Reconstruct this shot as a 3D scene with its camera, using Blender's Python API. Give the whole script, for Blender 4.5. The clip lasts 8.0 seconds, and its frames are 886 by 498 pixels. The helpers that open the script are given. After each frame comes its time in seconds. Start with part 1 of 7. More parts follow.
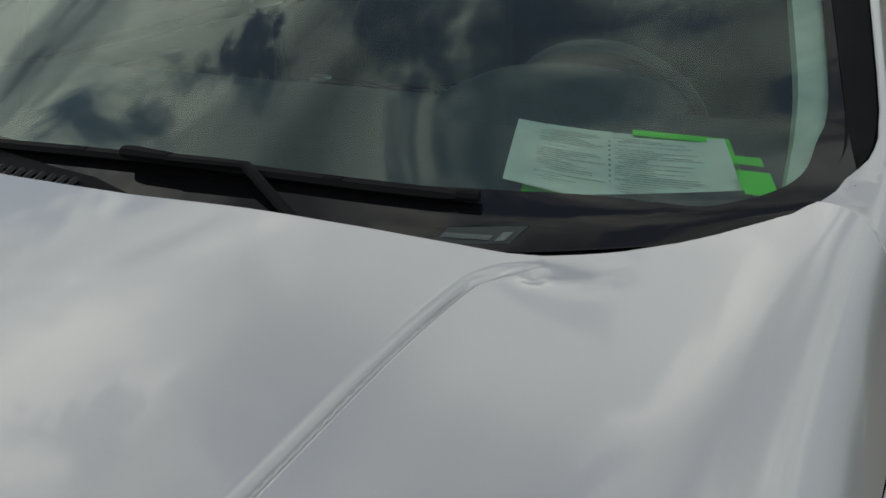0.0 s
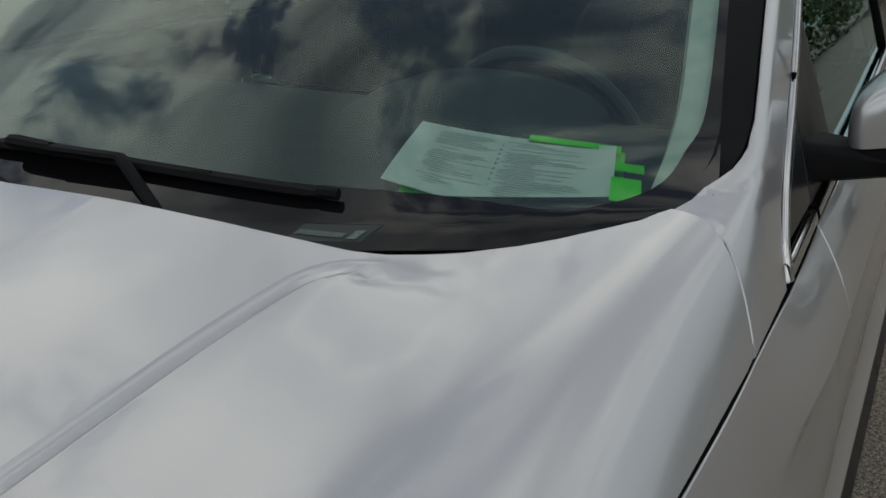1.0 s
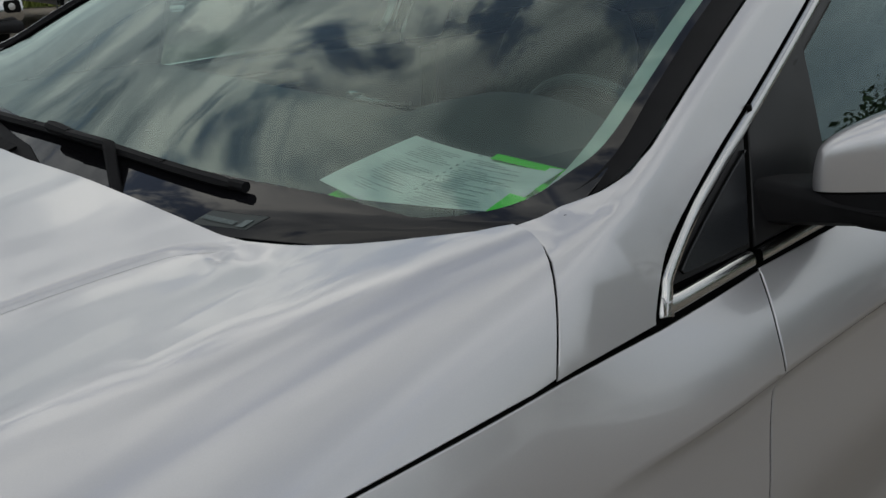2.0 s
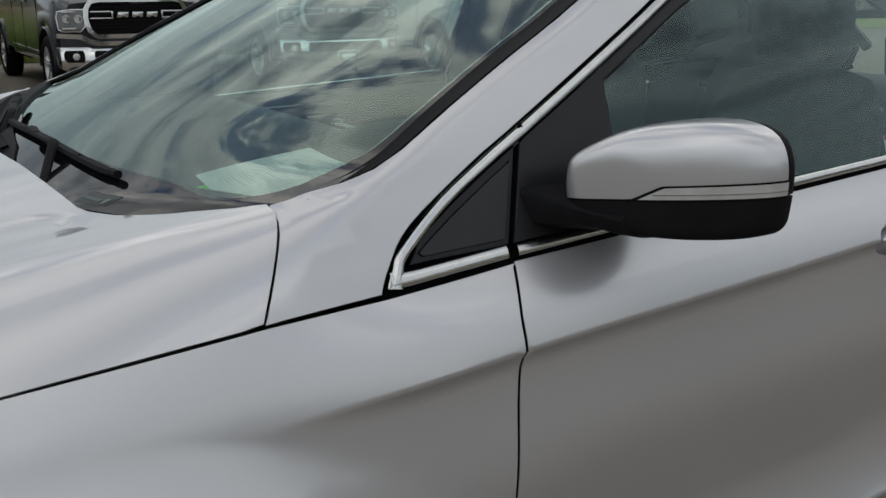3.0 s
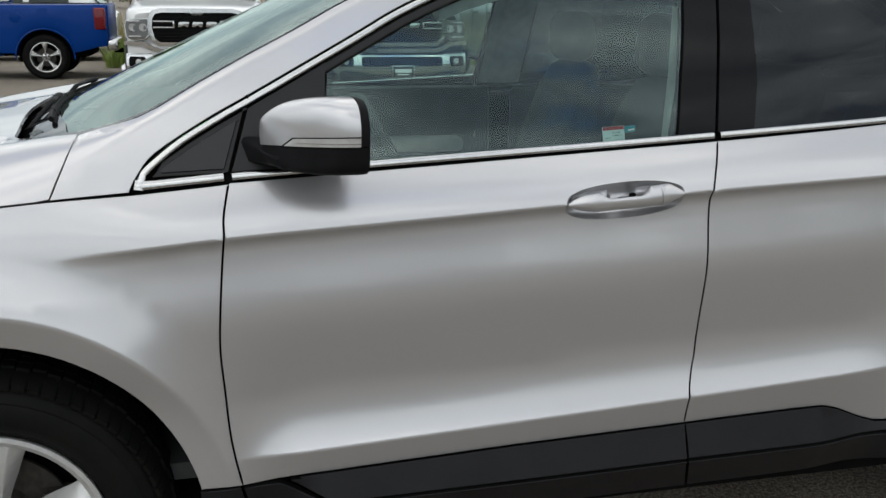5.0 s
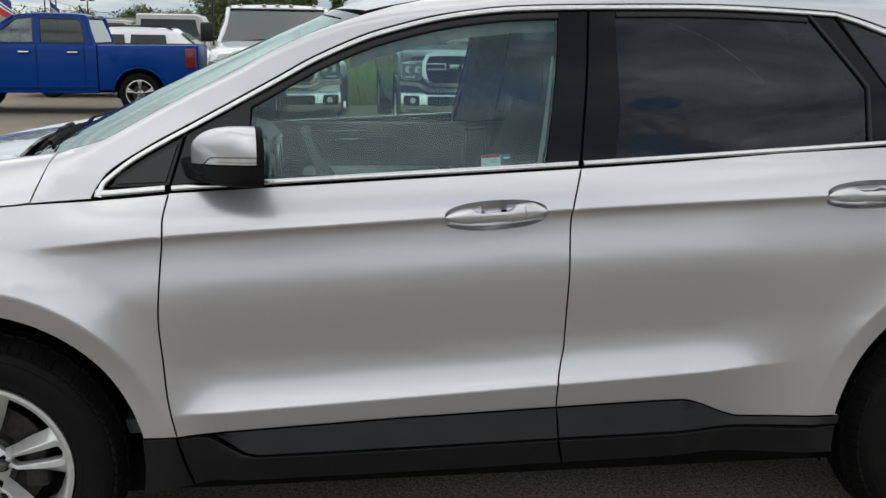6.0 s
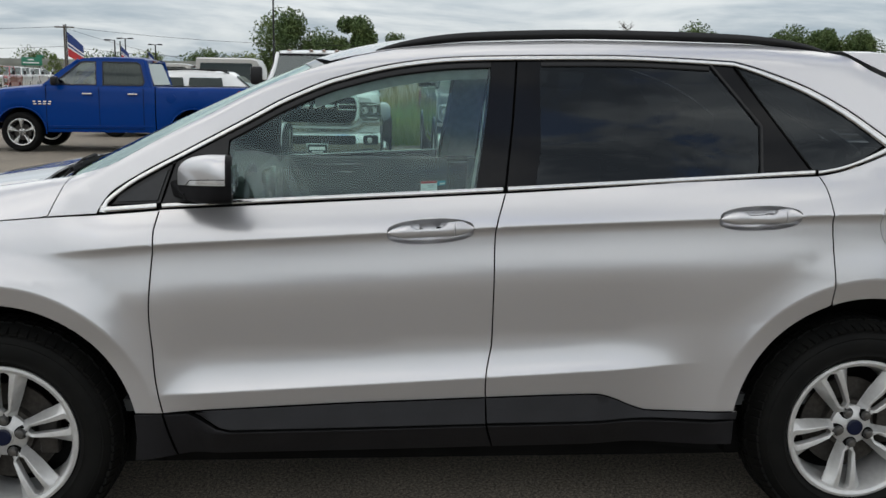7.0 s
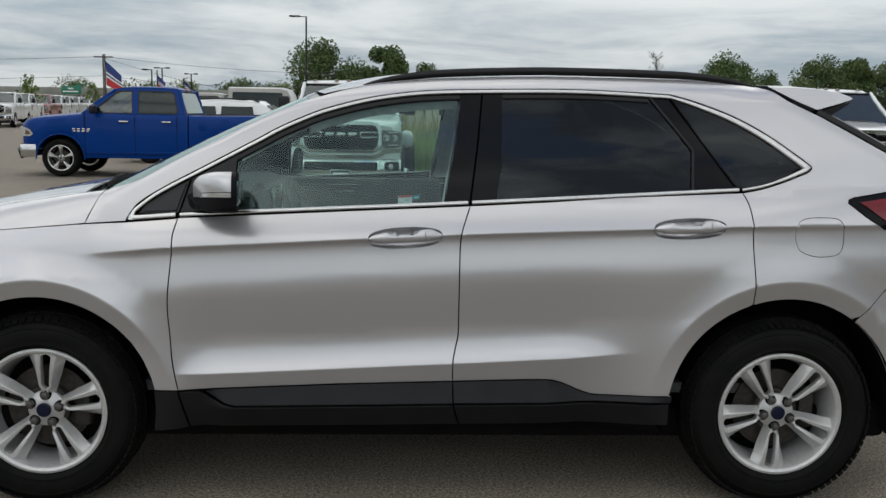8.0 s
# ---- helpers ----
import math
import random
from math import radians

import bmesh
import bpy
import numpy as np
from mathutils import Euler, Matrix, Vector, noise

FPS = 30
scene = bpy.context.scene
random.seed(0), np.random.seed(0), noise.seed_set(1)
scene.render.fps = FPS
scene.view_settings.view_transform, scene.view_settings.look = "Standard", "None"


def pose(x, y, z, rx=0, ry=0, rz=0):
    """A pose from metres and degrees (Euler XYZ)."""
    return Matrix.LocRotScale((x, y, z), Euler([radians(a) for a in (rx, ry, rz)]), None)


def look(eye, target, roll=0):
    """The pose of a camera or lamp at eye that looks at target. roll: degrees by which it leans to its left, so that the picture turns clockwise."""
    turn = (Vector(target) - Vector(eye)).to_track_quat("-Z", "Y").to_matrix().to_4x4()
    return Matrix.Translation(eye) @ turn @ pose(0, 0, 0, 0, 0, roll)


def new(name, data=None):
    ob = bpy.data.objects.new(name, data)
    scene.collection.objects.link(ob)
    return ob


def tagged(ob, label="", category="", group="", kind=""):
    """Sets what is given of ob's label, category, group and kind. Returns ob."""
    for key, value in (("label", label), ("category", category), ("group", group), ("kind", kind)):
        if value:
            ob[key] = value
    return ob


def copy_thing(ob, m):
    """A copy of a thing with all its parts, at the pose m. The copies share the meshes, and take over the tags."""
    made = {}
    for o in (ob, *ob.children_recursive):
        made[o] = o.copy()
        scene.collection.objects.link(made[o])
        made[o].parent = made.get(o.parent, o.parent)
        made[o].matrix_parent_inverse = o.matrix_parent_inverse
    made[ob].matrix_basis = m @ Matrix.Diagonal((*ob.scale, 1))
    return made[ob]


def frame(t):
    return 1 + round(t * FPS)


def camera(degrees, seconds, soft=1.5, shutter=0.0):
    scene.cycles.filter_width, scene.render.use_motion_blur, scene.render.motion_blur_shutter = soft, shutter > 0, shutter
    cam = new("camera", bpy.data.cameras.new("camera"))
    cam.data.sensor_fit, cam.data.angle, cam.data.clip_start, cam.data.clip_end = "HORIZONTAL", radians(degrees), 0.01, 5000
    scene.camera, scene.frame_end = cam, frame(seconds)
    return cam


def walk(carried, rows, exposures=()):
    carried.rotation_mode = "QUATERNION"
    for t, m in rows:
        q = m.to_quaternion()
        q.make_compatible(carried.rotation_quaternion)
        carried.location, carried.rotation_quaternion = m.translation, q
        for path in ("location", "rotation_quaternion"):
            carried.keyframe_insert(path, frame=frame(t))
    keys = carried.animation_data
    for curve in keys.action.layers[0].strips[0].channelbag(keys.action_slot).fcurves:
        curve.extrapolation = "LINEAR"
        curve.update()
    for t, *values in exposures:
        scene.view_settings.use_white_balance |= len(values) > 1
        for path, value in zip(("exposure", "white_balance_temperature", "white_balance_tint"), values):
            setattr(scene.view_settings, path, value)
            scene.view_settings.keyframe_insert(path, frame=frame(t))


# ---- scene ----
cam = camera(49.7, 8.0)
PATH = [
    (0, (-0.735, -0.86, 1.52), (0.931, -0.036, 0.78), -1.3),
    (0.5, (-0.667, -0.904, 1.499), (0.994, -0.057, 0.776), -1.6),
    (1, (-0.652, -1.018, 1.504), (0.993, -0.136, 0.786), -0.1),
    (1.2, (-0.635, -1.081, 1.519), (0.963, -0.118, 0.798), -0.3),
    (2.3, (-0.343, -1.533, 1.461), (0.867, -0.058, 0.862), -0.0),
    (2.5, (-0.295, -1.631, 1.455), (0.871, -0.113, 0.875), -0.2),
    (3, (-0.191, -1.867, 1.464), (0.832, -0.233, 0.929), -0.1),
    (3.5, (-0.026, -2.111, 1.448), (0.813, -0.364, 0.953), 0.1),
    (4, (0.147, -2.363, 1.458), (0.79, -0.542, 0.938), 0.4),
    (4.5, (0.32, -2.638, 1.468), (0.863, -0.784, 0.952), 0.6),
    (5, (0.497, -2.862, 1.485), (0.952, -0.982, 0.976), 0.6),
    (6.5, (1.057, -3.688, 1.528), (1.253, -1.735, 1.142), 0.9),
    (7, (1.184, -3.935, 1.532), (1.334, -1.972, 1.183), 0.9),
    (7.5, (1.306, -4.206, 1.533), (1.417, -2.234, 1.222), 1.0),
    (8, (1.361, -4.49, 1.54), (1.446, -2.513, 1.248), 1.0),
]
walk(cam, [(t, look(eye, target, roll)) for t, eye, target, roll in PATH], exposures=[(0.0, -0.56, 6550, 5), (1.2, -0.58, 6450, 8), (2.5, -0.37, 6450, 9), (3.5, -0.12, 6450, 10), (4.5, 0.17, 6450, 9), (5.2, 0.32, 6500, 9), (6.5, 0.33, 6500, 10), (7.2, 0.20, 6500, 10), (8.0, 0.08, 6500, 10)])

# ---------------------------------------------------------------- world, sun
scene.view_settings.exposure = 0.0
world = bpy.data.worlds.new("sky")
scene.world = world
world.use_nodes = True
wn, wl = world.node_tree.nodes, world.node_tree.links
wn.clear()
w_out = wn.new("ShaderNodeOutputWorld")
w_bg = wn.new("ShaderNodeBackground")
w_sky = wn.new("ShaderNodeTexSky")
w_sky.sky_type, w_sky.sun_disc = "NISHITA", False
SUN_EL, SUN_AZ = radians(58), radians(-151)
w_sky.sun_elevation, w_sky.sun_rotation = SUN_EL, SUN_AZ
w_sky.air_density, w_sky.dust_density = 1.0, 0.6


def wmath(op, a, b=None, clamp=False):
    n = wn.new("ShaderNodeMath")
    n.operation, n.use_clamp = op, clamp
    if op == "MULTIPLY_ADD":
        n.inputs[2].default_value = 0.5
    for i, v in enumerate((a, b)):
        if v is None:
            continue
        if isinstance(v, (int, float)):
            n.inputs[i].default_value = v
        else:
            wl.new(v, n.inputs[i])
    return n.outputs[0]


w_co = wn.new("ShaderNodeTexCoord")
w_sep = wn.new("ShaderNodeSeparateXYZ")
wl.new(w_co.outputs["Generated"], w_sep.inputs[0])
w_z = wmath("MAXIMUM", w_sep.outputs[2], 0.0)
w_h = wmath("ADD", w_z, 0.11)
w_cmb = wn.new("ShaderNodeCombineXYZ")
wl.new(wmath("DIVIDE", w_sep.outputs[0], w_h), w_cmb.inputs[0])
wl.new(wmath("DIVIDE", w_sep.outputs[1], w_h), w_cmb.inputs[1])


def wnoise(scale, detail, rough, distort, shift):
    m = wn.new("ShaderNodeMapping")
    m.inputs["Location"].default_value = shift
    wl.new(w_cmb.outputs[0], m.inputs[0])
    n = wn.new("ShaderNodeTexNoise")
    n.inputs["Scale"].default_value, n.inputs["Detail"].default_value = scale, detail
    n.inputs["Roughness"].default_value, n.inputs["Distortion"].default_value = rough, distort
    wl.new(m.outputs[0], n.inputs["Vector"])
    return n.outputs["Fac"]


def wramp(fac, *stops):
    r = wn.new("ShaderNodeValToRGB")
    r.color_ramp.interpolation = "EASE"
    while len(r.color_ramp.elements) < len(stops):
        r.color_ramp.elements.new(0.5)
    for e, (p, c) in zip(r.color_ramp.elements, stops):
        e.position, e.color = p, (*c, 1)
    wl.new(fac, r.inputs[0])
    return r.outputs[0]


# broken cumulus: cover, and the light and dark sides of the clouds
w_gap = wn.new("ShaderNodeVectorMath")
w_gap.operation = "DISTANCE"
wl.new(w_cmb.outputs[0], w_gap.inputs[0])
w_gap.inputs[1].default_value = (0.37, 0.28, 0.0)
# the sheet opens overhead to a ragged clear gap
w_open = wramp(wmath("MULTIPLY", w_gap.outputs["Value"], 0.5), (0.05, (0.0, 0.0, 0.0)), (0.19, (0.118, 0.118, 0.118)))
cover = wramp(wmath("ADD", wnoise(2.1, 12, 0.62, 0.6, (3.1, 1.7, 0.0)), w_open), (0.485, (0, 0, 0)), (0.565, (1, 1, 1)))
w_added_bank = wn.new("ShaderNodeVectorMath")
w_added_bank.operation = "DISTANCE"
wl.new(w_cmb.outputs[0], w_added_bank.inputs[0])
w_added_bank.inputs[1].default_value = (1.0, -0.8, 0.0)
# unseen grey cloud bank added in the south-east, dims reflections on the bonnet's flank
w_heavy = wramp(wmath("MULTIPLY", w_added_bank.outputs["Value"], 0.5), (0.10, (0.11, 0.11, 0.11)), (0.62, (0.0, 0.0, 0.0)))
shade = wramp(wmath("SUBTRACT", wnoise(2.3, 8, 0.6, 0.6, (8.3, 4.2, 2.0)), w_heavy), (0.36, (0.24, 0.27, 0.31)), (0.50, (0.62, 0.64, 0.65)), (0.63, (1.20, 1.18, 1.11)))
w_skyk = wn.new("ShaderNodeVectorMath")
w_skyk.operation = "SCALE"
w_skyk.inputs["Scale"].default_value = 0.10
wl.new(w_sky.outputs[0], w_skyk.inputs[0])
# near the horizon the cover closes to a pale grey sheet
w_low = wramp(w_z, (0.18, (1, 1, 1)), (0.48, (0, 0, 0)))
cover2 = wmath("MAXIMUM", cover, wmath("MULTIPLY", w_low, 0.96), True)
w_mix = wn.new("ShaderNodeMix")
w_mix.data_type = "RGBA"
wl.new(cover2, w_mix.inputs["Factor"])
wl.new(w_skyk.outputs[0], w_mix.inputs["A"])
w_flat = wn.new("ShaderNodeMix")
w_flat.data_type = "RGBA"
soft = wramp(wnoise(0.62, 7, 0.58, 0.4, (1.3, 7.7, 5.0)), (0.34, (0.44, 0.53, 0.60)), (0.64, (0.88, 0.93, 0.94)))
wl.new(wramp(w_z, (0.16, (0.96, 0.96, 0.96)), (0.48, (0, 0, 0))), w_flat.inputs["Factor"])
wl.new(shade, w_flat.inputs["A"])
wl.new(soft, w_flat.inputs["B"])
wl.new(w_flat.outputs["Result"], w_mix.inputs["B"])
wl.new(w_mix.outputs["Result"], w_bg.inputs["Color"])
w_gain = wramp(w_z, (0.0, (0.45, 0.45, 0.45)), (0.18, (0.57, 0.57, 0.57)), (0.50, (0.98, 0.98, 0.98)), (0.85, (0.78, 0.78, 0.78)))
w_dot = wn.new("ShaderNodeVectorMath")
w_dot.operation = "DOT_PRODUCT"
wl.new(w_co.outputs["Generated"], w_dot.inputs[0])
w_dot.inputs[1].default_value = (math.cos(SUN_EL) * math.sin(SUN_AZ), math.cos(SUN_EL) * math.cos(SUN_AZ), math.sin(SUN_EL))
# the overcast is brighter round the hidden sun
w_side = wramp(wmath("MULTIPLY_ADD", w_dot.outputs["Value"], 0.5), (0.40, (0.78, 0.78, 0.78)), (0.98, (0.95, 0.95, 0.95)))
w_str = wmath("MULTIPLY", wmath("MULTIPLY", w_gain, w_side), 2.0)
wl.new(w_str, w_bg.inputs["Strength"])
wl.new(w_bg.outputs[0], w_out.inputs[0])

sun_data = bpy.data.lights.new("sun", "SUN")
sun_data.energy, sun_data.angle, sun_data.color = 0.5, radians(180), (1.0, 0.96, 0.9)
sun = new("sun", sun_data)
sun.matrix_world = look((0, 0, 30), (-30 * math.sin(SUN_AZ) / math.tan(SUN_EL), -30 * math.cos(SUN_AZ) / math.tan(SUN_EL), 0))

# ---------------------------------------------------------------- materials


def material(name, color, rough=0.5, metal=0.0, coat=0.0, spec=0.5, noise_scale=0.0, noise_amount=0.15, noise_colour=None,
             fine=0.0, bump=0.0, bump_scale=200.0, transmission=0.0, emission=0.0, coat_rough=0.03, rough_var=0.0, coat_ior=1.5):
    """One procedural surface: base colour with variation at two scales, roughness variation and fine relief."""
    m = bpy.data.materials.new(name)
    m.use_nodes = True
    nt = m.node_tree
    b = nt.nodes["Principled BSDF"]
    b.inputs["Base Color"].default_value = (*color, 1)
    b.inputs["Roughness"].default_value = rough
    b.inputs["Metallic"].default_value = metal
    b.inputs["Coat Weight"].default_value = coat
    b.inputs["Coat Roughness"].default_value = coat_rough
    b.inputs["Specular IOR Level"].default_value = spec
    b.inputs["Coat IOR"].default_value = coat_ior
    b.inputs["Transmission Weight"].default_value = transmission
    if emission:
        b.inputs["Emission Color"].default_value = (*color, 1)
        b.inputs["Emission Strength"].default_value = emission
    if noise_scale or bump:
        co = nt.nodes.new("ShaderNodeTexCoord")
    if noise_scale:
        last = None
        for scale, amount in ((noise_scale, noise_amount), (noise_scale * 14, fine)):
            if not amount:
                continue
            n = nt.nodes.new("ShaderNodeTexNoise")
            n.inputs["Scale"].default_value, n.inputs["Detail"].default_value = scale, 6
            nt.links.new(co.outputs["Object"], n.inputs["Vector"])
            mx = nt.nodes.new("ShaderNodeMix")
            mx.data_type = "RGBA"
            other = noise_colour if noise_colour and last is None else tuple(c * (1 - amount * 2) for c in color)
            rg = nt.nodes.new("ShaderNodeMapRange")
            rg.inputs["From Min"].default_value, rg.inputs["From Max"].default_value = 0.35, 0.68
            rg.inputs["To Max"].default_value = 1.0 if noise_colour and last is None else 0.9
            nt.links.new(n.outputs["Fac"], rg.inputs["Value"])
            nt.links.new(rg.outputs[0], mx.inputs["Factor"])
            mx.inputs["A"].default_value, mx.inputs["B"].default_value = (*color, 1), (*other, 1)
            if last is not None:
                mx.blend_type = "MULTIPLY"
                nt.links.new(last, mx.inputs["A"])
                mx.inputs["B"].default_value = (1 - amount * 2,) * 3 + (1,)
            last = mx.outputs["Result"]
            if rough_var and amount == noise_amount:
                rr = nt.nodes.new("ShaderNodeMapRange")
                rr.inputs["To Min"].default_value, rr.inputs["To Max"].default_value = max(rough - rough_var, 0.01), min(rough + rough_var, 1)
                nt.links.new(n.outputs["Fac"], rr.inputs["Value"])
                nt.links.new(rr.outputs[0], b.inputs["Roughness"])
        nt.links.new(last, b.inputs["Base Color"])
    if bump:
        n = nt.nodes.new("ShaderNodeTexNoise")
        n.inputs["Scale"].default_value, n.inputs["Detail"].default_value = bump_scale, 4
        nt.links.new(co.outputs["Object"], n.inputs["Vector"])
        bp = nt.nodes.new("ShaderNodeBump")
        bp.inputs["Strength"].default_value, bp.inputs["Distance"].default_value = bump, 0.004
        nt.links.new(n.outputs["Fac"], bp.inputs["Height"])
        nt.links.new(bp.outputs[0], b.inputs["Normal"])
    return m


def glass_material(name, tint, gloss=0.0, power=1.25, shine=(0.80, 0.92, 0.89)):
    """A single pane: clear or tinted see-through glass with a mirror-like face."""
    m = bpy.data.materials.new(name)
    m.use_nodes = True
    nt = m.node_tree
    nt.nodes.clear()
    out = nt.nodes.new("ShaderNodeOutputMaterial")
    tr = nt.nodes.new("ShaderNodeBsdfTransparent")
    tr.inputs[0].default_value = (*tint, 1)
    gl = nt.nodes.new("ShaderNodeBsdfGlossy")
    gl.inputs["Roughness"].default_value = 0.01
    gl.inputs["Color"].default_value = (*shine, 1)
    fr = nt.nodes.new("ShaderNodeFresnel")
    fr.inputs[0].default_value = 1.52
    k = nt.nodes.new("ShaderNodeMath")
    k.operation, k.use_clamp = "MULTIPLY_ADD", True
    k.inputs[1].default_value, k.inputs[2].default_value = power, gloss
    nt.links.new(fr.outputs[0], k.inputs[0])
    mx = nt.nodes.new("ShaderNodeMixShader")
    nt.links.new(k.outputs[0], mx.inputs[0])
    nt.links.new(tr.outputs[0], mx.inputs[1])
    nt.links.new(gl.outputs[0], mx.inputs[2])
    nt.links.new(mx.outputs[0], out.inputs[0])
    return m


PAINT = material("silver_paint", (0.485, 0.482, 0.497), rough=0.29, metal=0.62, coat=1.0, noise_scale=900, noise_amount=0.02, fine=0.0, rough_var=0.012, coat_rough=0.02, coat_ior=1.56)
CHROME = material("chrome", (0.60, 0.60, 0.60), rough=0.10, metal=1.0, noise_scale=30, noise_amount=0.04, rough_var=0.04)
SATIN = material("satin_chrome", (0.56, 0.56, 0.555), rough=0.16, metal=1.0, noise_scale=40, noise_amount=0.04)
BLACK_GLOSS = material("black_gloss", (0.006, 0.0065, 0.008), rough=0.06, spec=0.11, coat=0.0, noise_scale=60, noise_amount=0.1, rough_var=0.05)
FRIT = material("screen_print", (0.005, 0.005, 0.006), rough=0.02, spec=0.3, noise_scale=60, noise_amount=0.05, rough_var=0.01)
MOULDING = material("black_moulding", (0.009, 0.009, 0.010), rough=0.6, spec=0.06, noise_scale=30, noise_amount=0.12)
BLACK_SATIN = material("black_satin", (0.008, 0.008, 0.009), rough=0.33, spec=0.28, noise_scale=25, noise_amount=0.12, rough_var=0.08, bump=0.05, bump_scale=900)
PLASTIC = material("black_plastic", (0.010, 0.010, 0.012), rough=0.42, spec=0.22, noise_scale=9, noise_amount=0.15, fine=0.08, rough_var=0.1, bump=0.15, bump_scale=700)
RUBBER = material("rubber", (0.0042, 0.0044, 0.0043), rough=0.72, spec=0.10, noise_scale=14, noise_amount=0.15, noise_colour=(0.007, 0.007, 0.0065), bump=0.15, bump_scale=350)
# underbody black; also stands for shade round wheel nuts, behind spokes, in panel gaps
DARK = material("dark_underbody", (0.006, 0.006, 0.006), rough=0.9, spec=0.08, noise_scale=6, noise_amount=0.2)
ALLOY = material("alloy", (0.52, 0.52, 0.515), rough=0.40, metal=0.45, coat=0.35, noise_scale=50, noise_amount=0.06, rough_var=0.08)
IRON = material("brake_iron", (0.055, 0.05, 0.045), rough=0.55, metal=0.6, noise_scale=60, noise_amount=0.25)
GLASS = glass_material("window_glass", (0.68, 0.84, 0.79), 0.0, 1.5, (0.68, 0.86, 0.89))
PRIVACY = glass_material("privacy_glass", (0.062, 0.072, 0.078), 0.0, 0.76, (0.66, 0.73, 0.79))
WINDSCREEN = glass_material("windscreen_glass", (0.77, 0.95, 0.89), 0.01, 1.25, (0.76, 0.88, 0.84))
CORNER_GLASS = material("corner_glass", (0.014, 0.0155, 0.018), rough=0.22, spec=0.3, noise_scale=40, noise_amount=0.08)
TRIM_DARK = material("cabin_dark", (0.052, 0.055, 0.058), rough=0.62, noise_scale=18, noise_amount=0.15)
TRIM_LIGHT = material("cabin_light", (0.60, 0.60, 0.57), rough=0.8, noise_scale=30, noise_amount=0.1)
SEAT = material("seat_cloth", (0.075, 0.08, 0.08), rough=0.85, noise_scale=60, noise_amount=0.2)
NAVY = material("navy_badge", (0.003, 0.006, 0.024), rough=0.35, spec=0.25, noise_scale=80, noise_amount=0.08)
LENS_CLEAR = material("lamp_lens", (0.42, 0.42, 0.41), rough=0.14, coat=1.0, spec=0.8, noise_scale=40, noise_amount=0.12)
LENS_RED = material("red_lens", (0.16, 0.005, 0.010), rough=0.10, spec=0.3, coat=0.4, noise_scale=120, noise_amount=0.2)
PAPER = material("paper", (0.80, 0.80, 0.78), rough=0.75, noise_scale=20, noise_amount=0.05)
INK = material("ink", (0.66, 0.67, 0.68), rough=0.8, noise_scale=200, noise_amount=0.3)
GREEN = material("neon_green_card", (0.10, 0.80, 0.03), rough=0.6, noise_scale=20, noise_amount=0.06)
WHITE = material("white_plastic", (0.75, 0.76, 0.76), rough=0.45, noise_scale=60, noise_amount=0.05)
RED = material("red_print", (0.55, 0.04, 0.05), rough=0.5, noise_scale=60, noise_amount=0.1)
TEAL = material("teal_print", (0.03, 0.30, 0.38), rough=0.5, noise_scale=60, noise_amount=0.1)

# ---------------------------------------------------------------- mesh tools


def curve(*pts):
    """A smooth monotone curve y(x) through the points."""
    xs, ys = [p[0] for p in pts], [p[1] for p in pts]
    n = len(xs)
    d = [(ys[i + 1] - ys[i]) / (xs[i + 1] - xs[i]) for i in range(n - 1)]
    m = [d[0]] + [0 if d[i - 1] * d[i] <= 0 else 2 * d[i - 1] * d[i] / (d[i - 1] + d[i]) for i in range(1, n - 1)] + [d[-1]]

    def f(x):
        if x <= xs[0]:
            return ys[0] + m[0] * (x - xs[0])
        if x >= xs[-1]:
            return ys[-1] + m[-1] * (x - xs[-1])
        i = 0
        while x > xs[i + 1]:
            i += 1
        h = xs[i + 1] - xs[i]
        t = (x - xs[i]) / h
        return (1 + 2 * t) * (1 - t) ** 2 * ys[i] + t * (1 - t) ** 2 * h * m[i] + t * t * (3 - 2 * t) * ys[i + 1] + t * t * (t - 1) * h * m[i + 1]
    return f


def step01(a, b, x):
    t = min(max((x - a) / (b - a), 0.0), 1.0)
    return t * t * (3 - 2 * t)


def smooth(pts, n=6):
    """Catmull-Rom through the points, open."""
    out = []
    for i in range(len(pts) - 1):
        p0, p1, p2, p3 = (Vector(pts[min(max(j, 0), len(pts) - 1)]) for j in (i - 1, i, i + 1, i + 2))
        for k in range(n):
            t = k / n
            out.append(tuple(0.5 * ((2 * p1) + (p2 - p0) * t + (2 * p0 - 5 * p1 + 4 * p2 - p3) * t * t + (3 * p1 - p0 - 3 * p2 + p3) * t ** 3)))
    out.append(tuple(pts[-1]))
    return out


def arc(cx, cy, r, a0, a1, n):
    return [(cx + r * math.cos(radians(a0 + (a1 - a0) * i / n)), cy + r * math.sin(radians(a0 + (a1 - a0) * i / n))) for i in range(n + 1)]


def mesh_object(name, verts, faces, mat, parent=None, label="", normals=None, flat=False):
    me = bpy.data.meshes.new(name)
    me.from_pydata([tuple(v) for v in verts], [], faces)
    me.materials.append(mat)
    if not flat:
        me.polygons.foreach_set("use_smooth", [True] * len(me.polygons))
    if normals is not None:
        me.normals_split_custom_set_from_vertices([tuple(n) for n in normals])
    ob = new(name, me)
    if parent:
        ob.parent = parent
    if label:
        tagged(ob, label)
    return ob


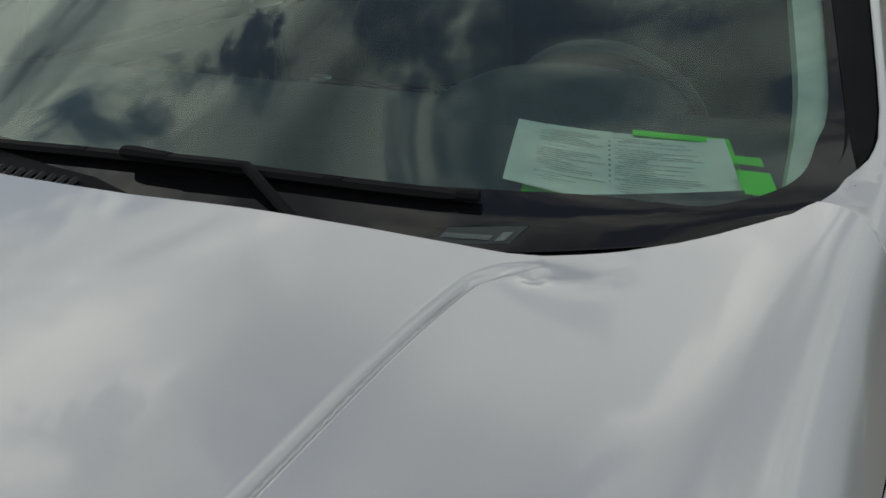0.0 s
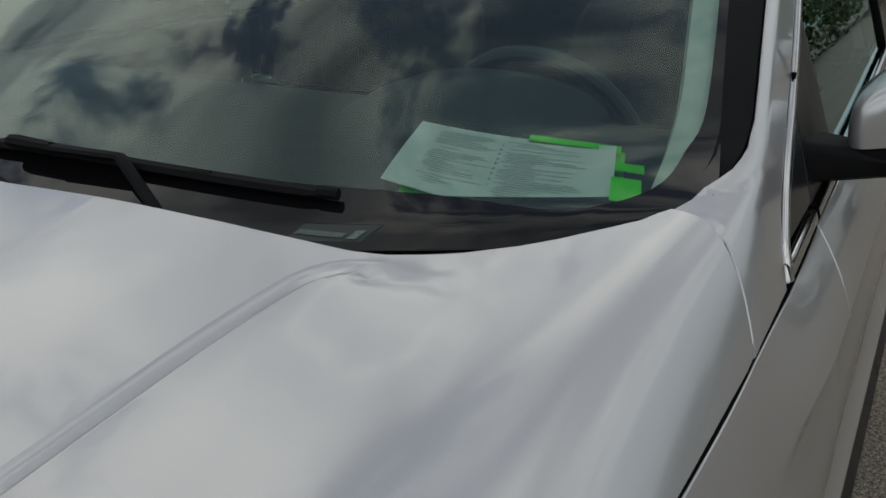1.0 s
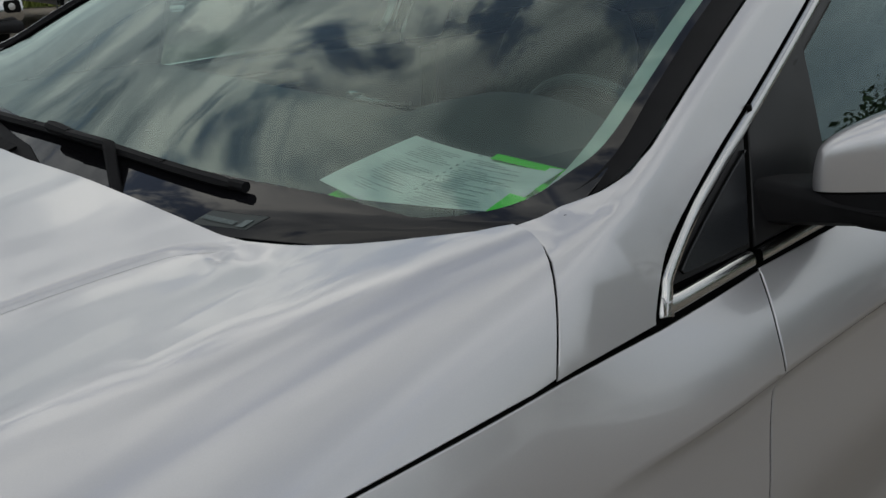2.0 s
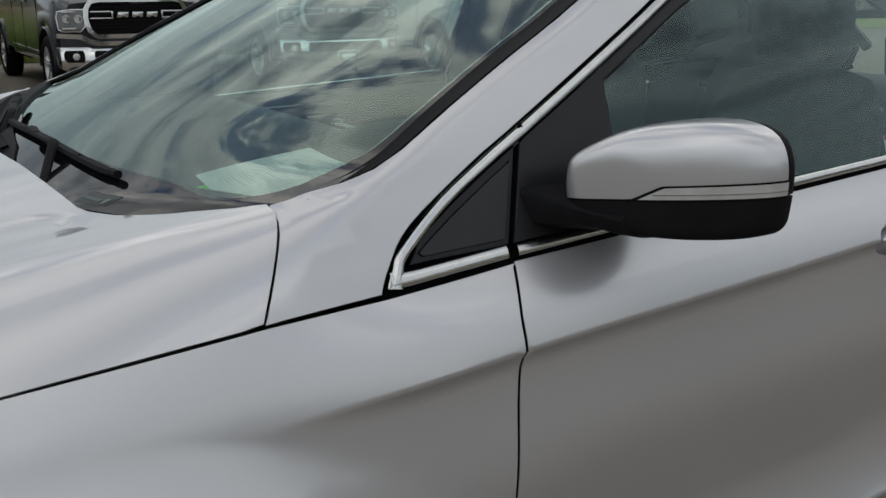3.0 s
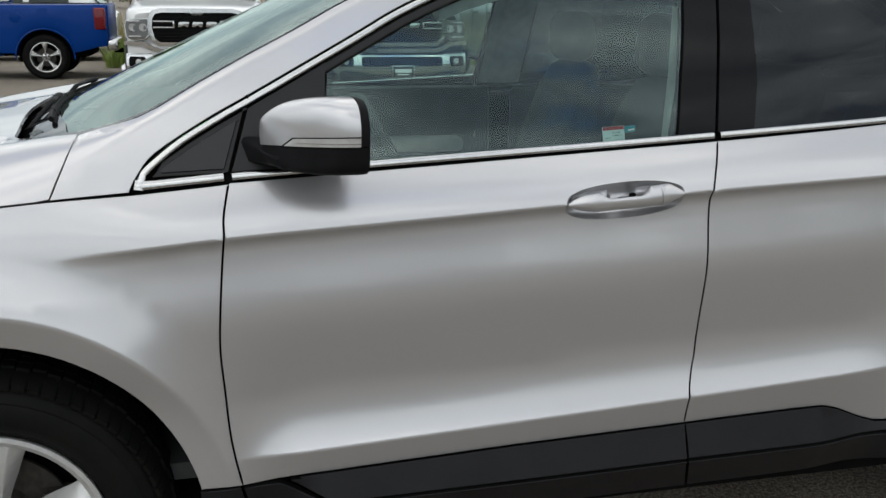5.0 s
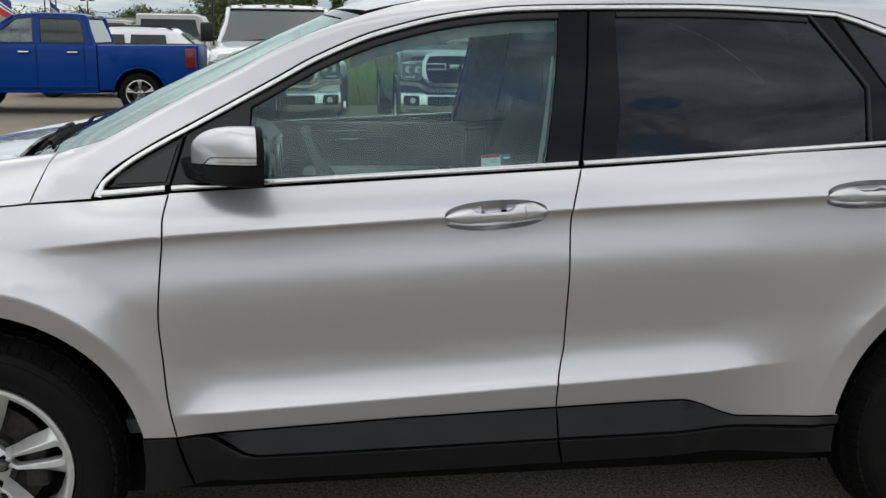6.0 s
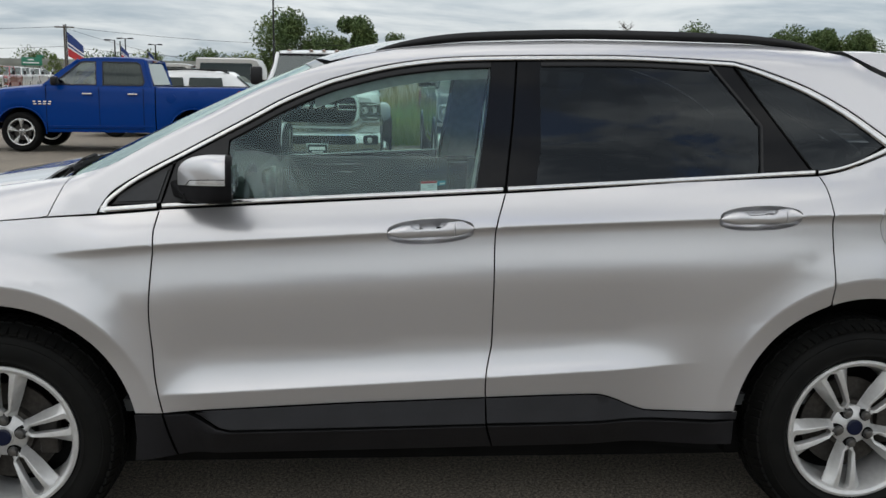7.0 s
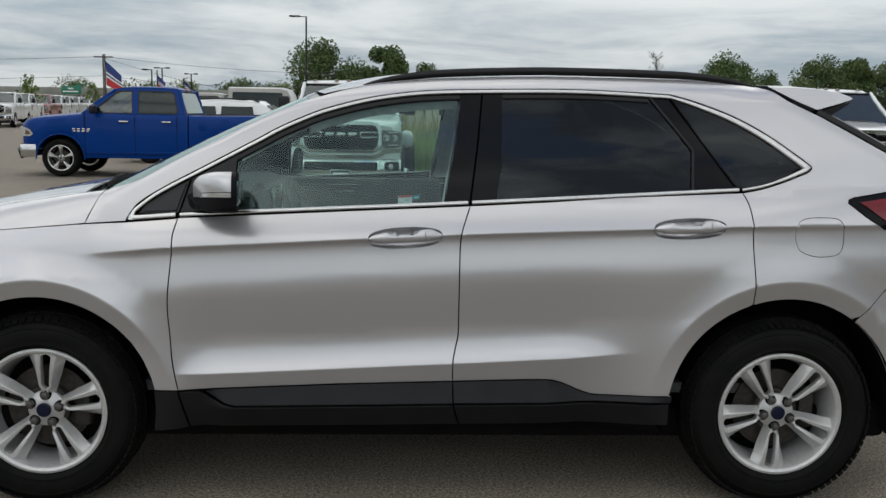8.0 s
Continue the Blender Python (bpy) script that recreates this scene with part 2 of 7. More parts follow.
def part(name, bm, mat, parent=None, label="", smooth_angle=35):
    """Links a bmesh as one mesh object under a thing or a part."""
    me = bpy.data.meshes.new(name)
    bmesh.ops.recalc_face_normals(bm, faces=bm.faces)
    for f in bm.faces:
        f.smooth = True
    for e in bm.edges:
        e.smooth = len(e.link_faces) == 2 and e.calc_face_angle(0) < radians(smooth_angle)
    bm.to_mesh(me)
    bm.free()
    me.materials.append(mat)
    ob = new(name, me)
    if parent:
        ob.parent = parent
    if label:
        tagged(ob, label)
    return ob


def empty(name, label, category, group="", kind="", m=None):
    ob = new(name)
    if m is not None:
        ob.matrix_world = m
    return tagged(ob, label, category, group, kind)


def add_box(bm, cx, cy, cz, sx, sy, sz, bevel=0.0, m=None, segments=2):
    r = bmesh.ops.create_cube(bm, size=1.0, matrix=(m or Matrix()) @ Matrix.Translation((cx, cy, cz)) @ Matrix.Diagonal((sx, sy, sz, 1)))
    if bevel:
        es = list({e for v in r["verts"] for e in v.link_edges})
        bmesh.ops.bevel(bm, geom=es, offset=bevel, segments=segments, profile=0.5, affect="EDGES")
    return bm


def box(cx, cy, cz, sx, sy, sz, bevel=0.0, m=None, segments=2):
    return add_box(bmesh.new(), cx, cy, cz, sx, sy, sz, bevel, m, segments)


def lathe(profile, n=64, axis="y", close=False):
    """Turn (radius, along) pairs about an axis."""
    bm = bmesh.new()
    rings = []
    for r, a in profile:
        ring = []
        for i in range(n):
            t = 2 * math.pi * i / n
            c, s = r * math.cos(t), r * math.sin(t)
            ring.append(bm.verts.new((c, a, s) if axis == "y" else (c, s, a)))
        rings.append(ring)
    pairs = list(zip(rings[:-1], rings[1:])) + ([(rings[-1], rings[0])] if close else [])
    for a, b in pairs:
        for i in range(n):
            bm.faces.new((a[i], a[(i + 1) % n], b[(i + 1) % n], b[i]))
    if not close:
        for ring in (rings[0], rings[-1]):
            bm.faces.new(ring)
    return bm


def prism(outline, depth, m=None, bevel=0.0, segments=2):
    """An outline in x, z pushed along y by depth (towards +y), with bevelled rims."""
    bm = bmesh.new()
    a = [bm.verts.new((x, 0, z)) for x, z in outline]
    b = [bm.verts.new((x, depth, z)) for x, z in outline]
    n = len(outline)
    top = bm.faces.new(a)
    bot = bm.faces.new(b[::-1])
    for i in range(n):
        bm.faces.new((a[(i + 1) % n], a[i], b[i], b[(i + 1) % n]))
    if bevel:
        bmesh.ops.bevel(bm, geom=list({e for f in (top, bot) for e in f.edges}), offset=bevel, segments=segments, profile=0.5, affect="EDGES")
    if m is not None:
        bm.transform(m)
    return bm


def tube(path, radius, sides=8, flat=1.0):
    """A round bar along a path of points; radius may be a function of 0..1."""
    bm = bmesh.new()
    pts = [Vector(p) for p in path]
    rings = []
    for i, p in enumerate(pts):
        d = (pts[min(i + 1, len(pts) - 1)] - pts[max(i - 1, 0)]).normalized()
        side = d.cross(Vector((0, 0, 1)))
        if side.length < 1e-3:
            side = Vector((1, 0, 0))
        side.normalize()
        up = side.cross(d)
        r = radius(i / (len(pts) - 1)) if callable(radius) else radius
        rings.append([bm.verts.new(p + side * r * math.cos(2 * math.pi * k / sides) + up * r * flat * math.sin(2 * math.pi * k / sides)) for k in range(sides)])
    for a, b in zip(rings[:-1], rings[1:]):
        for k in range(sides):
            bm.faces.new((a[k], a[(k + 1) % sides], b[(k + 1) % sides], b[k]))
    bm.faces.new(rings[0][::-1])
    bm.faces.new(rings[-1])
    return bm


def resample(loop, step):
    out = []
    n = len(loop)
    for i in range(n):
        a, b = Vector(loop[i]), Vector(loop[(i + 1) % n])
        k = max(1, math.ceil((b - a).length / step))
        out += [a.lerp(b, j / k) for j in range(k)]
    return out


def skin_frame(skin, u, v, h=0.0015):
    p = Vector(skin(u, v))
    du = Vector(skin(u + h, v)) - Vector(skin(u - h, v))
    dv = Vector(skin(u, v + h)) - Vector(skin(u, v - h))
    return p, du.cross(dv).normalized()


def panel(name, outline, skin, mat, parent, label="", step=0.03, depth=0.02, gap=0.0032, off=0.0, lines=(), flip=False, holes=()):
    """A pressed sheet: an outline in a skin's own two coordinates, filled with a fine net of points and laid on the skin,
    with a small rounded rim and a return flange behind it."""
    from mathutils.geometry import delaunay_2d_cdt
    loop = resample(outline, step)
    area = sum(a.x * b.y - b.x * a.y for a, b in zip(loop, loop[1:] + loop[:1]))
    if area < 0:
        loop = loop[::-1]
    n = len(loop)
    outs = []
    for i in range(n):
        d = loop[(i + 1) % n] - loop[i - 1]
        d = d.normalized() if d.length > 1e-9 else Vector((1, 0))
        outs.append(Vector((d.y, -d.x)))
    loop = [p - o * gap for p, o in zip(loop, outs)]
    lx, ly = np.array([p.x for p in loop]), np.array([p.y for p in loop])
    gx, gy = np.meshgrid(np.arange(lx.min() + step / 2, lx.max(), step), np.arange(ly.min() + step / 2, ly.max(), step))
    gx[::2] += step / 2
    grid = np.column_stack((gx.ravel(), gy.ravel()))
    if len(lines):
        extra = np.array([p for ln in lines for p in ln])
        far = np.array([np.min(np.hypot(extra[:, 0] - p[0], extra[:, 1] - p[1])) > step * 0.3 for p in grid]) if len(grid) else []
        grid = np.vstack((grid[far], extra)) if len(grid) else extra
    inside = np.zeros(len(grid), bool)
    near = np.full(len(grid), 9.0)
    for i in range(n):
        ax, ay, bx, by = lx[i], ly[i], lx[(i + 1) % n], ly[(i + 1) % n]
        cross = (ay > grid[:, 1]) != (by > grid[:, 1])
        with np.errstate(divide="ignore", invalid="ignore"):
            inside ^= cross & (grid[:, 0] < (bx - ax) * (grid[:, 1] - ay) / (by - ay) + ax)
        near = np.minimum(near, np.hypot(grid[:, 0] - ax, grid[:, 1] - ay))
    rings = [resample(h, step * 0.4) for h in holes]
    for ring in rings:
        for q in ring:
            near = np.minimum(near, np.hypot(grid[:, 0] - q.x, grid[:, 1] - q.y))
    grid = grid[inside & (near > min(step * 0.4, 0.006))]
    pts = [Vector(p) for p in loop]
    edges = []
    for ring in rings:
        k0 = len(pts)
        pts += ring
        edges += [(k0 + i, k0 + (i + 1) % len(ring)) for i in range(len(ring))]
    pts += [Vector(p) for p in grid]
    vs, _, fs, *_ = delaunay_2d_cdt(pts, edges, [list(range(n))], 1, 1e-6)
    for ring in rings:
        kept = []
        for f in fs:
            c = sum((vs[i] for i in f), Vector((0, 0))) / len(f)
            odd = False
            for i, a in enumerate(ring):
                b = ring[i - 1]
                if (a.y > c.y) != (b.y > c.y) and c.x < (b.x - a.x) * (c.y - a.y) / (b.y - a.y) + a.x:
                    odd = not odd
            if not odd:
                kept.append(f)
        fs = kept
    verts, norms = [], []
    for p in vs:
        q, nn = skin_frame(skin, p.x, p.y)
        if flip:
            nn = -nn
        verts.append(q + nn * off)
        norms.append(nn)
    faces = [tuple(f[::-1]) if flip else tuple(f) for f in fs]
    # rim and flange
    base = len(verts)
    for p, o in zip(loop, outs):
        q, nn = skin_frame(skin, p.x, p.y)
        e = Vector(skin(p.x + o.x * 0.002, p.y + o.y * 0.002)) - q
        if flip:
            nn = -nn
        e = (e - nn * e.dot(nn)).normalized()
        verts += [q + nn * off, q + nn * (off - 0.0022) + e * 0.0014, q + nn * (off - depth) + e * 0.0014]
        norms += [nn, e, e]
    for i in range(n):
        a, b = base + 3 * i, base + 3 * ((i + 1) % n)
        for k in (0, 1):
            f = (a + k, a + k + 1, b + k + 1, b + k)
            faces.append(f[::-1] if flip else f)
    ob = mesh_object(name, verts, faces, mat, parent, label, norms)
    # flange walls coloured dark: the shade inside the panel gaps
    if depth > 0.01:
        ob.data.materials.append(DARK)
        for i in range(n):
            ob.data.polygons[len(fs) + 2 * i + 1].material_index = 1
    return ob


def ribbon(name, path, skin, width, mat, parent, label="", height=0.004, off=0.0, closed=False, flip=False, sides=(0.0, 1.0)):
    """A moulding along a path on a skin; width is a number or a function of 0..1, to the left of the path."""
    prof = ((0.0, -0.006), (0.0, 0.0), (0.08, 0.7), (0.25, 1.0), (0.75, 1.0), (0.92, 0.7), (1.0, 0.0), (1.0, -0.006))
    verts, faces = [], []
    n = len(path)
    for i, p in enumerate(path):
        a, b = Vector(path[max(i - 1, 0)]), Vector(path[min(i + 1, n - 1)])
        d = (b - a).normalized()
        s = Vector((-d.y, d.x))
        w = width(i / (n - 1)) if callable(width) else width
        for k, h in prof:
            q = Vector(p) + s * w * k
            pos, nn = skin_frame(skin, q.x, q.y)
            hh = h * height if h >= 0 else h
            verts.append(pos + nn * (off + hh))
    m = len(prof)
    for i in range(n - 1):
        for k in range(m - 1):
            a, b, c, d = i * m + k, i * m + k + 1, (i + 1) * m + k + 1, (i + 1) * m + k
            faces.append((a, d, c, b))
    faces.append(tuple(range(m)))
    faces.append(tuple(range((n - 1) * m, n * m))[::-1])
    bm = bmesh.new()
    vv = [bm.verts.new(v) for v in verts]
    for f in faces:
        bm.faces.new([vv[i] for i in f])
    return part(name, bm, mat, parent, label, 50)


def mirrored(ob, parent=None):
    """The same part on the car's other side."""
    o = new(ob.name.split(".")[0], ob.data)
    o.parent = parent or ob.parent
    o.matrix_basis = Matrix.Diagonal((1, -1, 1, 1)) @ ob.matrix_basis
    if "label" in ob:
        o["label"] = ob["label"]
    for c in ob.children:
        mirrored_child(c, o)
    return o


def mirrored_child(c, o):
    k = new(c.name.split(".")[0], c.data)
    k.parent = o
    k.matrix_basis = c.matrix_basis
    if "label" in c:
        k["label"] = c["label"]

# ---------------------------------------------------------------- the silver car: its outer form
Z_CREASE = curve((-0.6, 0.93), (0.2, 0.982), (0.505, 1.01), (0.9, 1.032), (1.57, 1.070), (2.18, 1.095), (2.7, 1.114), (3.4, 1.12))
Z_BELT = curve((-0.9, 0.98), (-0.6, 1.012), (-0.14, 1.061), (0.174, 1.089), (0.52, 1.117), (1.61, 1.176), (2.66, 1.237), (3.4, 1.28))
W_BELT = curve((-0.9, 0.62), (-0.75, 0.76), (-0.6, 0.825), (-0.16, 0.882), (0.174, 0.901), (0.52, 0.902), (1.61, 0.892), (2.66, 0.862), (3.4, 0.79), (3.8, 0.66))
W_CREASE = curve((-0.9, 0.70), (-0.75, 0.84), (-0.6, 0.90), (0, 0.945), (0.505, 0.957), (1.5, 0.958), (2.6, 0.952), (3.4, 0.87), (3.8, 0.72))
Z_EDGE = curve((0.3, 0.52), (0.506, 0.528), (1.04, 0.554), (1.555, 0.58), (1.99, 0.603), (2.25, 0.62), (3.0, 0.65))
Z_TOP = curve((0.0, 1.09), (0.19, 1.18), (0.229, 1.207), (0.36, 1.254), (0.465, 1.312), (0.573, 1.37), (0.68, 1.424), (0.78, 1.478), (0.89, 1.528), (1.01, 1.572),
              (1.15, 1.611), (1.326, 1.64), (1.546, 1.658), (1.99, 1.671), (2.44, 1.668), (2.666, 1.657), (2.825, 1.634), (2.89, 1.588), (3.013, 1.531), (3.268, 1.396), (3.55, 1.24), (3.75, 1.1))
W_EDGE = curve((0.1, 0.775), (0.229, 0.786), (0.253, 0.799), (0.276, 0.813), (0.298, 0.825), (0.33, 0.833), (0.36, 0.8335), (0.47, 0.818), (0.573, 0.798), (0.68, 0.776), (0.78, 0.755), (0.89, 0.732), (1.01, 0.703), (1.15, 0.668),
               (1.33, 0.640), (2.44, 0.63), (2.8, 0.64), (3.0, 0.67), (3.3, 0.71), (3.6, 0.68))
W_GLASS = curve((0.1, 0.78), (0.205, 0.806), (0.229, 0.824), (0.255, 0.845), (0.29, 0.8445), (0.36, 0.836), (0.47, 0.818), (0.573, 0.798), (0.68, 0.776), (0.78, 0.755), (0.89, 0.732), (1.01, 0.703), (1.15, 0.668))
GLASS_IN = curve((0.1, 0.010), (0.23, 0.012), (0.36, 0.024), (0.52, 0.034), (0.6, 0.036), (0.95, 0.034), (1.05, 0.030), (1.4, 0.03))
WHEEL_F, WHEEL_R, HUB_Z, TYRE_R = 0.0, 2.849, 0.372, 0.375
ARCH_F, ARCH_R = 0.445, 0.46


def half_width(x, z):
    """The car's half width at a place along it and a height: shoulder, crease, scalloped doors, flared arches, leaning glass."""
    zb, zc, wb, wc = Z_BELT(x), Z_CREASE(x), W_BELT(x), W_CREASE(x)
    if z > zb:
        t = z - zb
        w = wb - 0.33 * t - 0.16 * t * t
        s = min(max(1 - (Z_TOP(x) - z) / (0.026 + 0.04 * step01(0.9, 1.4, x)), 0), 1.3)
        if s > 0:
            tt = Z_TOP(x) - zb
            w -= max(wb - 0.33 * tt - 0.16 * tt * tt - W_EDGE(x), 0.012) * s ** 2.4 * (1 - 0.9 * step01(2.74, 2.90, x))
        if 0.12 < x < 0.36:
            # the pillar's foot runs on from the bonnet's edge
            lo, hi = HOOD_CREST(x), HOOD_GAP_Y(x)
            for _ in range(18):
                mid = (lo + hi) / 2
                lo, hi = (mid, hi) if hood(x, mid)[2] > z else (lo, mid)
            w += min(max(lo - w, -0.05), 0.0) * (1 - step01(0.20, 0.36, x))
        return w
    fc = step01(0.14, 0.42, x)

    def section(zk, sharp):
        if z > zk:
            s = (zb - z) / (zb - zk)
            return wb + (wc - wb) * s + 0.007 * math.sin(math.pi * s)
        fe = step01(0.45, 0.66, x) * (1 - step01(1.95, 2.34, x))
        ze = Z_EDGE(x)
        zi = ze + 0.13
        w = wc - sharp * (0.0120 * (1 - (1 - min((zk - z) / 0.026, 1.0)) ** 2) - 0.0215 * step01(0.008, 0.20, zk - z))
        t = min(max((zk - 0.12 - z) / (zk - 0.12 - zi), 0), 1)
        w -= (0.013 + 0.018 * fe) * (t * t * (2 - t))
        if z < zi:
            w += 0.033 * fe * (min((zi - z) / (zi - ze), 1.0) ** 2.1)
        if z < ze:
            w -= 0.30 * fe * (ze - z)
        return w
    w = section(zc, 1.0)
    if fc < 1:
        w = fc * w + (1 - fc) * section(0.895, 0.0)
    for cx, lift, r0, r1 in ((WHEEL_F, 0.024, 0.62, 0.512), (WHEEL_R, 0.019, 0.64, 0.532)):
        r = math.hypot(x - cx, z - HUB_Z)
        if r < r0:
            k = min((r0 - r) / (r0 - r1), 1)
            up = step01(0.25, 0.75, (z - HUB_Z) / r)
            w += lift * k ** 1.6 * (0.45 + 0.55 * up)
            if r < r1:
                w -= 0.30 * (r1 - r) * up
    return w


def side(x, z):
    return (x, -half_width(x, z), z)


HOOD_C = curve((-0.95, 0.90), (-0.85, 0.985), (-0.7, 1.045), (-0.45, 1.105), (-0.2, 1.153), (0.05, 1.192), (0.12, 1.203), (0.25, 1.222))
HOOD_CREST = curve((-0.9, 0.52), (-0.3, 0.68), (0.0, 0.75), (0.22, 0.805))
HOOD_GAP_Y = curve((-0.9, 0.62), (-0.75, 0.76), (-0.6, 0.825), (-0.16, 0.882), (0.174, 0.901))


HOOD_DIP = curve((0, 0.0), (0.22, 0.0008), (0.36, 0.007), (0.465, 0.015), (0.56, 0.0205), (0.61, 0.021), (0.69, 0.016), (0.78, 0.011), (0.9, 0.011))


FOLD_LINE = curve((-0.9, 0.417), (-0.3, 0.4755), (-0.22, 0.4835), (-0.12, 0.493), (-0.04, 0.504), (0.005, 0.5135), (0.026, 0.5245), (0.040, 0.538), (0.050, 0.555))


def fold_y(x):
    return FOLD_LINE(x)


def hood(x, y):
    a = abs(y)
    yc, yg = HOOD_CREST(x), HOOD_GAP_Y(x)
    zc = HOOD_C(x)
    tot = zc - HOOD_DIP(yc) - Z_BELT(x)
    z = zc - HOOD_DIP(min(a, yc))
    if a > yc:
        s = (a - yc) / (yg - yc)
        z -= tot * (0.55 * s * s + 0.45 * s ** 3.2)
    # the raised middle ends in a fold along each side
    yr = fold_y(x)
    amp = 1 - step01(0.030, 0.056, x)
    wf = 0.0095 + 0.008 * step01(0.0, 0.04, x)
    z -= amp * 0.0052 * step01(yr - 0.001, yr + wf, a) * (1 - step01(yr + wf + 0.004, yr + 0.16, a))
    z -= amp * (1 - 0.6 * step01(-0.015, 0.03, x)) * 0.0056 * (1 - step01(0.0, 0.0050, abs(a - yr - wf)))
    # and curls into a shallow dimple at the rear
    z -= 0.0034 * math.exp(-((x - 0.034) / 0.009) ** 2 - ((a - 0.572) / 0.012) ** 2)
    return (x, y, z)


def roof(x, y):
    return (x, y, Z_TOP(min(x, 2.825)) + (0.046 - 0.030 * step01(2.2, 2.82, x)) * (1 - (y / W_EDGE(x)) ** 2) - 0.35 * max(x - 2.825, 0))


def screen(u, v):
    xe = 0.205 + 0.835 * v
    ex, ey, ez = xe, W_GLASS(xe) - GLASS_IN(xe), Z_TOP(xe) - 0.011
    cx, cz = 0.0 + 0.965 * v, 1.143 + 0.458 * v + 0.012 * math.sin(math.pi * v)
    k = u * u
    return (cx + (ex - cx) * k, u * ey, cz + (ez - cz) * k)


car = empty("sport_utility_vehicle", "silver five-door family car parked on asphalt, black lower cladding", "car")

GAP_LINE = [(x, Z_BELT(x) + 0.0015) for x in (-0.70, -0.6, -0.5, -0.4, -0.3, -0.2, -0.1, 0.0, 0.1, 0.177)]
DOOR_F = smooth([(0.522, 1.116), (0.509, 1.057), (0.507, 1.011), (0.498, 0.921), (0.489, 0.79), (0.495, 0.682), (0.503, 0.572), (0.522, 0.466)])
SPLIT = smooth([(1.616, 1.175), (1.587, 1.093), (1.579, 1.042), (1.577, 0.955), (1.577, 0.801), (1.577, 0.691), (1.567, 0.636), (1.557, 0.58), (1.559, 0.505)])
DOOR_R = smooth([(2.668, 1.237), (2.683, 1.199), (2.689, 1.148), (2.692, 1.108), (2.696, 1.031), (2.703, 0.923), (2.708, 0.815)])
CLAD_F = [(0.522, 0.466), (0.643, 0.472), (1.125, 0.493), (1.559, 0.505)]
CLAD_R = smooth([(1.559, 0.505), (1.75, 0.510), (1.905, 0.512), (1.95, 0.508), (1.994, 0.493), (2.04, 0.472), (2.083, 0.457), (2.128, 0.4515), (2.407, 0.4515)], 3)
DLO_TOP = smooth([(0.328, 1.101), (0.346, 1.134), (0.382, 1.176), (0.483, 1.239), (0.575, 1.288), (0.792, 1.405), (0.896, 1.462), (1.024, 1.518), (1.109, 1.545),
                  (1.218, 1.573), (1.327, 1.592), (1.458, 1.606), (1.663, 1.614), (1.989, 1.620), (2.211, 1.615), (2.406, 1.606)], 4)
DLO_BACK = smooth([(2.406, 1.606), (2.501, 1.581), (2.654, 1.525), (2.785, 1.455), (2.894, 1.381), (2.938, 1.349), (2.953, 1.333), (2.940, 1.318), (2.923, 1.31), (2.84, 1.279), (2.748, 1.251), (2.668, 1.237)], 4)
BELT_F = [(0.522, 1.118), (0.8, 1.133), (1.121, 1.150), (1.616, 1.176)]
BELT_R = [(1.616, 1.176), (1.9, 1.193), (2.194, 1.214), (2.45, 1.2265), (2.668, 1.237)]


def along(f, x0, x1, dx, dz=0.0):
    n = max(2, int((x1 - x0) / dx))
    return [(x0 + (x1 - x0) * i / n, f(x0 + (x1 - x0) * i / n) + dz) for i in range(n + 1)]


CREASE_NET = [along(Z_CREASE, 0.1, 3.4, 0.016, d) for d in (-0.04, -0.030, -0.022, -0.014, -0.008, -0.004, 0.0, 0.006, 0.014)]
EDGE_NET = [along(Z_EDGE, 0.4, 2.5, 0.016, d) for d in (-0.012, -0.005, 0.0, 0.005, 0.012, 0.024)]
FLARE_F = [arc(0, HUB_Z, 0.512 + d, 8, 172, 150) for d in (-0.02, -0.008, 0.0, 0.006, 0.014, 0.03)]
FLARE_R = [arc(WHEEL_R, HUB_Z, 0.532 + d, 8, 172, 150) for d in (-0.02, -0.008, 0.0, 0.006, 0.014, 0.03)]
NET = CREASE_NET + EDGE_NET

both = []


def pair(ob):
    both.append(ob)
    return ob


fender_outline = (GAP_LINE + [(0.328, 1.0995), (0.43, 1.108)] + DOOR_F + [(0.445 * math.cos(radians(12.5)), 0.468)]
                  + arc(0, HUB_Z, ARCH_F, 12.5, 165, 40) + [(-0.52, 0.50), (-0.60, 0.62), (-0.62, 0.80), (-0.66, 0.93)])
pair(panel("fender", fender_outline, side, PAINT, car, lines=CREASE_NET + FLARE_F))


def handle_loop(cx, cz, slope, a=0.139, b=0.040, n=40):
    pts = []
    for i in range(n):
        t = 2 * math.pi * i / n
        c, s = math.cos(t), math.sin(t)
        u = a * math.copysign(abs(c) ** 0.85, c)
        pts.append((cx + u, cz + slope * u + b * math.copysign(abs(s) ** 0.55, s) * (1 - 0.12 * c * c)))
    return pts


def dish(name, loop, skin, depth, mat, parent):
    cx, cy = sum(p[0] for p in loop) / len(loop), sum(p[1] for p in loop) / len(loop)
    verts, faces = [], []
    n = len(loop)
    ks = (1.012, 0.985, 0.94, 0.85, 0.7, 0.5, 0.25)
    for k in ks:
        for x, y in loop:
            p, nn = skin_frame(skin, cx + (x - cx) * k, cy + (y - cy) * k)
            verts.append(p - nn * (depth * (1 - min(k, 1) ** 6) ** 0.8 + 0.001))
    for r in range(len(ks) - 1):
        for i in range(n):
            a, b = r * n + i, r * n + (i + 1) % n
            faces.append((a, b, b + n, a + n))
    faces.append(tuple(range((len(ks) - 1) * n, len(ks) * n)))
    return mesh_object(name, verts, faces, mat, parent)


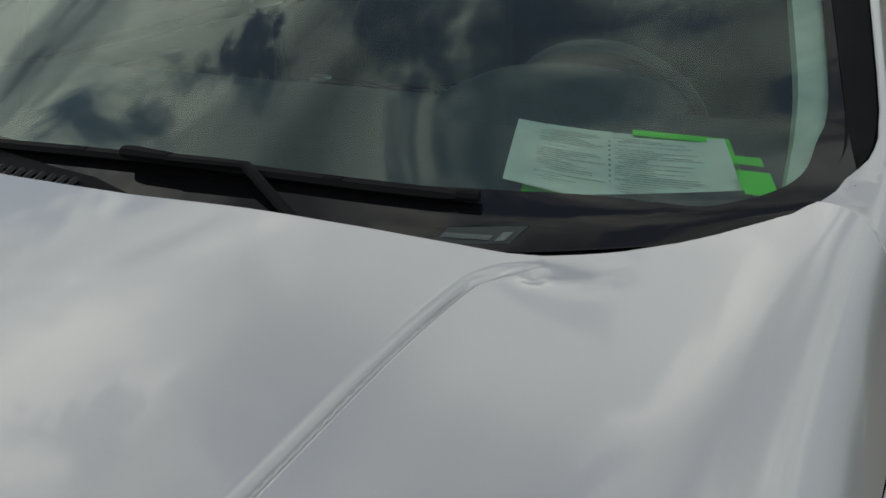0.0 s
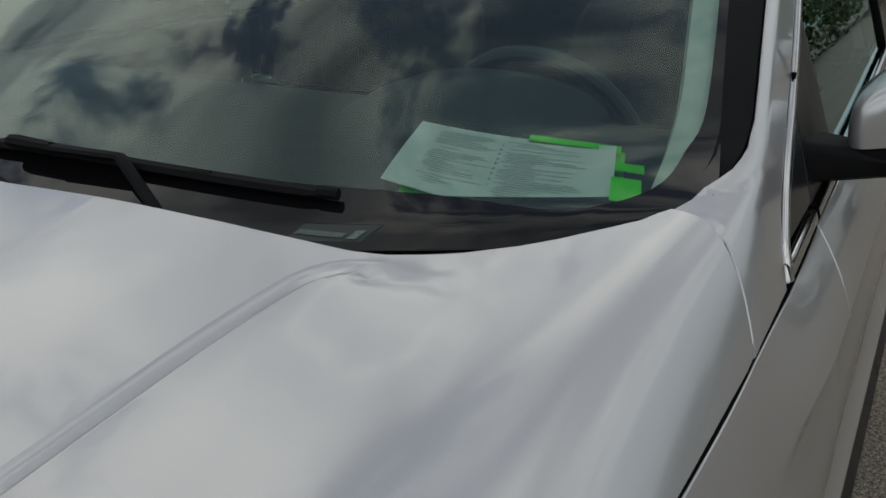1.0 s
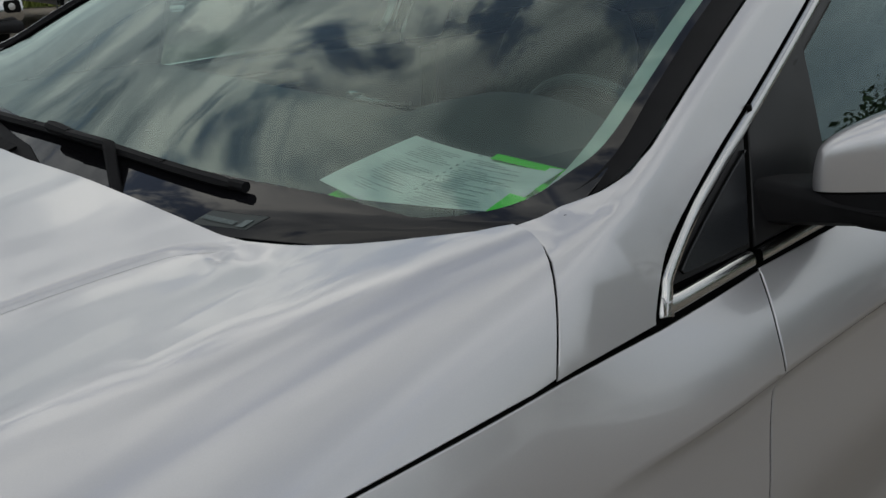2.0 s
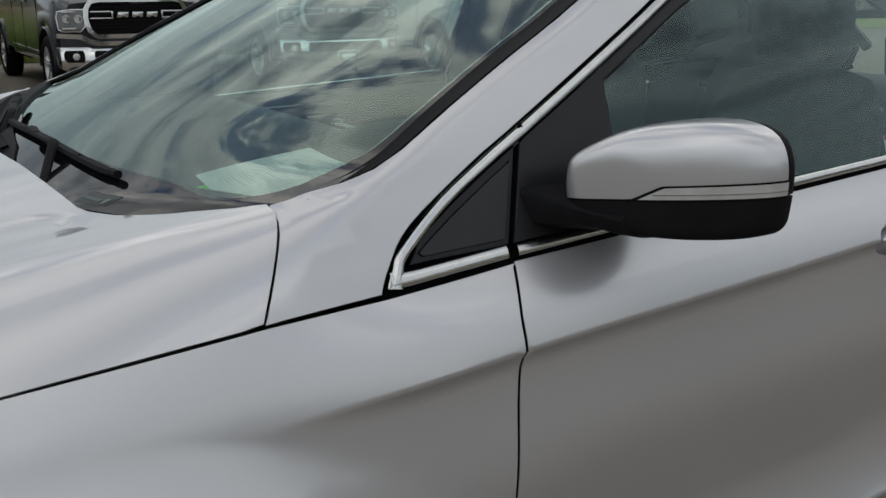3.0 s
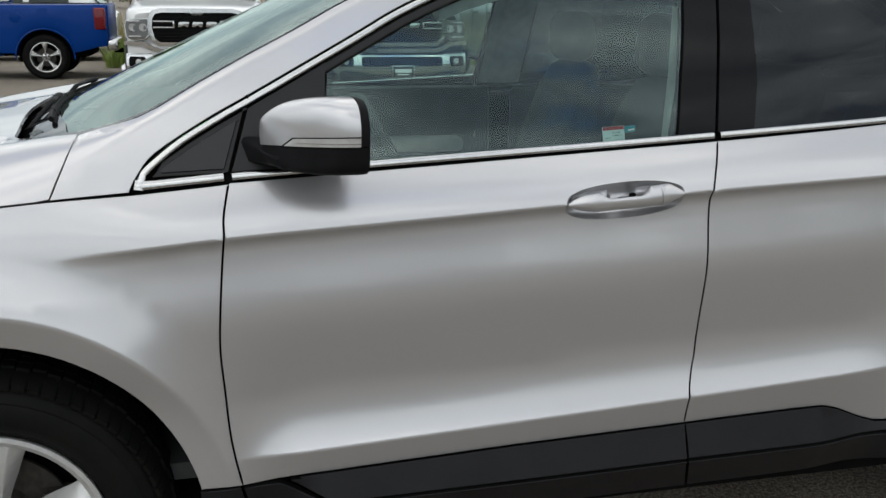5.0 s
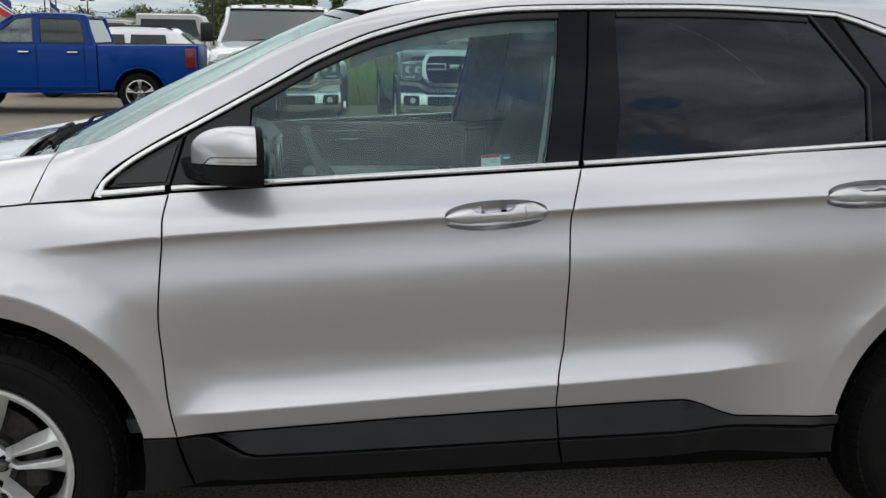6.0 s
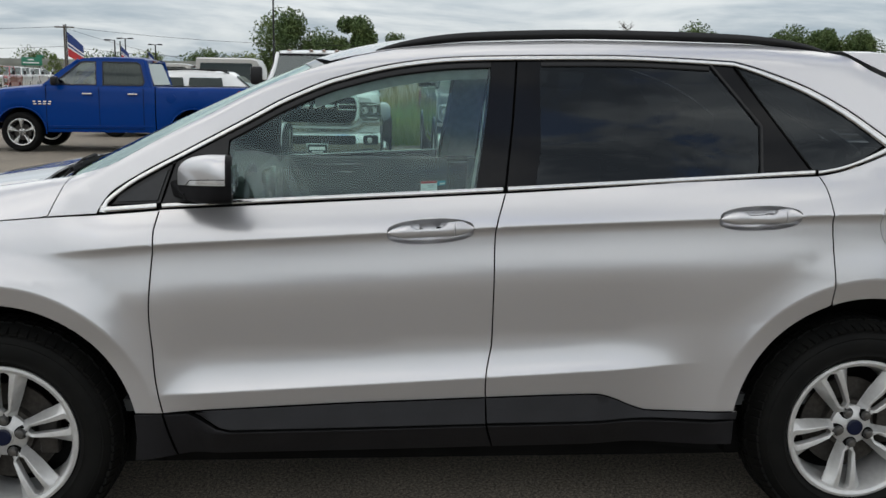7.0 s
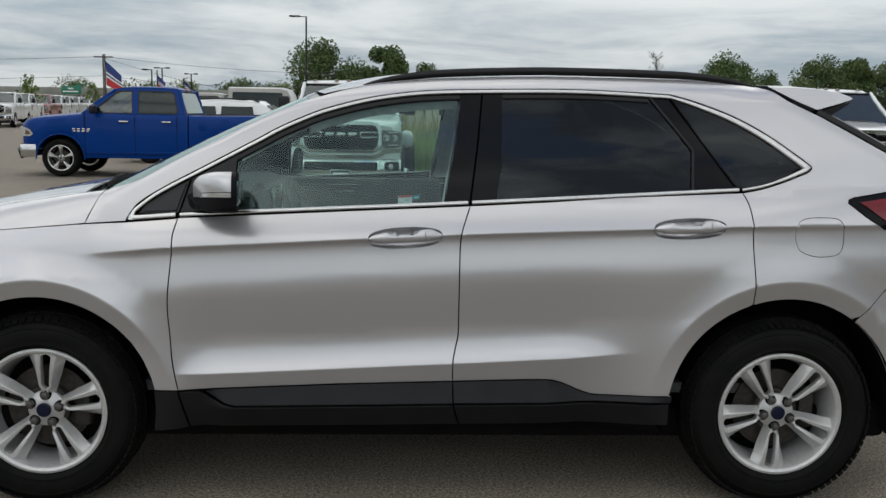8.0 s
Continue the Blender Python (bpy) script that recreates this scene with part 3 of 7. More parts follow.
BAR_TOP = curve((0.0, 0.002), (0.05, 0.010), (0.14, 0.016), (0.25, 0.018), (0.30, 0.008), (0.35, 0.003), (0.60, 0.003), (0.65, 0.008), (0.70, 0.021), (0.85, 0.023), (0.94, 0.014), (1.0, 0.004))
BAR_LOW = curve((0.0, -0.002), (0.05, -0.010), (0.2, -0.0175), (0.8, -0.0175), (0.95, -0.009), (1.0, -0.001))


def door_handle(cx, cz, slope, parent):
    """A bar that bridges the grip recess, with a broad pad at both ends and an edge along its middle."""
    verts, faces = [], []
    secs = 120
    sec = ((0.97, -0.016), (1.0, -0.006), (0.97, 0.001), (0.85, 0.006), (0.55, 0.0098), (0.15, 0.0118), (0.02, 0.0120), (-0.06, 0.0118), (-0.20, 0.0105), (-0.50, 0.0068), (-0.75, 0.0030), (-0.93, -0.002), (-1.0, -0.006), (-0.97, -0.016))
    ring = len(sec)
    for i in range(secs + 1):
        t = i / secs
        u = -0.136 + 0.272 * t
        top, low = BAR_TOP(t), BAR_LOW(t)
        out = 0.001 + 0.010 * min(1.0, math.sin(math.pi * min(max(t, 0.0), 1.0)) * 1.6)
        fade = min(1.0, 0.25 + 4 * min(t, 1 - t)) * (0.72 if abs(t - 0.775) < 0.005 else 1.0)
        for k, h in sec:
            p, nn = skin_frame(side, cx + u, cz + slope * u + (top * k if k > 0 else -low * k) + 0.0005)
            verts.append(p + nn * (out + h * fade))
    for i in range(secs):
        for k in range(ring):
            faces.append((i * ring + k, i * ring + (k + 1) % ring, (i + 1) * ring + (k + 1) % ring, (i + 1) * ring + k))
    faces.append(tuple(range(ring))[::-1])
    faces.append(tuple(range(secs * ring, (secs + 1) * ring)))
    bm = bmesh.new()
    vs = [bm.verts.new(v) for v in verts]
    for f in faces:
        bm.faces.new([vs[i] for i in f])
    return part("door_handle", bm, PAINT, parent, "silver pull handle", 50)


HANDLE_F, HANDLE_R = handle_loop(1.372, 1.057, 0.055), handle_loop(2.447, 1.103, 0.035)
front_door = pair(panel("front_door", BELT_F + SPLIT[1:] + CLAD_F[::-1][1:] + DOOR_F[::-1][1:-1], side, PAINT, car, lines=NET, holes=[HANDLE_F]))
rear_arch = arc(WHEEL_R, HUB_Z, ARCH_R, 107.3, 170.0, 26)
rear_door = pair(panel("rear_door", BELT_R + DOOR_R[1:] + rear_arch[1:] + CLAD_R[::-1][0:] + SPLIT[::-1][1:-1], side, PAINT, car, lines=NET + FLARE_R, holes=[HANDLE_R]))
for door, loop, cx, cz, sl in ((front_door, HANDLE_F, 1.372, 1.060, 0.055), (rear_door, HANDLE_R, 2.447, 1.106, 0.035)):
    dish("grip_recess", loop, side, 0.035, PAINT, door)
    door_handle(cx, cz, sl, door)
    # key opening at the grip's rear end
    p, nn = skin_frame(side, cx + 0.026, cz + sl * 0.026 + 0.012)
    part("key_opening", box(*(p - nn * 0.028), 0.014, 0.010, 0.012, 0.003), DARK, door)

SEAM = []
for y in (0.9008, 0.895, 0.889, 0.882, 0.873, 0.864, 0.853, 0.842, 0.833, 0.824, 0.810):
    x = 0.177
    for _ in range(12):
        x = 0.177 + 0.050 * min(max((hood(x, y)[2] - 1.0905) / 0.1165, 0.0), 1.0)
    SEAM.append((x, y))
PILLAR_DROP = curve((0.2, -0.0022), (0.26, -0.001), (0.30, 0.0008), (0.36, 0.002), (0.98, 0.002), (1.06, 0.001), (1.2, 0.0), (2.9, 0.0))
top_line = along(lambda x: Z_TOP(x) - PILLAR_DROP(x), 0.229, 1.0, 0.04) + along(lambda x: Z_TOP(x) - PILLAR_DROP(x), 1.04, 2.80, 0.08) + [(2.822, 1.634)]
d_pillar = [(2.89, 1.588), (3.013, 1.531), (3.268, 1.396), (3.40, 1.325), (3.46, 1.272)]
lamp_front = [(3.25, 1.243), (3.11, 1.222), (3.088, 1.214), (3.082, 1.203), (3.15, 1.15), (3.225, 1.103), (3.40, 1.088), (3.5, 1.082)]
body_outline = ([(0.177, 1.0905)] + [(x - 0.001, hood(x, y)[2]) for x, y in SEAM[1:-1]] + top_line + d_pillar + lamp_front + [(3.52, 0.94), (3.40, 0.925), (3.264, 0.884), (3.148, 0.762)]
                + arc(WHEEL_R, HUB_Z, ARCH_R, 52.7, 107.3, 22)[1:] + DOOR_R[::-1][1:] + DLO_BACK[::-1][1:] + DLO_TOP[::-1][1:])
FUEL = smooth([(2.859, 1.076), (2.862, 1.11), (2.872, 1.134), (2.91, 1.148), (2.97, 1.150), (3.026, 1.146), (3.05, 1.125), (3.058, 1.09), (3.056, 1.045), (3.04, 1.012), (3.0, 1.0), (2.941, 0.999),
               (2.885, 1.018), (2.866, 1.045), (2.859, 1.076)], 3)[:-1]
body_side = pair(panel("body_side", body_outline, side, PAINT, car, lines=CREASE_NET + FLARE_R + [along(lambda x, k=k: Z_TOP(x) - k, 0.240, 3.5, 0.012) for k in (0.0035, 0.005, 0.007, 0.011, 0.016, 0.022, 0.030, 0.042)], holes=[FUEL]))
pair(panel("fuel_door", FUEL, side, PAINT, car, gap=0.003, step=0.02))
lamp_outline = lamp_front + [(3.52, 1.085), (3.60, 1.10), (3.60, 1.22), (3.47, 1.268)]
tail = pair(panel("tail_light", lamp_outline, side, BLACK_GLOSS, car, "red tail light in a black surround", gap=0.003))
pair(panel("lens", [(3.125, 1.205), (3.25, 1.224), (3.46, 1.25), (3.55, 1.21), (3.55, 1.12), (3.40, 1.105), (3.24, 1.122)], side, LENS_RED, tail, "red lens", off=0.005, step=0.03))

# hood: rear edge, folded corner along the pillar seam, sides, nose
rear_edge = [(0.228, 0.797), (0.214, 0.787), (0.195, 0.777), (0.172, 0.754), (0.140, 0.717), (0.118, 0.686), (0.095, 0.64), (0.081, 0.605), (0.068, 0.572), (0.061, 0.536), (0.056, 0.465), (0.046, 0.354), (0.036, 0.217), (0.028, 0.1)]
hood_side = SEAM
gap_side = [(x, HOOD_GAP_Y(x) + 0.0005) for x in (-0.70, -0.6, -0.5, -0.4, -0.3, -0.2, -0.1, 0.0, 0.1, 0.15)]
half_loop = gap_side + hood_side + rear_edge
nose = [(-0.78, 0.60), (-0.84, 0.40), (-0.87, 0.2)]
hood_loop = [(x, -y) for x, y in half_loop] + [(0.027, 0.0)] + half_loop[::-1] + nose + [(-0.88, 0.0)] + [(x, -y) for x, y in nose[::-1]]
fold = [[(x, sy * (fold_y(x) + d)) for x in np.concatenate((np.arange(-0.8, -0.06, 0.014), np.arange(-0.06, 0.054, 0.0022)))] for d in (-0.03, -0.018, -0.008, -0.003, -0.001, 0.0005, 0.002, 0.0035, 0.005, 0.0063, 0.0073, 0.0083, 0.0093, 0.0103, 0.0113, 0.0123, 0.014, 0.017, 0.021, 0.026, 0.032, 0.04, 0.048, 0.056, 0.066, 0.078) for sy in (-1, 1)]
panel("hood", hood_loop, hood, PAINT, car, "silver bonnet with a raised middle", step=0.028, lines=fold, depth=0.0095, gap=0.002)

roof_front = [(0.968 + 0.075 * (y / 0.64) ** 2, y) for y in np.linspace(-0.645, 0.645, 25)]
panel("roof_panel", roof_front + [(x, W_EDGE(x) - 0.003) for x in np.arange(1.10, 2.80, 0.1)] + [(2.815, 0.63), (2.815, -0.63)] + [(x, 0.003 - W_EDGE(x)) for x in np.arange(2.75, 1.05, -0.1)], roof, PAINT, car, step=0.05)

# roof rails: low black bars that run into the roof at both ends
for sy in (-1, 1):
    path = []
    for i in range(41):
        t = i / 40
        x = 1.20 + 1.57 * t
        lift = 0.019 * (1 - abs(2 * t - 1) ** 7) + 0.004 * math.sin(math.pi * t)
        y = 0.630 - 0.012 * math.sin(math.pi * t)
        path.append((x, sy * y, roof(x, y)[2] - 0.004 + lift))
    part("roof_rail", tube(path, lambda t: 0.005 + 0.008 * (1 - abs(2 * t - 1) ** 5), 10, 1.3), BLACK_SATIN, car, "black roof rail")

# rear spoiler, roof aerial, tailgate
spoiler = bmesh.new()
prof = [(2.818, 1.648, 0.676), (2.90, 1.649, 0.686), (3.00, 1.642, 0.690), (3.10, 1.627, 0.690), (3.146, 1.612, 0.686), (3.152, 1.604, 0.690), (3.140, 1.598, 0.696), (3.07, 1.575, 0.712), (2.994, 1.553, 0.730), (2.92, 1.588, 0.712)]
rows = []
for k in np.concatenate((-1 + np.array((0.0, 0.012, 0.04, 0.09)), np.linspace(-0.8, 0.8, 13), 1 - np.array((0.09, 0.04, 0.012, 0.0)))):
    end = 1 - 0.10 * max(abs(k) - 0.96, 0) / 0.04
    rows.append([spoiler.verts.new((x + (0.085 if 2 < i < 8 else 0.0) * (1 - k * k), k * w, 1.60 + (z - 1.60) * end + (0.014 if i < 7 else 0.006) * (1 - k * k))) for i, (x, z, w) in enumerate(prof)])
for a, b in zip(rows[:-1], rows[1:]):
    for i in range(len(prof)):
        j = (i + 1) % len(prof)
        spoiler.faces.new((a[i], a[j], b[j], b[i]))
spoiler.faces.new(rows[0])
spoiler.faces.new(rows[-1][::-1])
part("rear_spoiler", spoiler, PAINT, car, "silver roof spoiler", 30)
for sy in (-1, 1):
    part("spoiler_end", prism([(2.994, 1.548), (3.07, 1.570), (3.135, 1.594), (3.108, 1.571), (3.048, 1.531), (3.02, 1.530)], 0.16, Matrix.Translation((0, -0.722 if sy < 0 else 0.562, 0))), BLACK_SATIN, car, "black spoiler underside")
    part("tailgate_edge", tube([(x, sy * (half_width(x, Z_TOP(x)) - 0.026), Z_TOP(x) + 0.006) for x in np.linspace(3.0, 3.62, 16)], 0.026, 8), BLACK_SATIN, car, "black tailgate edge")
fin = bmesh.new()
fin_secs = [(2.66, 0.004, 0.004), (2.70, 0.020, 0.012), (2.76, 0.028, 0.026), (2.82, 0.030, 0.034), (2.838, 0.026, 0.032), (2.842, 0.018, 0.02)]
frows = [[fin.verts.new((x, w * math.cos(a), roof(x, 0)[2] - 0.004 + 1.5 * h * max(math.sin(a), 0) ** 0.8)) for a in np.linspace(0, math.pi, 11)] for x, w, h in fin_secs]
for a, b in zip(frows[:-1], frows[1:]):
    for i in range(10):
        fin.faces.new((a[i], a[i + 1], b[i + 1], b[i]))
fin.faces.new(frows[-1])
part("roof_aerial", fin, PAINT, car, "silver shark-fin aerial")


def hatch(u, v):
    """Rear screen and tailgate between the two rear corners."""
    xe = 2.99 + 0.62 * v
    ze = Z_TOP(xe) - 0.004
    return (xe + 0.09 * (1 - u * u), u * (W_EDGE(xe) + 0.015), ze + 0.02 * (1 - u * u))


panel("rear_screen", [(-0.97, 0.02), (0.97, 0.02), (0.97, 0.62), (-0.97, 0.62)], hatch, PRIVACY, car, "dark tinted rear screen", flip=True, step=0.06)
panel("tailgate_edge", [(-1.0, 0.0), (-0.97, 0.0), (-0.97, 0.70), (-1.0, 0.70)], hatch, BLACK_GLOSS, car, flip=True, step=0.05)


def tail_skin(y, z):
    return (3.62 + 0.13 * (1 - (y / 0.8) ** 2) - 0.18 * max(z - 1.0, 0), y, z)


panel("tailgate", [(-0.66, 0.78), (0.66, 0.78), (0.66, 1.24), (-0.66, 1.24)], tail_skin, PAINT, car, step=0.06)
panel("rear_bumper", [(-0.74, 0.40), (0.74, 0.40), (0.72, 0.78), (-0.72, 0.78)], lambda y, z: (tail_skin(y, z)[0] + 0.06, y, z), PAINT, car, step=0.06)
bumper_line = [(3.148, 0.762), (3.264, 0.884), (3.40, 0.925), (3.52, 0.94), (3.66, 0.93), (3.68, 0.52), (3.30, 0.46)]
pair(panel("rear_bumper_corner", bumper_line + arc(WHEEL_R, HUB_Z, ARCH_R, 11, 52.7, 18)[1:], side, PAINT, car))
pair(panel("rear_valance", [(3.31, 0.452), (3.68, 0.51), (3.66, 0.33), (3.30, 0.28)], side, PLASTIC, car))

# front end below the bonnet
def nose_skin(y, z):
    return (-0.90 + 0.42 * (y / 0.85) ** 4 + 0.10 * abs(y / 0.85) ** 2 + 0.10 * max(z - 0.75, 0), y, z)


panel("front_bumper", [(-0.80, 0.30), (0.80, 0.30), (0.80, 0.62), (0.42, 0.66), (-0.42, 0.66), (-0.80, 0.62)], nose_skin, PAINT, car, flip=True, step=0.06)
panel("grille", [(-0.42, 0.665), (0.42, 0.665), (0.46, 0.88), (-0.46, 0.88)], nose_skin, BLACK_GLOSS, car, flip=True, step=0.06)
for s in (-1, 1):
    panel("headlight", [(s * 0.47, 0.72), (s * 0.80, 0.80), (s * 0.80, 0.93), (s * 0.48, 0.88)], nose_skin, LENS_CLEAR, car, "clear headlight", flip=True, step=0.05)
pair(panel("front_bumper_corner", [(-0.665, 0.925), (-0.625, 0.80), (-0.605, 0.62), (-0.525, 0.495), (-0.45, 0.36), (-0.74, 0.32), (-0.80, 0.6), (-0.78, 0.92)], side, PAINT, car))

def inset(line, d):
    """The line moved to its right by d."""
    out = []
    for i, p in enumerate(line):
        a, b = Vector(line[max(i - 1, 0)]), Vector(line[min(i + 1, len(line) - 1)])
        t = (b - a).normalized()
        out.append((p[0] + t.y * d, p[1] - t.x * d))
    return out


# window frames: chrome mouldings round the glass
tip = smooth([DLO_TOP[14], DLO_TOP[10], DLO_TOP[6], (0.344, 1.131), (0.335, 1.115), (0.3335, 1.106), (0.342, 1.1035), (0.365, 1.1045), (0.40, 1.1075), (0.44, 1.1107), (0.48, 1.1140), (0.514, 1.1168)], 5)
pair(ribbon("window_moulding", inset(DLO_TOP[:14:-1] + tip, -0.0025), side, lambda t: 0.0135 + 0.004 * step01(0.5, 0.7, t) + 0.005 * step01(0.58, 0.69, t) * (1 - step01(0.70, 0.84, t)), SATIN, car, "bright satin window moulding", 0.005, -0.001))
pair(ribbon("window_moulding", inset(DLO_BACK[::-1], -0.0035), side, lambda t: 0.0115 + 0.014 * math.sin(math.pi * min(max((t - 0.15) / 0.85, 0), 1)), SATIN, car, "bright satin window moulding", 0.005, -0.001))
pair(ribbon("belt_moulding", [(x, z + 0.003) for x, z in along(Z_BELT, 0.53, 1.608, 0.05)], side, 0.0150, SATIN, car, "bright satin belt moulding", 0.005, -0.001))
pair(ribbon("belt_moulding", [(x, z + 0.003) for x, z in along(Z_BELT, 1.624, 2.655, 0.05)], side, 0.0150, SATIN, car, "bright satin belt moulding", 0.005, -0.001))


top_in = inset(DLO_TOP, 0.017)


def z_inner(x):
    pts = top_in
    for a, b in zip(pts[:-1], pts[1:]):
        if a[0] <= x <= b[0]:
            return a[1] + (b[1] - a[1]) * (x - a[0]) / max(b[0] - a[0], 1e-6)
    return pts[-1][1]


def under_top(x0, x1, dx=0.05, down=0.0):
    n = max(2, int((x1 - x0) / dx))
    return [(x0 + (x1 - x0) * i / n, z_inner(x0 + (x1 - x0) * i / n) - down) for i in range(n + 1)]


def over_belt(x0, x1, up=0.0):
    n = max(2, int((x1 - x0) / 0.05))
    return [(x0 + (x1 - x0) * i / n, Z_BELT(x0 + (x1 - x0) * i / n) + 0.0165 + up) for i in range(n + 1)]


# black fillers: quarter pane ahead of the door, mirror sail, pillars
pair(panel("pillar_trim", [(0.372, 1.130)] + under_top(0.392, 0.568) + [(0.562, 1.262), (0.5245, 1.137), (0.514, 1.1345)], side, BLACK_SATIN, car, "black corner trim", off=-0.006))
pair(panel("corner_pane", [(0.392, 1.137), (0.386, 1.145)] + under_top(0.405, 0.548, 0.03, 0.012) + [(0.5475, 1.24), (0.516, 1.142)], side, CORNER_GLASS, car, off=-0.001))
pair(panel("mirror_sail", [(0.527, 1.136)] + [(0.566, 1.262)] + under_top(0.575, 0.735) + [(0.722, 1.145)], side, BLACK_SATIN, car, "black mirror mount", off=-0.004))
pair(panel("pillar_trim", [(1.520, 1.188), (1.616, 1.193), (1.644, 1.4), (1.664, z_inner(1.66)), (1.579, z_inner(1.579)), (1.562, 1.435)], side, BLACK_GLOSS, car, "gloss black door pillar", off=-0.003))
pair(panel("pillar_trim", [(1.619, 1.193), (1.717, 1.199), (1.737, 1.31), (1.745, z_inner(1.745)), (1.667, z_inner(1.67)), (1.647, 1.4)], side, BLACK_GLOSS, car, "gloss black door pillar", off=-0.003))
pair(panel("pillar_trim", [(2.465, 1.245), (2.640, 1.254), (2.40, z_inner(2.40)), (2.325, z_inner(2.325)), (2.474, 1.392)], side, BLACK_GLOSS, car, "gloss black door pillar", off=-0.003))
seal = under_top(0.69, 1.578)
pair(ribbon("window_seal", seal, side, -0.020, BLACK_SATIN, car, "", 0.003, -0.007))
pair(ribbon("window_seal", under_top(1.746, 2.32), side, -0.018, BLACK_SATIN, car, "", 0.003, -0.007))

front_glass = over_belt(0.715, 1.528, -0.012) + [(1.566, 1.435), (1.584, 1.588)] + under_top(0.735, 1.578, 0.05, -0.003)[::-1]
pair(panel("front_window", front_glass, side, GLASS, front_door, "clear green-tinted door glass", off=-0.012, depth=0.004, step=0.05))
rear_glass = over_belt(1.70, 2.47, -0.012) + [(2.482, 1.392), (2.33, 1.600)] + under_top(1.73, 2.32, 0.05, -0.003)[::-1]
pair(panel("rear_window", rear_glass, side, PRIVACY, rear_door, "dark privacy glass", off=-0.010, depth=0.004, step=0.05))
quarter = [(2.647, 1.252), (2.725, 1.257), (2.84, 1.295), (2.905, 1.331), (2.935, 1.336), (2.905, 1.358), (2.847, 1.385), (2.76, 1.44), (2.652, 1.505), (2.522, 1.566), (2.433, 1.590), (2.402, 1.594)]
pair(panel("quarter_window", quarter, side, PRIVACY, car, "dark privacy glass", off=-0.006, depth=0.004, step=0.05))
pair(ribbon("window_divider", [(2.405, 1.592), (2.52, 1.42), (2.647, 1.250)], side, 0.006, DARK, car, "", 0.002, -0.003))
pair(ribbon("window_divider", [(2.318, 1.594), (2.478, 1.393), (2.470, 1.245)], side, 0.010, BLACK_SATIN, car, "", 0.004, -0.004))

# windscreen, its dark printed border, cowl, wipers
panel("windscreen", [(-1, 0), (1, 0), (1, 1), (-1, 1)], screen, WINDSCREEN, car, "curved windscreen", step=0.05, depth=0.005, gap=0.004, flip=True)
frit_half = smooth([(-0.965, 0.90), (-0.978, 0.8), (-0.982, 0.5), (-0.978, 0.25), (-0.957, 0.165), (-0.936, 0.105), (-0.90, 0.075), (-0.84, 0.060), (-0.78, 0.070), (-0.68, 0.088), (-0.5, 0.10), (-0.25, 0.11), (0, 0.112)], 5)
frit_in = frit_half + [(-u, v) for u, v in frit_half[-2::-1]] + [(0.86, 0.955), (0, 0.965), (-0.86, 0.955)]
panel("screen_border", [(-1, 0), (1, 0), (1, 1), (-1, 1)], screen, FRIT, car, "black printed screen border", step=0.04, depth=0.002, off=0.0025, gap=0.002, holes=[frit_in], flip=True)
panel("cowl_cover", [(-0.12, -0.012), (0.97, -0.012), (0.97, 0.105), (0.80, 0.12), (0.45, 0.105), (0.0, 0.076), (-0.12, 0.050)], screen, MOULDING, car, "black cowl cover at the foot of the screen", step=0.04, depth=0.008, off=0.007, flip=True)
for u in np.arange(0.02, 0.84, 0.022):
    fin_low, fin_high = (skin_frame(screen, u, v) for v in (0.002, 0.062 - 0.03 * max(u - 0.45, 0)))
    part("cowl_fin", tube([fin_low[0] - fin_low[1] * 0.011, fin_low[0].lerp(fin_high[0], 0.5) - fin_low[1] * 0.017, fin_high[0] - fin_high[1] * 0.011], 0.0045, 5), BLACK_SATIN, car)
for sy in (-1, 1):
    # black moulding between glass and pillar
    strip = bmesh.new()
    rows = []
    for x in np.linspace(0.262, 1.06, 44):
        d = 0.003
        z0 = Z_TOP(x)
        g = GLASS_IN(x)
        wl = half_width(x, z0 - d)
        low = (x, sy * (wl - 0.0015), z0 - d - 0.002)
        mid = (x - 0.001, sy * (min(W_EDGE(x), wl) - 0.005), z0 - 0.014)
        top = (x - 0.004, sy * (W_EDGE(x) - g - 0.002), z0 - 0.008)
        inn = (x + 0.004, sy * (W_EDGE(x) - g - 0.006), z0 - 0.020)
        rows.append([strip.verts.new(p) for p in (low, mid, top, inn)])
    for a, b in zip(rows[:-1], rows[1:]):
        for i in range(3):
            strip.faces.new((a[i], a[i + 1], b[i + 1], b[i]))
    part("screen_moulding", strip, MOULDING, car, "black screen edge moulding", 60)
    # joint between the corner and door mouldings
    zj = 1.2785
    part("moulding_joint", box(0, 0, 0, 0.004, 0.006, 0.020, 0.001, Matrix.Translation((0.571, sy * (half_width(0.571, zj) + 0.0005), zj)) @ Matrix.Rotation(radians(-28), 4, "Y")), DARK, car)
# lower cladding along the sills and round the arches' ends: the door strips stand out to a ledge, the sill falls back under it
CLAD_TOP = curve((0.4, 0.462), (0.522, 0.466), (1.125, 0.493), (1.559, 0.505), (1.905, 0.512), (1.97, 0.500), (2.06, 0.464), (2.13, 0.4515), (2.5, 0.4515))


LEDGE = curve((0.5, 0.400), (0.735, 0.4045), (1.125, 0.411), (1.559, 0.418), (2.0, 0.4215), (2.42, 0.4205))


def clad(x, z):
    w = half_width(x, z)
    grow = step01(0.585, 0.70, x) * (1 - step01(2.28, 2.40, x))
    ledge = LEDGE(x)
    w += grow * (0.62 * max(CLAD_TOP(x) - max(z, ledge), 0.0) - 0.25 * max(ledge - z, 0.0))
    return (x, -w, z)


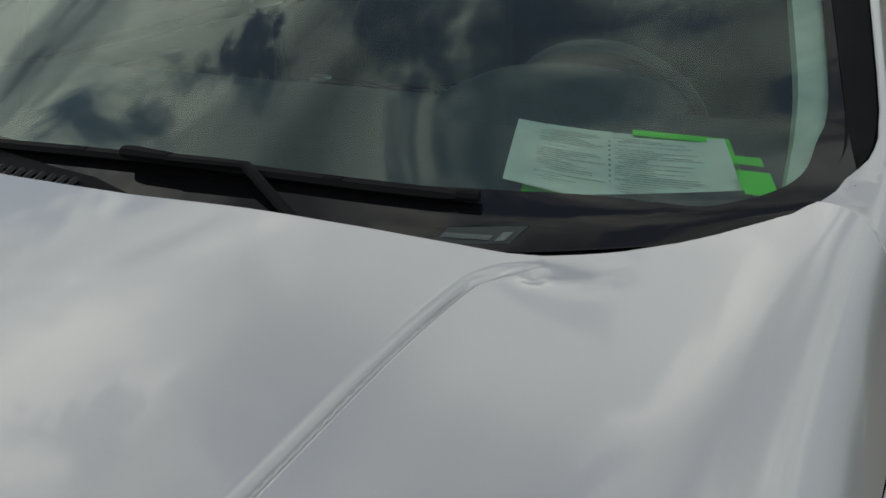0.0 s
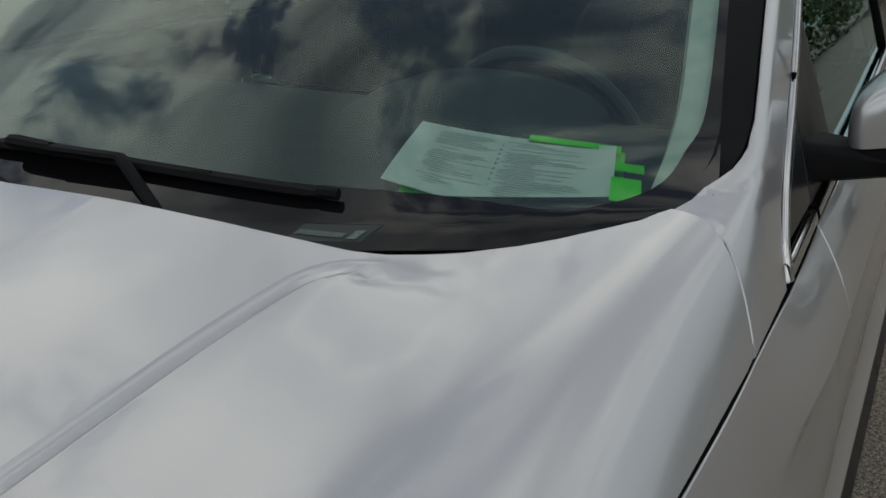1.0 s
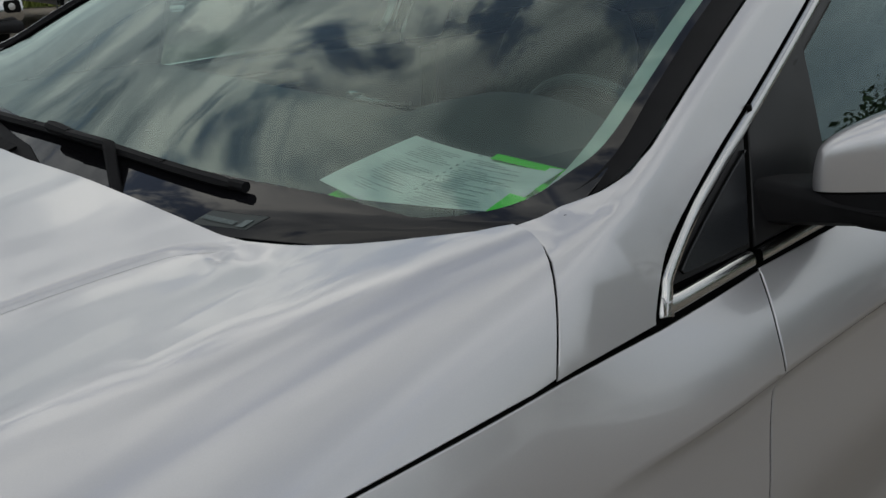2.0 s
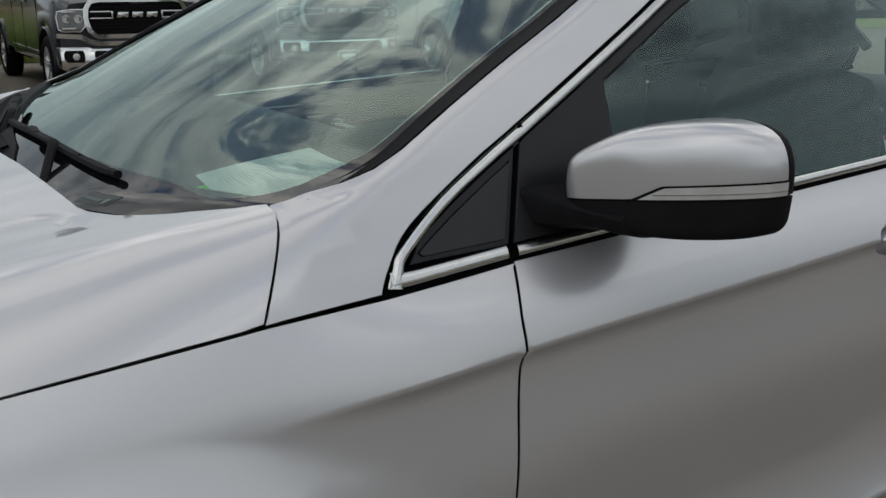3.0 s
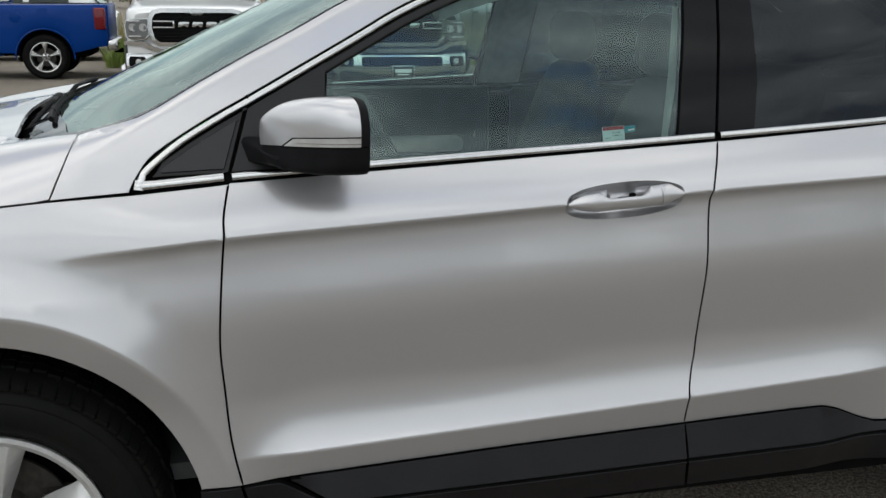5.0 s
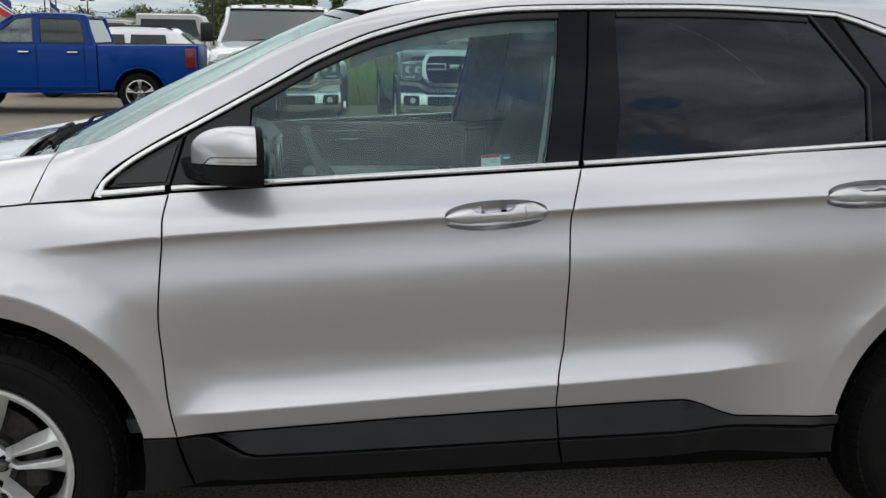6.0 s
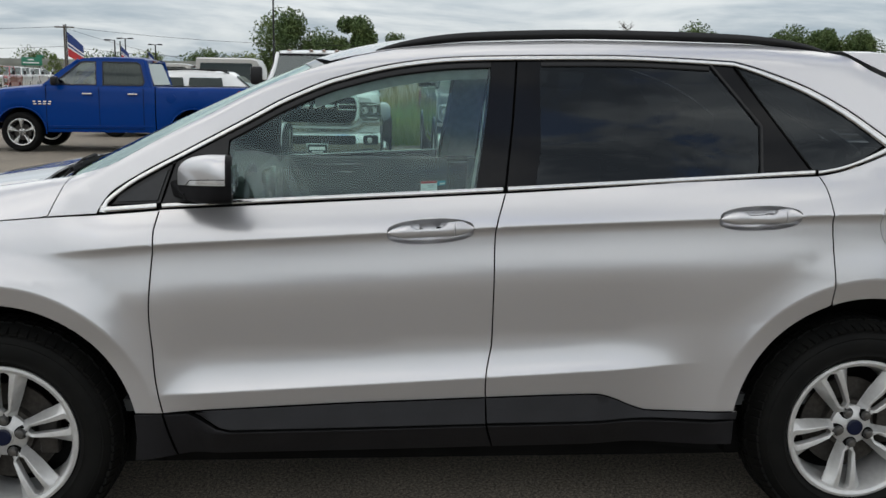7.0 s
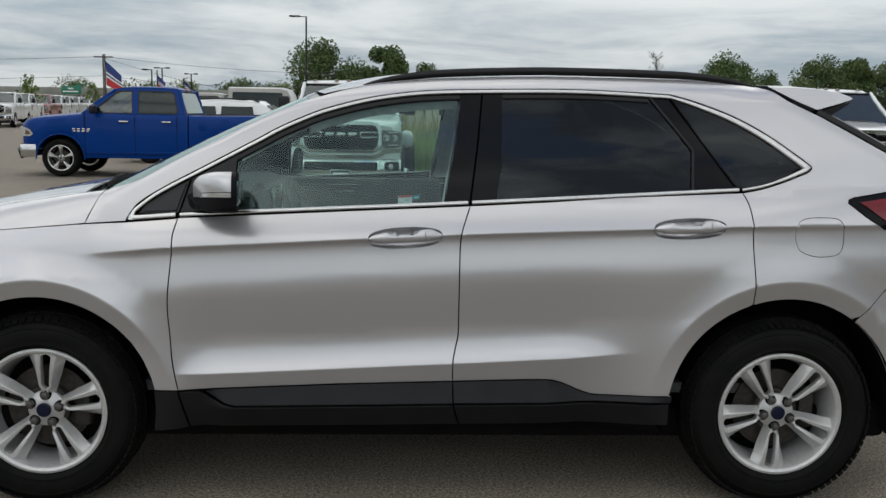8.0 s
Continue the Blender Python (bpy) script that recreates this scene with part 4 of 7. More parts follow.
pair(panel("sill_cladding", [(0.522, 0.462), (0.56, 0.464), (0.60, 0.462), (0.64, 0.440), (0.69, 0.416), (0.735, 0.4065), (1.125, 0.413), (1.559, 0.420), (1.561, 0.412), (1.585, 0.33), (1.3, 0.326), (0.9, 0.322), (0.561, 0.317), (0.545, 0.37)],
           clad, PLASTIC, car, "black sill cladding", off=0.004))
pair(panel("sill_cladding", [(1.563, 0.420), (2.0, 0.4235), (2.397, 0.4225), (2.394, 0.338), (2.1, 0.334), (1.589, 0.33), (1.567, 0.40)], clad, PLASTIC, car, "black sill cladding", off=0.004))
pair(panel("door_cladding", [(0.622, 0.466), (0.66, 0.468)] + CLAD_F[1:] + [(1.559, 0.423), (1.125, 0.416), (0.735, 0.4095), (0.70, 0.417), (0.655, 0.444)], clad, PLASTIC, car, "black door cladding", off=0.007))
pair(panel("door_cladding", CLAD_R + [(2.403, 0.426), (2.0, 0.427), (1.561, 0.424)], clad, PLASTIC, car, "black door cladding", off=0.007))
pair(panel("fender_cladding", [(0.432, 0.466), (0.518, 0.466), (0.542, 0.37), (0.557, 0.317), (0.43, 0.31), (0.437, 0.39)], side, PLASTIC, car, "black cladding", off=0.003))
# dark inner structure behind the joints, and the underbody
inner = ([(-0.62, 0.95), (0.0, 1.05), (0.5, 1.09), (1.6, 1.15), (2.66, 1.21), (3.4, 1.2), (3.5, 0.5), (3.32, 0.42)] + arc(WHEEL_R, HUB_Z, ARCH_R + 0.004, 5, 175, 30)
         + [(2.36, 0.30), (0.5, 0.29)] + arc(0, HUB_Z, ARCH_F + 0.004, 5, 172, 30) + [(-0.56, 0.45)])
pair(panel("inner_structure", inner, side, DARK, car, off=-0.046, depth=0.02, step=0.06))
dlo_frame = DLO_TOP + DLO_BACK[1:] + [(x, z - 0.03) for x, z in BELT_R[::-1]] + [(x, z - 0.03) for x, z in BELT_F[::-1]] + [(0.36, 1.08)]
holes_dlo = [over_belt(0.73, 1.515, 0.0) + [(1.555, 1.435), (1.57, 1.572)] + under_top(0.75, 1.56, 0.06, 0.012)[::-1],
             over_belt(1.72, 2.45, 0.0) + [(2.46, 1.392), (2.31, 1.585)] + under_top(1.75, 2.30, 0.06, 0.012)[::-1],
             [(2.67, 1.262), (2.725, 1.266), (2.89, 1.332), (2.84, 1.372), (2.652, 1.49), (2.522, 1.553), (2.45, 1.572)]]
pair(panel("window_frame", dlo_frame, side, DARK, car, off=-0.02, depth=0.02, step=0.06, holes=holes_dlo))
part("underbody", box(1.4, 0, 0.30, 3.9, 1.62, 0.14, 0.04), DARK, car)
for wx, r in ((WHEEL_F, ARCH_F), (WHEEL_R, ARCH_R)):
    for sy in (-1, 1):
        liner = bmesh.new()
        n = 36
        rows = [[liner.verts.new((wx + (r + 0.004) * math.cos(a), sy * y, HUB_Z + (r + 0.004) * math.sin(a))) for a in np.linspace(radians(-11), radians(191), n)] for y in (0.60, 0.915)]
        for i in range(n - 1):
            liner.faces.new((rows[0][i], rows[0][i + 1], rows[1][i + 1], rows[1][i]))
        liner.faces.new(rows[0])
        part("wheel_arch_liner", liner, DARK, car)
for ob in list(both):
    if ob.parent == car:
        mirrored(ob)

# ---------------------------------------------------------------- wheels


ARM_EDGE = curve((0.03, 0.025), (0.07, 0.031), (0.10, 0.038), (0.14, 0.050), (0.19, 0.064), (0.23, 0.078))


def spoke(r0, r1, sgn, y0, y1, thick, k, split=True):
    """One arm of a pair, along +x: upright wall to the slot, crest beside it, broad flank falling to the opening; y is outwards along the axle (negative)."""
    bm = bmesh.new()
    rows = []
    for i in range(49):
        t = i / 48
        r = r0 + (r1 - r0) * t
        rr = r / k
        e = min(max(min(rr - 0.084, 0.220 - rr) / 0.012, 0.0), 1.0)
        slot = math.sqrt(1 - (1 - e) ** 2) if split else 0.0
        qi, qo = (0.0003 + (0.0125 + 0.045 * max(rr - 0.085, 0)) * slot) * k, ARM_EDGE(rr) * k * (1.0 if split else 0.66)
        y = y0 + (y1 - y0) * step01(0.0, 0.9, t) - 0.006 * math.sin(math.pi * t)
        w = qo - qi
        fall = 0.022 + 0.018 * math.sin(math.pi * min(t * 1.15, 1))
        end = step01(0.86, 1.0, t)
        sec = [(qi, y + 0.030), (qi, y + 0.004), (qi + 0.0025, y + 0.001), (qi + w * 0.36, y - 0.001), (qi + w * 0.44, y + 0.001), (qo - 0.003, y + fall * (1 - 0.5 * end)), (qo, y + fall + 0.004), (qo - w * 0.1, y + thick)]
        rows.append([bm.verts.new((r, yy, sgn * q)) for q, yy in sec])
    m = len(rows[0])
    for a, b in zip(rows[:-1], rows[1:]):
        for i in range(m):
            bm.faces.new((a[i], a[(i + 1) % m], b[(i + 1) % m], b[i]))
    bm.faces.new(rows[0][::-1])
    bm.faces.new(rows[-1])
    return bm


NUT_STEEL = material("nut_steel", (0.17, 0.17, 0.17), rough=0.3, metal=0.9, noise_scale=60, noise_amount=0.15)


def make_wheel(tyre_r, rim_r, width, pairs, first_angle, parent, name="wheel", mat=ALLOY, label="", detail=True, cap=NAVY, split=True):
    """Tyre with lugged shoulders, alloy rim with pairs of spokes, nuts, cap and brake, its face towards -y."""
    w = empty(name, label, "")
    w.parent = parent
    hw = width / 2
    sh = tyre_r - 0.012
    prof = [(rim_r + 0.004, -hw + 0.030), (rim_r + 0.014, -hw + 0.012), (rim_r + 0.022, -hw + 0.006), (rim_r + 0.026, -hw + 0.002), (rim_r + 0.030, -hw + 0.004), (rim_r + 0.04, -hw + 0.002), (rim_r + 0.075, -hw - 0.001), (sh - 0.040, -hw + 0.004), (sh - 0.036, -hw + 0.003), (sh - 0.032, -hw + 0.008), (sh - 0.016, -hw + 0.020), (sh - 0.005, -hw + 0.034),
            (tyre_r - 0.004, -hw + 0.055), (tyre_r, 0.0), (tyre_r - 0.004, hw - 0.055), (sh, hw - 0.030), (sh - 0.03, hw - 0.006), (rim_r + 0.05, hw), (rim_r, hw - 0.03)]
    tyre = lathe(prof, 72, close=True)
    part("tyre", tyre, RUBBER, w, "black road tyre", 40)
    if detail:
        tread = bmesh.new()
        # shoulder lugs and a raised ring on the wall
        n = 76
        for i in range(n):
            a = 2 * math.pi * i / n
            m = Matrix.Rotation(-a, 4, "Y")
            add_box(tread, sh - 0.003, -hw + 0.034, 0, 0.009, 0.050, 2 * math.pi * sh / n * (0.80 if i % 3 else 0.66), 0.0, m @ Matrix.Translation((sh, -hw + 0.034, 0)) @ Matrix.Rotation(radians(-15), 4, "Z") @ Matrix.Rotation(radians(7), 4, "X") @ Matrix.Translation((-sh, hw - 0.034, 0)))
            for yy in (-0.035, 0.0, 0.035):
                add_box(tread, tyre_r - 0.001, yy + (0.004 if i % 2 else -0.004), 0, 0.009, 0.029, 2 * math.pi * tyre_r / n * 0.84, 0.0, m)
        tagged(part("tread", tread, RUBBER, w), "rows of small tread blocks", kind="stuff")
    rim_prof = [(rim_r + 0.006, -hw + 0.022), (rim_r + 0.005, -hw + 0.016), (rim_r - 0.004, -hw + 0.014), (rim_r - 0.014, -hw + 0.020), (rim_r - 0.020, -hw + 0.034), (rim_r - 0.024, -hw + 0.075), (rim_r - 0.034, -hw + 0.10), (rim_r - 0.036, hw - 0.03), (rim_r, hw - 0.03), (rim_r, -hw + 0.03)]
    rim = part("rim", lathe(rim_prof, 72, close=True), mat, w, "silver alloy rim")
    yf = -hw + 0.030
    for k in range(pairs):
        mid = radians(first_angle) + 2 * math.pi * k / pairs
        for sgn in (-1, 1):
            sp = spoke(0.036, rim_r - 0.006, sgn, yf + 0.018, yf - 0.003, 0.045, rim_r / 0.24, split)
            sp.transform(Matrix.Rotation(-mid, 4, "Y"))
            part("spoke", sp, mat, rim, "", 22)
    hub = lathe([(0.070, yf + 0.06), (0.070, yf + 0.034), (0.058, yf + 0.022), (0.034, yf + 0.013), (0.032, yf + 0.010)], 40)
    part("hub", hub, mat, w)
    part("cap", lathe([(0.0275, yf + 0.014), (0.0275, yf + 0.004), (0.024, yf + 0.001), (0.0005, yf - 0.0005)], 32), cap, w, "dark blue centre cap")
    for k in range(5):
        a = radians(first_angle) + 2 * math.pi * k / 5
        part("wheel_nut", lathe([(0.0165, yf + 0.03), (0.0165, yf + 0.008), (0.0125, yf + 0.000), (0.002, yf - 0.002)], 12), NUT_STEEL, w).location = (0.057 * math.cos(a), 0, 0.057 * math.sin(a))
        # dark ring round each nut: the shade of its pit put into colour
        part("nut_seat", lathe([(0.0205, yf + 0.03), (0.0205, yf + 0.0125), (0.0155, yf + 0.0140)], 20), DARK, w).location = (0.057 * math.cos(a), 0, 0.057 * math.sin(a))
    part("brake_disc", lathe([(0.16, yf + 0.085), (0.16, yf + 0.075), (0.09, yf + 0.075), (0.085, yf + 0.05), (0.02, yf + 0.05)], 48), IRON, w, "worn brake disc")
    part("brake_caliper", box(0.13, yf + 0.075, 0.0, 0.06, 0.05, 0.15, 0.01), IRON, w)
    # dark disc across the barrel: shade behind the spokes, as colour
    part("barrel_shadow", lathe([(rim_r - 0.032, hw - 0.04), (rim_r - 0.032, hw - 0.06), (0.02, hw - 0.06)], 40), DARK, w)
    return w


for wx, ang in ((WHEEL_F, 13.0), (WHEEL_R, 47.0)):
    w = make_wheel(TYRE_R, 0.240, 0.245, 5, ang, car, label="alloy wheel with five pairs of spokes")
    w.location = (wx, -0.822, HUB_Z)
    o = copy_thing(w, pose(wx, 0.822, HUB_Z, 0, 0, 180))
    o.parent = car

# ---------------------------------------------------------------- ground
ground = bmesh.new()
gs = [ground.verts.new(p) for p in ((-900, -900, 0), (900, -900, 0), (900, 900, 0), (-900, 900, 0))]
ground.faces.new(gs)
ASPHALT = material("asphalt", (0.31, 0.268, 0.215), rough=0.9, spec=0.3, noise_scale=1.3, noise_amount=0.10, bump=1.0, bump_scale=150)
# pale and dark stone grains in the surface
an = ASPHALT.node_tree
a_co = an.nodes.new("ShaderNodeTexCoord")
a_base = an.nodes["Principled BSDF"].inputs["Base Color"].links[0].from_socket
for scale, lo, hi, dark in ((75, 0.36, 0.62, 0.34), (170, 0.36, 0.64, 0.22)):
    a_n = an.nodes.new("ShaderNodeTexNoise")
    a_n.inputs["Scale"].default_value, a_n.inputs["Detail"].default_value, a_n.inputs["Roughness"].default_value = scale, 3, 0.7
    an.links.new(a_co.outputs["Object"], a_n.inputs["Vector"])
    a_r = an.nodes.new("ShaderNodeMapRange")
    for key, val in zip(("From Min", "From Max", "To Min", "To Max"), (lo, hi, dark, 1.32)):
        a_r.inputs[key].default_value = val
    an.links.new(a_n.outputs["Fac"], a_r.inputs["Value"])
    a_m = an.nodes.new("ShaderNodeVectorMath")
    a_m.operation = "SCALE"
    an.links.new(a_base, a_m.inputs[0])
    an.links.new(a_r.outputs[0], a_m.inputs["Scale"])
    a_base = a_m.outputs[0]
an.links.new(a_base, an.nodes["Principled BSDF"].inputs["Base Color"])
tagged(part("ground", ground, ASPHALT), "tan-grey asphalt lot", "ground", "", "structure")

# ---------------------------------------------------------------- door mirrors


MIRROR_RIM = [(-1.0, -0.30), (-1.0, 0.14), (-0.95, 0.42), (-0.75, 0.68), (-0.44, 0.92), (-0.08, 1.02), (0.30, 1.03), (0.62, 0.95), (0.85, 0.76), (0.97, 0.42), (1.0, 0.0), (0.985, -0.42), (0.94, -0.76),
              (0.78, -0.93), (0.42, -1.0), (0.0, -1.0), (-0.42, -0.95), (-0.76, -0.82), (-0.94, -0.60)]


def closed_smooth(pts, n=4):
    """Catmull-Rom round a closed loop."""
    m, out = len(pts), []
    for i in range(m):
        p0, p1, p2, p3 = (Vector(pts[(i + j) % m]) for j in (-1, 0, 1, 2))
        for k in range(n):
            t = k / n
            out.append(tuple(0.5 * ((2 * p1) + (p2 - p0) * t + (2 * p0 - 5 * p1 + 4 * p2 - p3) * t * t + (3 * p1 - p0 - 3 * p2 + p3) * t ** 3)))
    return out


def mirror_shell(grow=0.0):
    """The whole mirror head as a closed loft from its swept front face to its rear rim."""
    bm = bmesh.new()
    rows = []
    rim = closed_smooth(MIRROR_RIM)
    n = len(rim)
    for t in (0.0005, 0.004, 0.012, 0.025, 0.045, 0.075, 0.115, 0.17, 0.24, 0.34, 0.46, 0.60, 0.74, 0.86, 0.95, 1.0):
        k = (1 - (1 - t) ** 5) ** 0.30 * (1 - 0.04 * max(t - 0.85, 0) / 0.15)
        ring = []
        for u, v in rim:
            h = 0.072 if v > 0 else 0.073
            ku = k + (k ** 0.3 - k) * max(-u, 0)
            y = -1.020 - (0.110 + grow) * u * ku
            z = 1.226 + (h + grow) * v * (k + (k ** 0.35 - k) * max(-u, 0) if v > 0 else k ** 0.2) + 0.005 * u * k
            w = (u * ku + 1) / 2
            x0 = 0.574 + 0.085 * w + 0.058 * w * w
            x1 = 0.752 + 0.026 * w
            ring.append(bm.verts.new((x0 - grow + (x1 - x0 + grow) * t, y, z)))
        rows.append(ring)
    for a, b in zip(rows[:-1], rows[1:]):
        for i in range(n):
            bm.faces.new((a[i], a[(i + 1) % n], b[(i + 1) % n], b[i]))
    bm.faces.new(rows[0])
    bm.faces.new(rows[-1])
    return bm


def cut(bm, co, no, keep_above):
    geom = bm.verts[:] + bm.edges[:] + bm.faces[:]
    r = bmesh.ops.bisect_plane(bm, geom=geom, plane_co=co, plane_no=no, clear_inner=keep_above, clear_outer=not keep_above)
    es = [e for e in r["geom_cut"] if isinstance(e, bmesh.types.BMEdge)]
    bmesh.ops.holes_fill(bm, edges=es)
    return bm


def door_mirror(sy):
    m = empty("door_mirror", "silver and black door mirror", "")
    m.parent = car
    split_no = Vector((0, 0.10, 1)).normalized()
    rim_no = (1, 0.10, 0)
    cap = cut(cut(mirror_shell(), (0.6, -0.919, 1.1965), split_no, True), (0.7625, -1.15, 1.2), rim_no, False)
    part("mirror_cap", cap, PAINT, m, "silver cap", 40)
    low = cut(mirror_shell(), (0.6, -0.919, 1.1935), split_no, False)
    part("mirror_shell", low, MOULDING, m, "black lower shell", 40)
    rim = cut(cut(mirror_shell(), (0.6, -0.919, 1.1965), split_no, True), (0.764, -1.15, 1.2), rim_no, True)
    part("mirror_rim", rim, MOULDING, m, "black rim", 40)
    part("mirror_core", mirror_shell(-0.004), DARK, m)
    ledge = cut(cut(mirror_shell(0.0022), (0.6, -0.919, 1.1800), Vector((0, 0.02, 1)).normalized(), False), (0.6, -1.005, 1.17), Vector((0, 1, -0.35)).normalized(), True)
    part("mirror_ledge", ledge, MOULDING, m, "raised black lower cover", 40)
    # indicator let into the joint, wrapping the outer corner
    edge = mirror_shell(0.0010)
    cut(edge, (0.6, -0.919, 1.1935), split_no, True)
    cut(edge, (0.6, -0.919, 1.2108), Vector((0, 0.118, 1)).normalized(), False)
    cut(edge, (0.6, -1.006, 1.205), Vector((0, 0.62, 1)).normalized(), False)
    cut(edge, (0.7622, -1.15, 1.2), rim_no, False)
    part("signal_surround", edge, DARK, m)
    sig = mirror_shell(0.0018)
    cut(sig, (0.6, -0.919, 1.196), split_no, True)
    cut(sig, (0.6, -0.919, 1.2085), Vector((0, 0.118, 1)).normalized(), False)
    cut(sig, (0.6, -1.013, 1.205), Vector((0, 0.62, 1)).normalized(), False)
    cut(sig, (0.7615, -1.15, 1.2), rim_no, False)
    lens = part("turn_signal", sig, LENS_CLEAR, m, "clear turn signal lens", 40)
    line = mirror_shell(0.0024)
    cut(line, (0.6, -0.919, 1.2012), split_no, True)
    cut(line, (0.6, -0.919, 1.2027), split_no, False)
    cut(line, (0.6, -1.030, 1.205), (0, -1, 0), True)
    cut(line, (0.7605, -1.15, 1.2), rim_no, False)
    part("lens_rib", line, CHROME, lens)
    part("mirror_glass", box(0.7700, -1.026, 1.226, 0.003, 0.17, 0.085, 0.0012), CHROME, m)
    arm = bmesh.new()
    rows = []
    for t in np.linspace(0, 1, 9):
        y = -0.865 - 0.135 * t
        x0, x1 = 0.548 + 0.066 * t, 0.690 + 0.02 * t
        z0, z1 = 1.144 + 0.012 * t, 1.206 - 0.020 * t
        xm = (x0 + x1) / 2
        rows.append([arm.verts.new((x, y, z)) for x, z in ((x0, z1 - 0.010), (x0 + 0.006, z0 + 0.012), (x0 + 0.03, z0 + 0.003), (xm, z0), (x1 - 0.01, z0 + 0.004), (x1, z0 + 0.02), (x1 - 0.01, z1 - 0.012), (xm, z1 - 0.004), (x0 + 0.02, z1), (x0 + 0.006, z1 - 0.002))])
    for a, b in zip(rows[:-1], rows[1:]):
        for i in range(10):
            arm.faces.new((a[i], a[(i + 1) % 10], b[(i + 1) % 10], b[i]))
    arm.faces.new(rows[0])
    arm.faces.new(rows[-1])
    part("mirror_arm", arm, MOULDING, m, "black mounting arm", 45)
    if sy > 0:
        m.matrix_basis = Matrix.Diagonal((1, -1, 1, 1))
    return m


for sy in (-1, 1):
    door_mirror(sy)

# ---------------------------------------------------------------- cowl and wipers
cowl = bmesh.new()
rows = []
for k in np.linspace(-1, 1, 31):
    y = 0.74 * k
    xf, zf = 0.01 + 0.16 * abs(k) ** 3, 1.128 + 0.035 * abs(k) ** 3
    g = screen(k * 0.93, 0.13)
    rows.append([cowl.verts.new(p) for p in ((xf, y, zf - 0.01), (xf + 0.03, y, zf), (xf + 0.08, y, zf + 0.004), (g[0], y, g[2] - 0.03))])
for a, b in zip(rows[:-1], rows[1:]):
    for i in range(3):
        cowl.faces.new((a[i], a[i + 1], b[i + 1], b[i]))
part("cowl", cowl, PLASTIC, car, "black plastic cowl below the screen")


def on_screen(y, v, lift):
    """The place on the windscreen at y and height v, lifted off it."""
    u = y / (W_EDGE(0.205 + 0.835 * v) - 0.006)
    p, nn = skin_frame(screen, u, v)
    return p - nn * lift


def wiper(y_tip, y_end, y_arm, y_pivot, v_tip=0.085, v_end=0.105):
    w = empty("wiper", "black wiper arm and blade resting on the windscreen", "")
    w.parent = car
    blade = [on_screen(y_tip + (y_end - y_tip) * t, v_tip + (v_end - v_tip) * t + 0.026 * math.sin(math.pi * t), 0.010) for t in np.linspace(0, 1, 25)]
    b = bmesh.new()
    rows = []
    for i, p in enumerate(blade):
        d = (blade[min(i + 1, 24)] - blade[max(i - 1, 0)]).normalized()
        up = Vector((-0.55, 0, 0.83))
        up = (up - d * up.dot(d)).normalized()
        s = up.cross(d)
        e = 0.6 if i in (0, 24) else 1.0
        rows.append([b.verts.new(p + s * a * e + up * c * e) for a, c in ((-0.0065, 0.005), (0.002, 0.008), (0.0075, 0.004), (0.004, -0.005), (0.0012, -0.010), (-0.0012, -0.010), (-0.004, -0.003))])
    for r0, r1 in zip(rows[:-1], rows[1:]):
        for i in range(7):
            b.faces.new((r0[i], r0[(i + 1) % 7], r1[(i + 1) % 7], r1[i]))
    b.faces.new(rows[0])
    b.faces.new(rows[-1])
    part("wiper_blade", b, MOULDING, w, "black blade")
    for t in (0.02, 0.24, 0.74, 0.97):
        i = int(t * 24)
        d = (blade[min(i + 1, 24)] - blade[max(i - 1, 0)]).normalized()
        part("blade_clip", tube([blade[i] - d * 0.012 + Vector((0, 0, 0.002)), blade[i] + d * 0.012 + Vector((0, 0, 0.002))], 0.0068, 8), MOULDING, w)
    mid = on_screen(y_arm, 0.10, 0.024)
    knee = on_screen(y_arm - 0.10 if y_pivot < y_arm else y_arm + 0.10, 0.098, 0.024)
    head = on_screen(y_arm + (0.07 if y_pivot < y_arm else -0.07), 0.104, 0.022)
    foot = Vector((0.045, y_pivot, 1.150))
    part("wiper_head", tube([head, head.lerp(mid, 0.2), mid], lambda t: 0.007 + 0.004 * math.sin(math.pi * (0.2 + 0.7 * t)), 8, 0.8), MOULDING, w)
    part("wiper_arm", tube([mid, mid.lerp(knee, 0.7), knee, knee.lerp(foot, 0.15), foot], lambda t: 0.0095 - 0.002 * t, 8, 0.55), MOULDING, w, "bent black arm")
    return w


wiper(-0.447, 0.25, -0.10, -0.33, 0.075, 0.085)
wiper(0.04, 0.62, 0.34, 0.16, 0.03, 0.06)

# ---------------------------------------------------------------- cabin
dash = prism([(0.11, 1.10), (0.20, 1.150), (0.33, 1.166), (0.50, 1.176), (0.64, 1.180), (0.72, 1.160), (0.77, 1.10), (0.75, 0.95), (0.66, 0.80), (0.40, 0.60), (0.2, 0.62)], 1.50, Matrix.Translation((0, -0.75, 0)), 0.02)
part("dashboard", dash, TRIM_DARK, car, "dark soft-touch dashboard", 30)
binnacle = bmesh.new()
brow = []
for x, h, w_ in ((0.48, 0.0, 0.18), (0.56, 0.035, 0.19), (0.66, 0.055, 0.195), (0.74, 0.058, 0.19), (0.745, 0.045, 0.175)):
    brow.append([binnacle.verts.new((x, -0.37 + w_ * math.cos(a), 1.165 + h * math.sin(a))) for a in np.linspace(0, math.pi, 17)])
for a, b in zip(brow[:-1], brow[1:]):
    for i in range(16):
        binnacle.faces.new((a[i], a[i + 1], b[i + 1], b[i]))
part("instrument_hood", binnacle, TRIM_DARK, car, "dark curved instrument hood")
part("centre_screen", box(0.765, 0.0, 1.08, 0.03, 0.24, 0.16, 0.01, None), BLACK_GLOSS, car, "gloss black centre panel")
